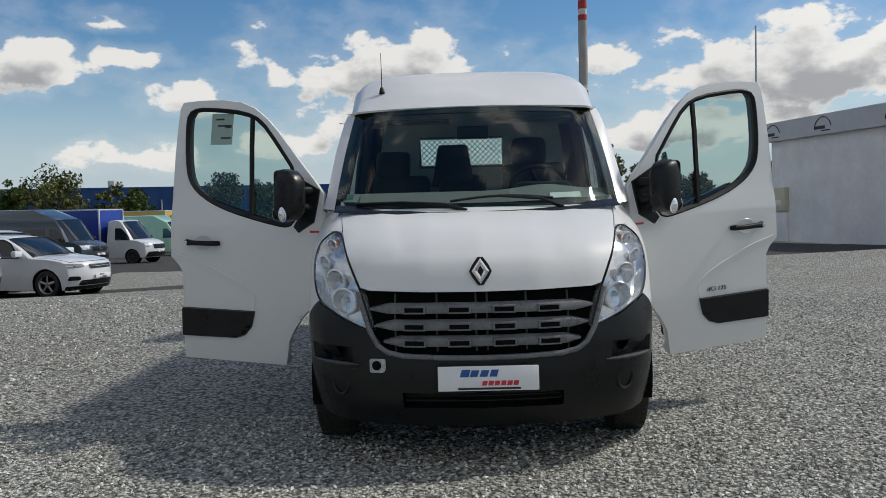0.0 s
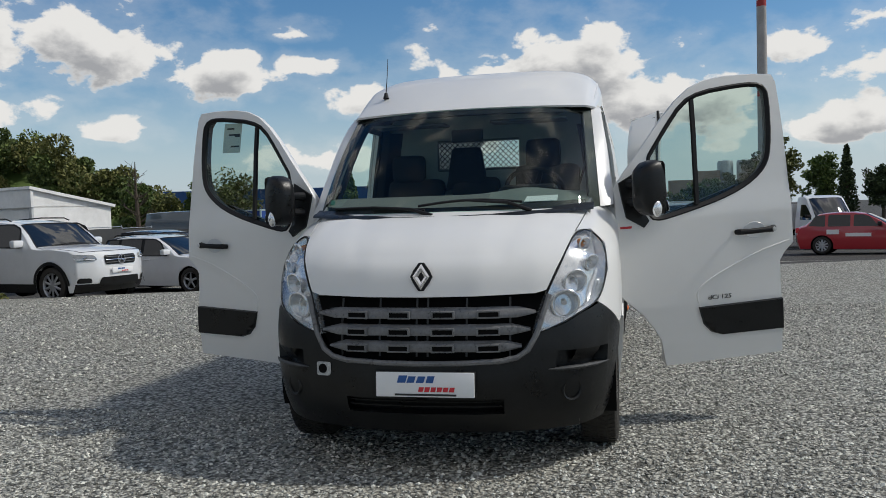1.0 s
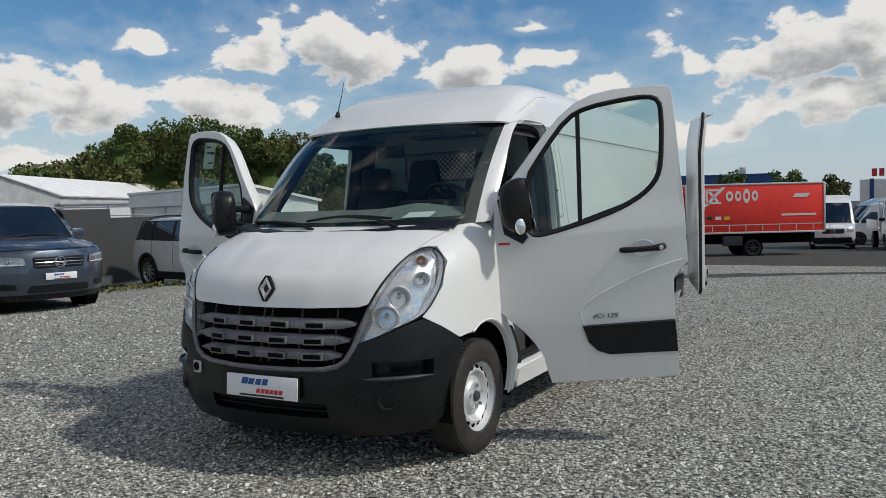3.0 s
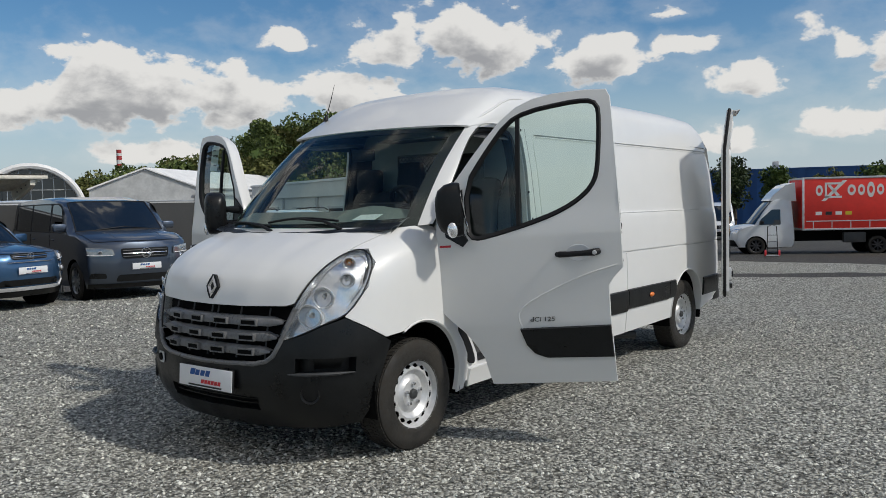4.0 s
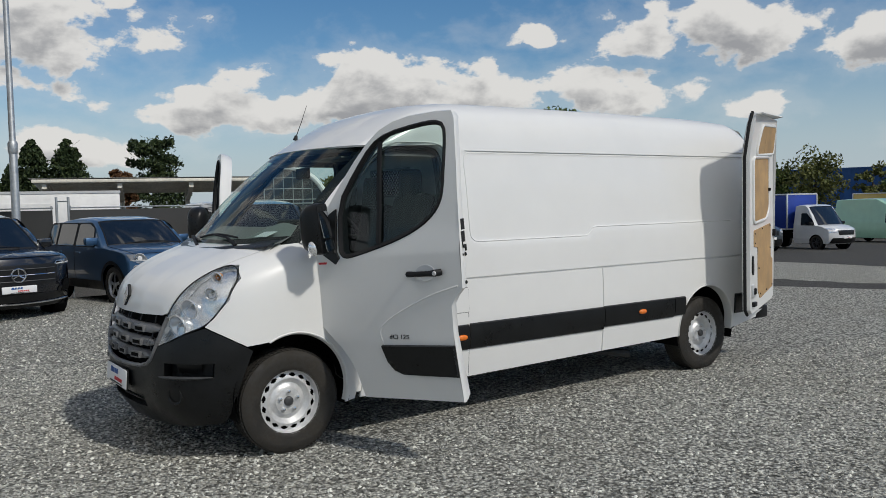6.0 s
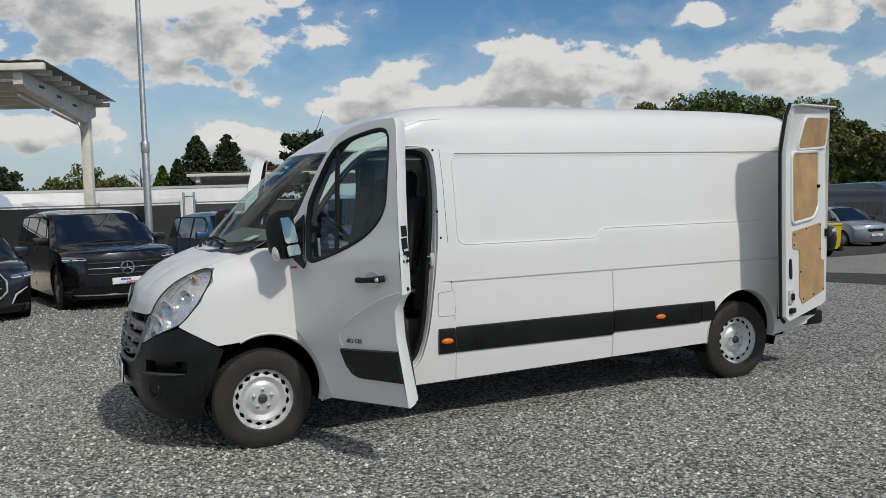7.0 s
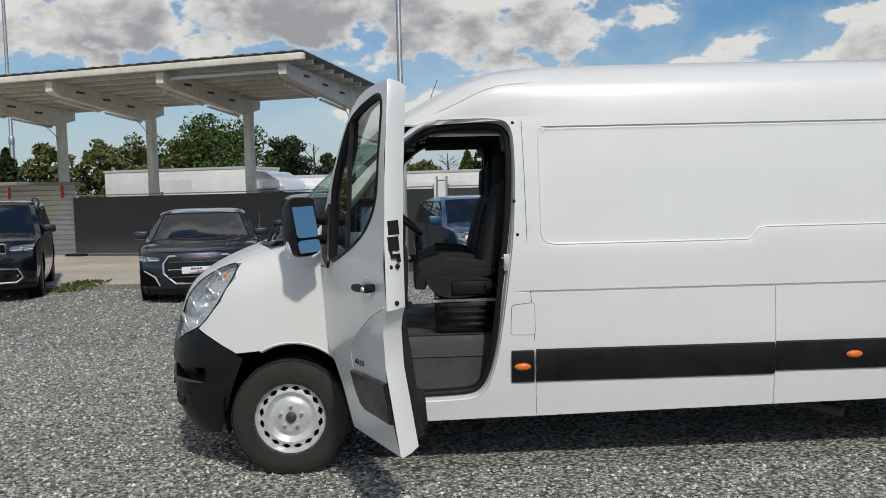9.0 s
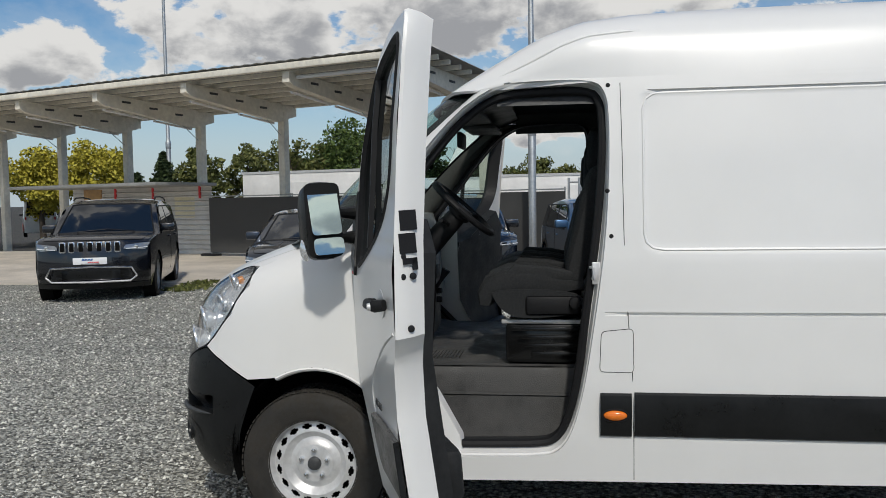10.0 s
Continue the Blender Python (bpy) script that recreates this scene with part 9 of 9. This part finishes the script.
def crown_points(kind, h, r, n):
    """Where the leaves hang: uneven clumps, whorls of boughs for conifers, flat tiers for cedars."""
    if kind == "cone":
        m = 420
        f = rng.uniform(0, 1, m) ** 0.9
        t = rng.uniform(0, math.tau, m)
        reach = r * (1 - f) ** 0.72 * rng.uniform(0.72, 1.12, m) + 0.04 * r
        pick = rng.integers(0, m, n)
        s = np.sqrt(rng.uniform(0.02, 1, n))
        rad = reach[pick] * s
        tt = t[pick] + rng.normal(0, 0.22, n)
        z = h * (0.06 + 0.92 * f[pick]) - 0.10 * rad + rng.normal(0, 0.028 * h, n) * (1.1 - f[pick])
        return np.stack([rad * np.cos(tt), rad * np.sin(tt), np.clip(z, 0.02 * h, h)], 1)
    if kind == "tiers":
        m = 46
        f, t = rng.uniform(0, 1, m), rng.uniform(0, math.tau, m)
        reach = r * (1.05 - 0.6 * f) * rng.uniform(0.6, 1.1, m)
        pick = rng.integers(0, m, n)
        rad = reach[pick] * np.sqrt(rng.uniform(0, 1, n))
        tt = t[pick] + rng.normal(0, 0.28, n)
        return np.stack([rad * np.cos(tt), rad * np.sin(tt), h * (0.30 + 0.68 * f[pick]) + 0.10 * rad + rng.normal(0, 0.020 * h, n)], 1)
    m = 60 if kind == "round" else 34
    c = rng.normal(size=(m, 3))
    c /= np.linalg.norm(c, axis=1)[:, None]
    c *= (rng.uniform(0.1, 1.0, m) ** 0.5)[:, None]
    c = c * np.array([r * 0.86, r * 0.86, h * 0.36]) * rng.uniform(0.8, 1.06, (m, 1)) + np.array([0, 0, h * 0.58])
    pick = rng.integers(0, m, n)
    d = rng.normal(size=(n, 3))
    d /= np.linalg.norm(d, axis=1)[:, None]
    spread = (0.30 if kind == "round" else 0.24) * r * rng.uniform(0.2, 1.0, n) ** 0.6
    p = c[pick] + d * spread[:, None] * np.array([1, 1, 0.8])
    p[:, 2] = np.clip(p[:, 2], 0.06 * h, h * 1.02)
    return p


def tree(x, y, z, h, r, kind="round", mat_=None, n=1600, size=0.22, label="leafy green tree"):
    ob = thing("tree", label, "tree", Matrix.Translation((x, y, z)), "trees round the yard")
    top = h * (0.95 if kind in ("cone", "tiers", "bare") else 0.72)
    trunk = Shape().tube([(0, 0, -0.3), (0.05 * r, 0, top * 0.3), (-0.05 * r, 0.04 * r, top * 0.65), (0, 0, top)], [0.035 * h, 0.026 * h, 0.016 * h, 0.004 * h], 8)
    count = 34 if kind == "bare" else 9
    for k in range(count):
        t, f = rng.uniform(0, math.tau), rng.uniform(0.25, 0.95)
        s = Vector((0, 0, top * f))
        reach = r * (0.85 if kind != "cone" else 0.6) * rng.uniform(0.5, 1.0) * (1.1 - f * 0.5)
        e2 = s + Vector((reach * math.cos(t), reach * math.sin(t), reach * rng.uniform(0.35, 1.1)))
        mid_ = (s + e2) / 2 + Vector((0, 0, -0.06 * reach))
        trunk.tube([s, mid_, e2], [0.010 * h * (1.1 - f), 0.006 * h * (1.1 - f), 0.0015 * h], 5)
        if kind == "bare":
            for q in range(4):
                t2 = t + rng.uniform(-0.9, 0.9)
                b0 = mid_.lerp(e2, rng.uniform(0, 0.8))
                trunk.tube([b0, b0 + Vector((math.cos(t2), math.sin(t2), rng.uniform(0.3, 1.3))) * reach * 0.45], [0.0022 * h, 0.0008 * h], 4)
    part("trunk", trunk, BARK, ob)
    if kind != "bare":
        me = leaves(crown_points(kind, h, r, n), size)
        me.materials.append(mat_ or LEAF_GREEN)
        c = new("crown", me)
        c.parent = ob
    return ob


def tree_at(az, d, el, width, kind="round", mat_=None, n=3000, label="leafy green tree", eye=1.5, size=None):
    """A tree whose top stands at an elevation over the eye; width: degrees across."""
    x, y = polar(az, d)
    z = yard_height(x, y)
    h = eye + d * math.tan(radians(el)) - z
    tree(x, y, z, h, d * math.tan(radians(width / 2)), kind, mat_, n, size or 0.0020 * d, label)


# ---- the trees round the yard: bearing, distance, height of the top, width ----
G, O, D, Y, B = LEAF_GREEN, LEAF_OLIVE, LEAF_DARK, LEAF_YELLOW, LEAF_BROWN
GREEN, OLIVE, FIR, YELLOW = "leafy green tree beyond the yard", "olive-green tree with an open crown", "dark green conifer beyond the yard", "tree turning yellow behind the carport"
for az, d, el, w, kind, leaf, label in (
        (29.2, 85, 3.5, 4.4, "round", O, OLIVE), (26.0, 84, 2.8, 2.4, "open", O, OLIVE), (24.6, 86, 2.1, 2.6, "round", G, GREEN),
        (31.4, 88, 2.6, 2.0, "round", G, GREEN), (-8.1, 110, 4.4, 2.6, "round", O, OLIVE), (-10.3, 105, 3.6, 2.6, "round", G, GREEN),
        (-11.7, 100, 3.5, 1.6, "cone", D, FIR), (-13.7, 100, 2.5, 2.6, "round", D, GREEN), (-18.4, 90, 2.9, 3.4, "round", G, GREEN),
        (-2.4, 105, 1.7, 2.4, "round", G, GREEN), (-6.2, 95, 3.9, 2.4, "open", D, GREEN), (15.9, 92, 2.6, 2.6, "round", G, GREEN),
        (13.1, 94, 2.2, 2.6, "round", O, OLIVE), (10.4, 92, 2.6, 2.8, "round", G, GREEN), (7.2, 94, 2.6, 2.8, "round", G, GREEN),
        (4.4, 96, 1.9, 2.4, "round", O, OLIVE), (21.3, 88, 2.9, 2.2, "cone", G, "dense conical green tree"), (18.7, 86, 3.1, 3.2, "round", D, "dense dark green tree"),
        (35.2, 90, 4.1, 2.6, "bare", O, "bare dead tree with thin twigs"), (35.0, 94, 2.7, 2.6, "round", G, GREEN), (33.3, 92, 2.1, 2.4, "round", O, OLIVE)):
    few = kind == "open"
    tree_at(az, d, el, w, kind, leaf, 1500 if few else 3400, label)

# ---- the trees behind the fence and the carport: place, height of the top, radius ----
AIRY, BUSH = "thin airy tree behind the carport", "green bush behind the fence"
for x, y, top, r, kind, leaf, label in (
        (4.0, 90.1, 3.6, 1.2, "round", G, GREEN),
        (6.2, 93.1, 3.6, 1.5, "round", O, GREEN),
        (7.7, 87.0, 3.7, 1.4, "round", D, GREEN),
        (10.0, 94.9, 4.8, 1.9, "round", G, GREEN),
        (11.7, 90.7, 5.3, 1.4, "round", O, GREEN),
        (12.7, 82.5, 6.4, 1.6, "round", D, GREEN),
        (14.8, 86.3, 7.0, 1.7, "round", G, GREEN),
        (-37.4, -31.5, 5.8, 2.4, "round", Y, YELLOW), (-41.0, -29.5, 5.6, 2.4, "round", Y, YELLOW), (-41.7, -26.2, 5.8, 2.3, "round", Y, YELLOW), (-40.0, -34.5, 5.4, 2.4, "round", O, YELLOW),
        (-47.7, -27.4, 4.4, 1.4, "round", D, GREEN), (-40.0, -21.2, 4.6, 1.5, "cone", D, "dark green holly-like tree"), (-39.0, -18.5, 5.4, 1.8, "open", O, AIRY), (-41.7, -16.9, 5.8, 2.0, "open", O, AIRY),
        (-44.4, -15.2, 6.0, 2.6, "open", O, AIRY), (-46.4, -11.5, 7.4, 3.6, "round", G, "large green tree behind the carport"), (-49.5, -14.5, 6.2, 2.6, "round", G, GREEN), (-52.7, -8.0, 6.3, 1.9, "round", D, "dark ragged pine behind the fence"),
        (-53.0, -4.9, 4.7, 1.5, "round", D, "small dark pine behind the fence"), (-54.8, -6.4, 5.6, 1.0, "bare", O, "bare tree with thin twigs"), (-51.2, -0.4, 4.7, 2.4, "open", O, BUSH), (-53.0, 1.3, 4.2, 1.9, "round", O, BUSH), (-55.5, -2.4, 3.9, 1.6, "round", G, BUSH),
        (-58.7, 7.6, 7.1, 2.9, "cone", D, FIR), (-58.5, 9.9, 7.2, 3.1, "cone", D, FIR), (-57.0, 6.0, 5.2, 1.7, "cone", D, FIR), (-57.1, 4.9, 4.7, 1.6, "cone", G, FIR), (-57.2, 3.4, 4.8, 1.6, "bare", O, "bare bush with grey twigs"),
        (-55.2, 15.0, 7.0, 3.1, "tiers", D, "dark cedar with spread tiers"), (-51.9, 11.9, 5.2, 1.3, "round", B, "small tree with brown leaves")):
    z = yard_height(x, y)
    tree(x, y, z, top - z, r, kind, leaf, {"open": 3600, "cone": 12000, "tiers": 8000}.get(kind, 7500), {"cone": 0.13, "tiers": 0.13}.get(kind, 0.125), label)

# ---- wooded hill beyond the halls ----
hill_d, hill_az, hill_el = 125.0, [33.5, 35, 37.3, 40.7, 43.7, 46.4, 48, 51, 52.7, 56, 60, 63], [2.2, 3.2, 4.4, 5.8, 6.4, 6.1, 6.0, 6.0, 4.5, 3.6, 3.0, 2.2]
cloud_of = []
for k in range(520):
    az = rng.uniform(33.5, 62)
    d = hill_d + rng.uniform(-14, 16)
    x, y = polar(az, d)
    top = 1.5 + hill_d * math.tan(radians(float(np.interp(az, hill_az, hill_el))))
    z = -1 + (top - 0.5) * rng.uniform(0.05, 1.0) ** 0.55 - rng.uniform(0, 0.9)
    r = rng.uniform(1.0, 2.3)
    q = rng.normal(size=(330, 3))
    q /= np.linalg.norm(q, axis=1)[:, None]
    cloud_of.append(np.array([x, y, z]) + q * r * rng.uniform(0.6, 1.05, (330, 1)) * np.array([1, 1, 0.8]))
wood = leaves(np.concatenate(cloud_of), 0.27)
wood.materials.append(HILL_OLIVE)
wood.materials.append(HILL_GREEN)
island = np.repeat(rng.integers(0, 2, 520), 330)
wood.polygons.foreach_set("material_index", np.concatenate([island, island]).astype(np.int32))
hill = new("wooded_hill", wood)
tagged(hill, "hill covered with green trees behind the halls", "wood", kind="stuff")
mound = Shape().grid([[(*polar(33.5 + 1.2 * i, hill_d + 20 * s), -1.5 + (2.2 + hill_d * math.tan(radians(float(np.interp(33.5 + 1.2 * i, hill_az, hill_el)))) - 2.5) * h) for i in range(25)] for s, h in ((-0.6, 0.0), (-0.35, 0.6), (0.0, 0.95), (0.8, 0.8))])
structure("hillside", mound, LEAF_GREEN, "shaded undergrowth of the wooded hill", "hill")

# ---- loose stones lying on the gravel ----
def scatter(n, x0, x1, y0, y1, lo, hi):
    x, y = rng.uniform(x0, x1, n), rng.uniform(y0, y1, n)
    z = np.array([gravel_height(a, b) for a, b in zip(x, y)])
    s = lo + (hi - lo) * rng.uniform(0, 1, n) ** 2.2
    unit = np.array([(1, 0, 0), (-0.9, 0.3, 0), (0.1, 1, 0), (0, -1, 0.1), (0.1, 0.1, 0.75), (0, 0, -0.6)])
    v = unit[None] * rng.uniform(0.6, 1.2, (n, 6, 3)) * s[:, None, None]
    t = rng.uniform(0, math.tau, n)
    c, q = np.cos(t)[:, None], np.sin(t)[:, None]
    tilt = rng.uniform(-0.5, 0.5, n)[:, None]
    out = np.stack([v[:, :, 0] * c - v[:, :, 1] * q, v[:, :, 0] * q + v[:, :, 1] * c, v[:, :, 2] + tilt * v[:, :, 0]], 2)
    return out + np.stack([x, y, z + 0.25 * s], 1)[:, None, :]


blocks = np.concatenate([scatter(58000, -3.4, 4.6, -5.2, 0.4, 0.005, 0.018), scatter(38000, 1.0, 7.0, 0.4, 7.0, 0.005, 0.018), scatter(26000, -9.5, -3.4, -9.0, 9.0, 0.009, 0.026)])
count = len(blocks)
tri = np.array([(0, 2, 4), (2, 1, 4), (1, 3, 4), (3, 0, 4), (2, 0, 5), (1, 2, 5), (3, 1, 5), (0, 3, 5)])
me = bpy.data.meshes.new("loose_stones")
me.from_pydata(blocks.reshape(-1, 3).tolist(), [], (tri[None] + 6 * np.arange(count)[:, None, None]).reshape(-1, 3).tolist())
STONE = foliage("crushed_stone", (0.13, 0.132, 0.121), (0.50, 0.497, 0.45), (0.86, 0.85, 0.77))
me.materials.append(STONE)
tagged(new("loose_stones", me), "loose crushed grey stones strewn over the gravel", "gravel", kind="stuff")

# ---- weeds at the edge of the gravel ----
spots = np.concatenate([np.stack([rng.uniform(-11.0, -9.4, 500), rng.normal(-5.75, 0.16, 500), rng.uniform(0.0, 0.06, 500)], 1), np.stack([rng.uniform(-11.5, -10.6, 260), rng.uniform(6.6, 8.6, 260), rng.uniform(0.0, 0.09, 260)], 1)])
weeds = leaves(spots, 0.045)
weeds.materials.append(LEAF_OLIVE)
tagged(new("weeds", weeds), "low green weeds at the edge of the gravel", "weeds", kind="stuff")
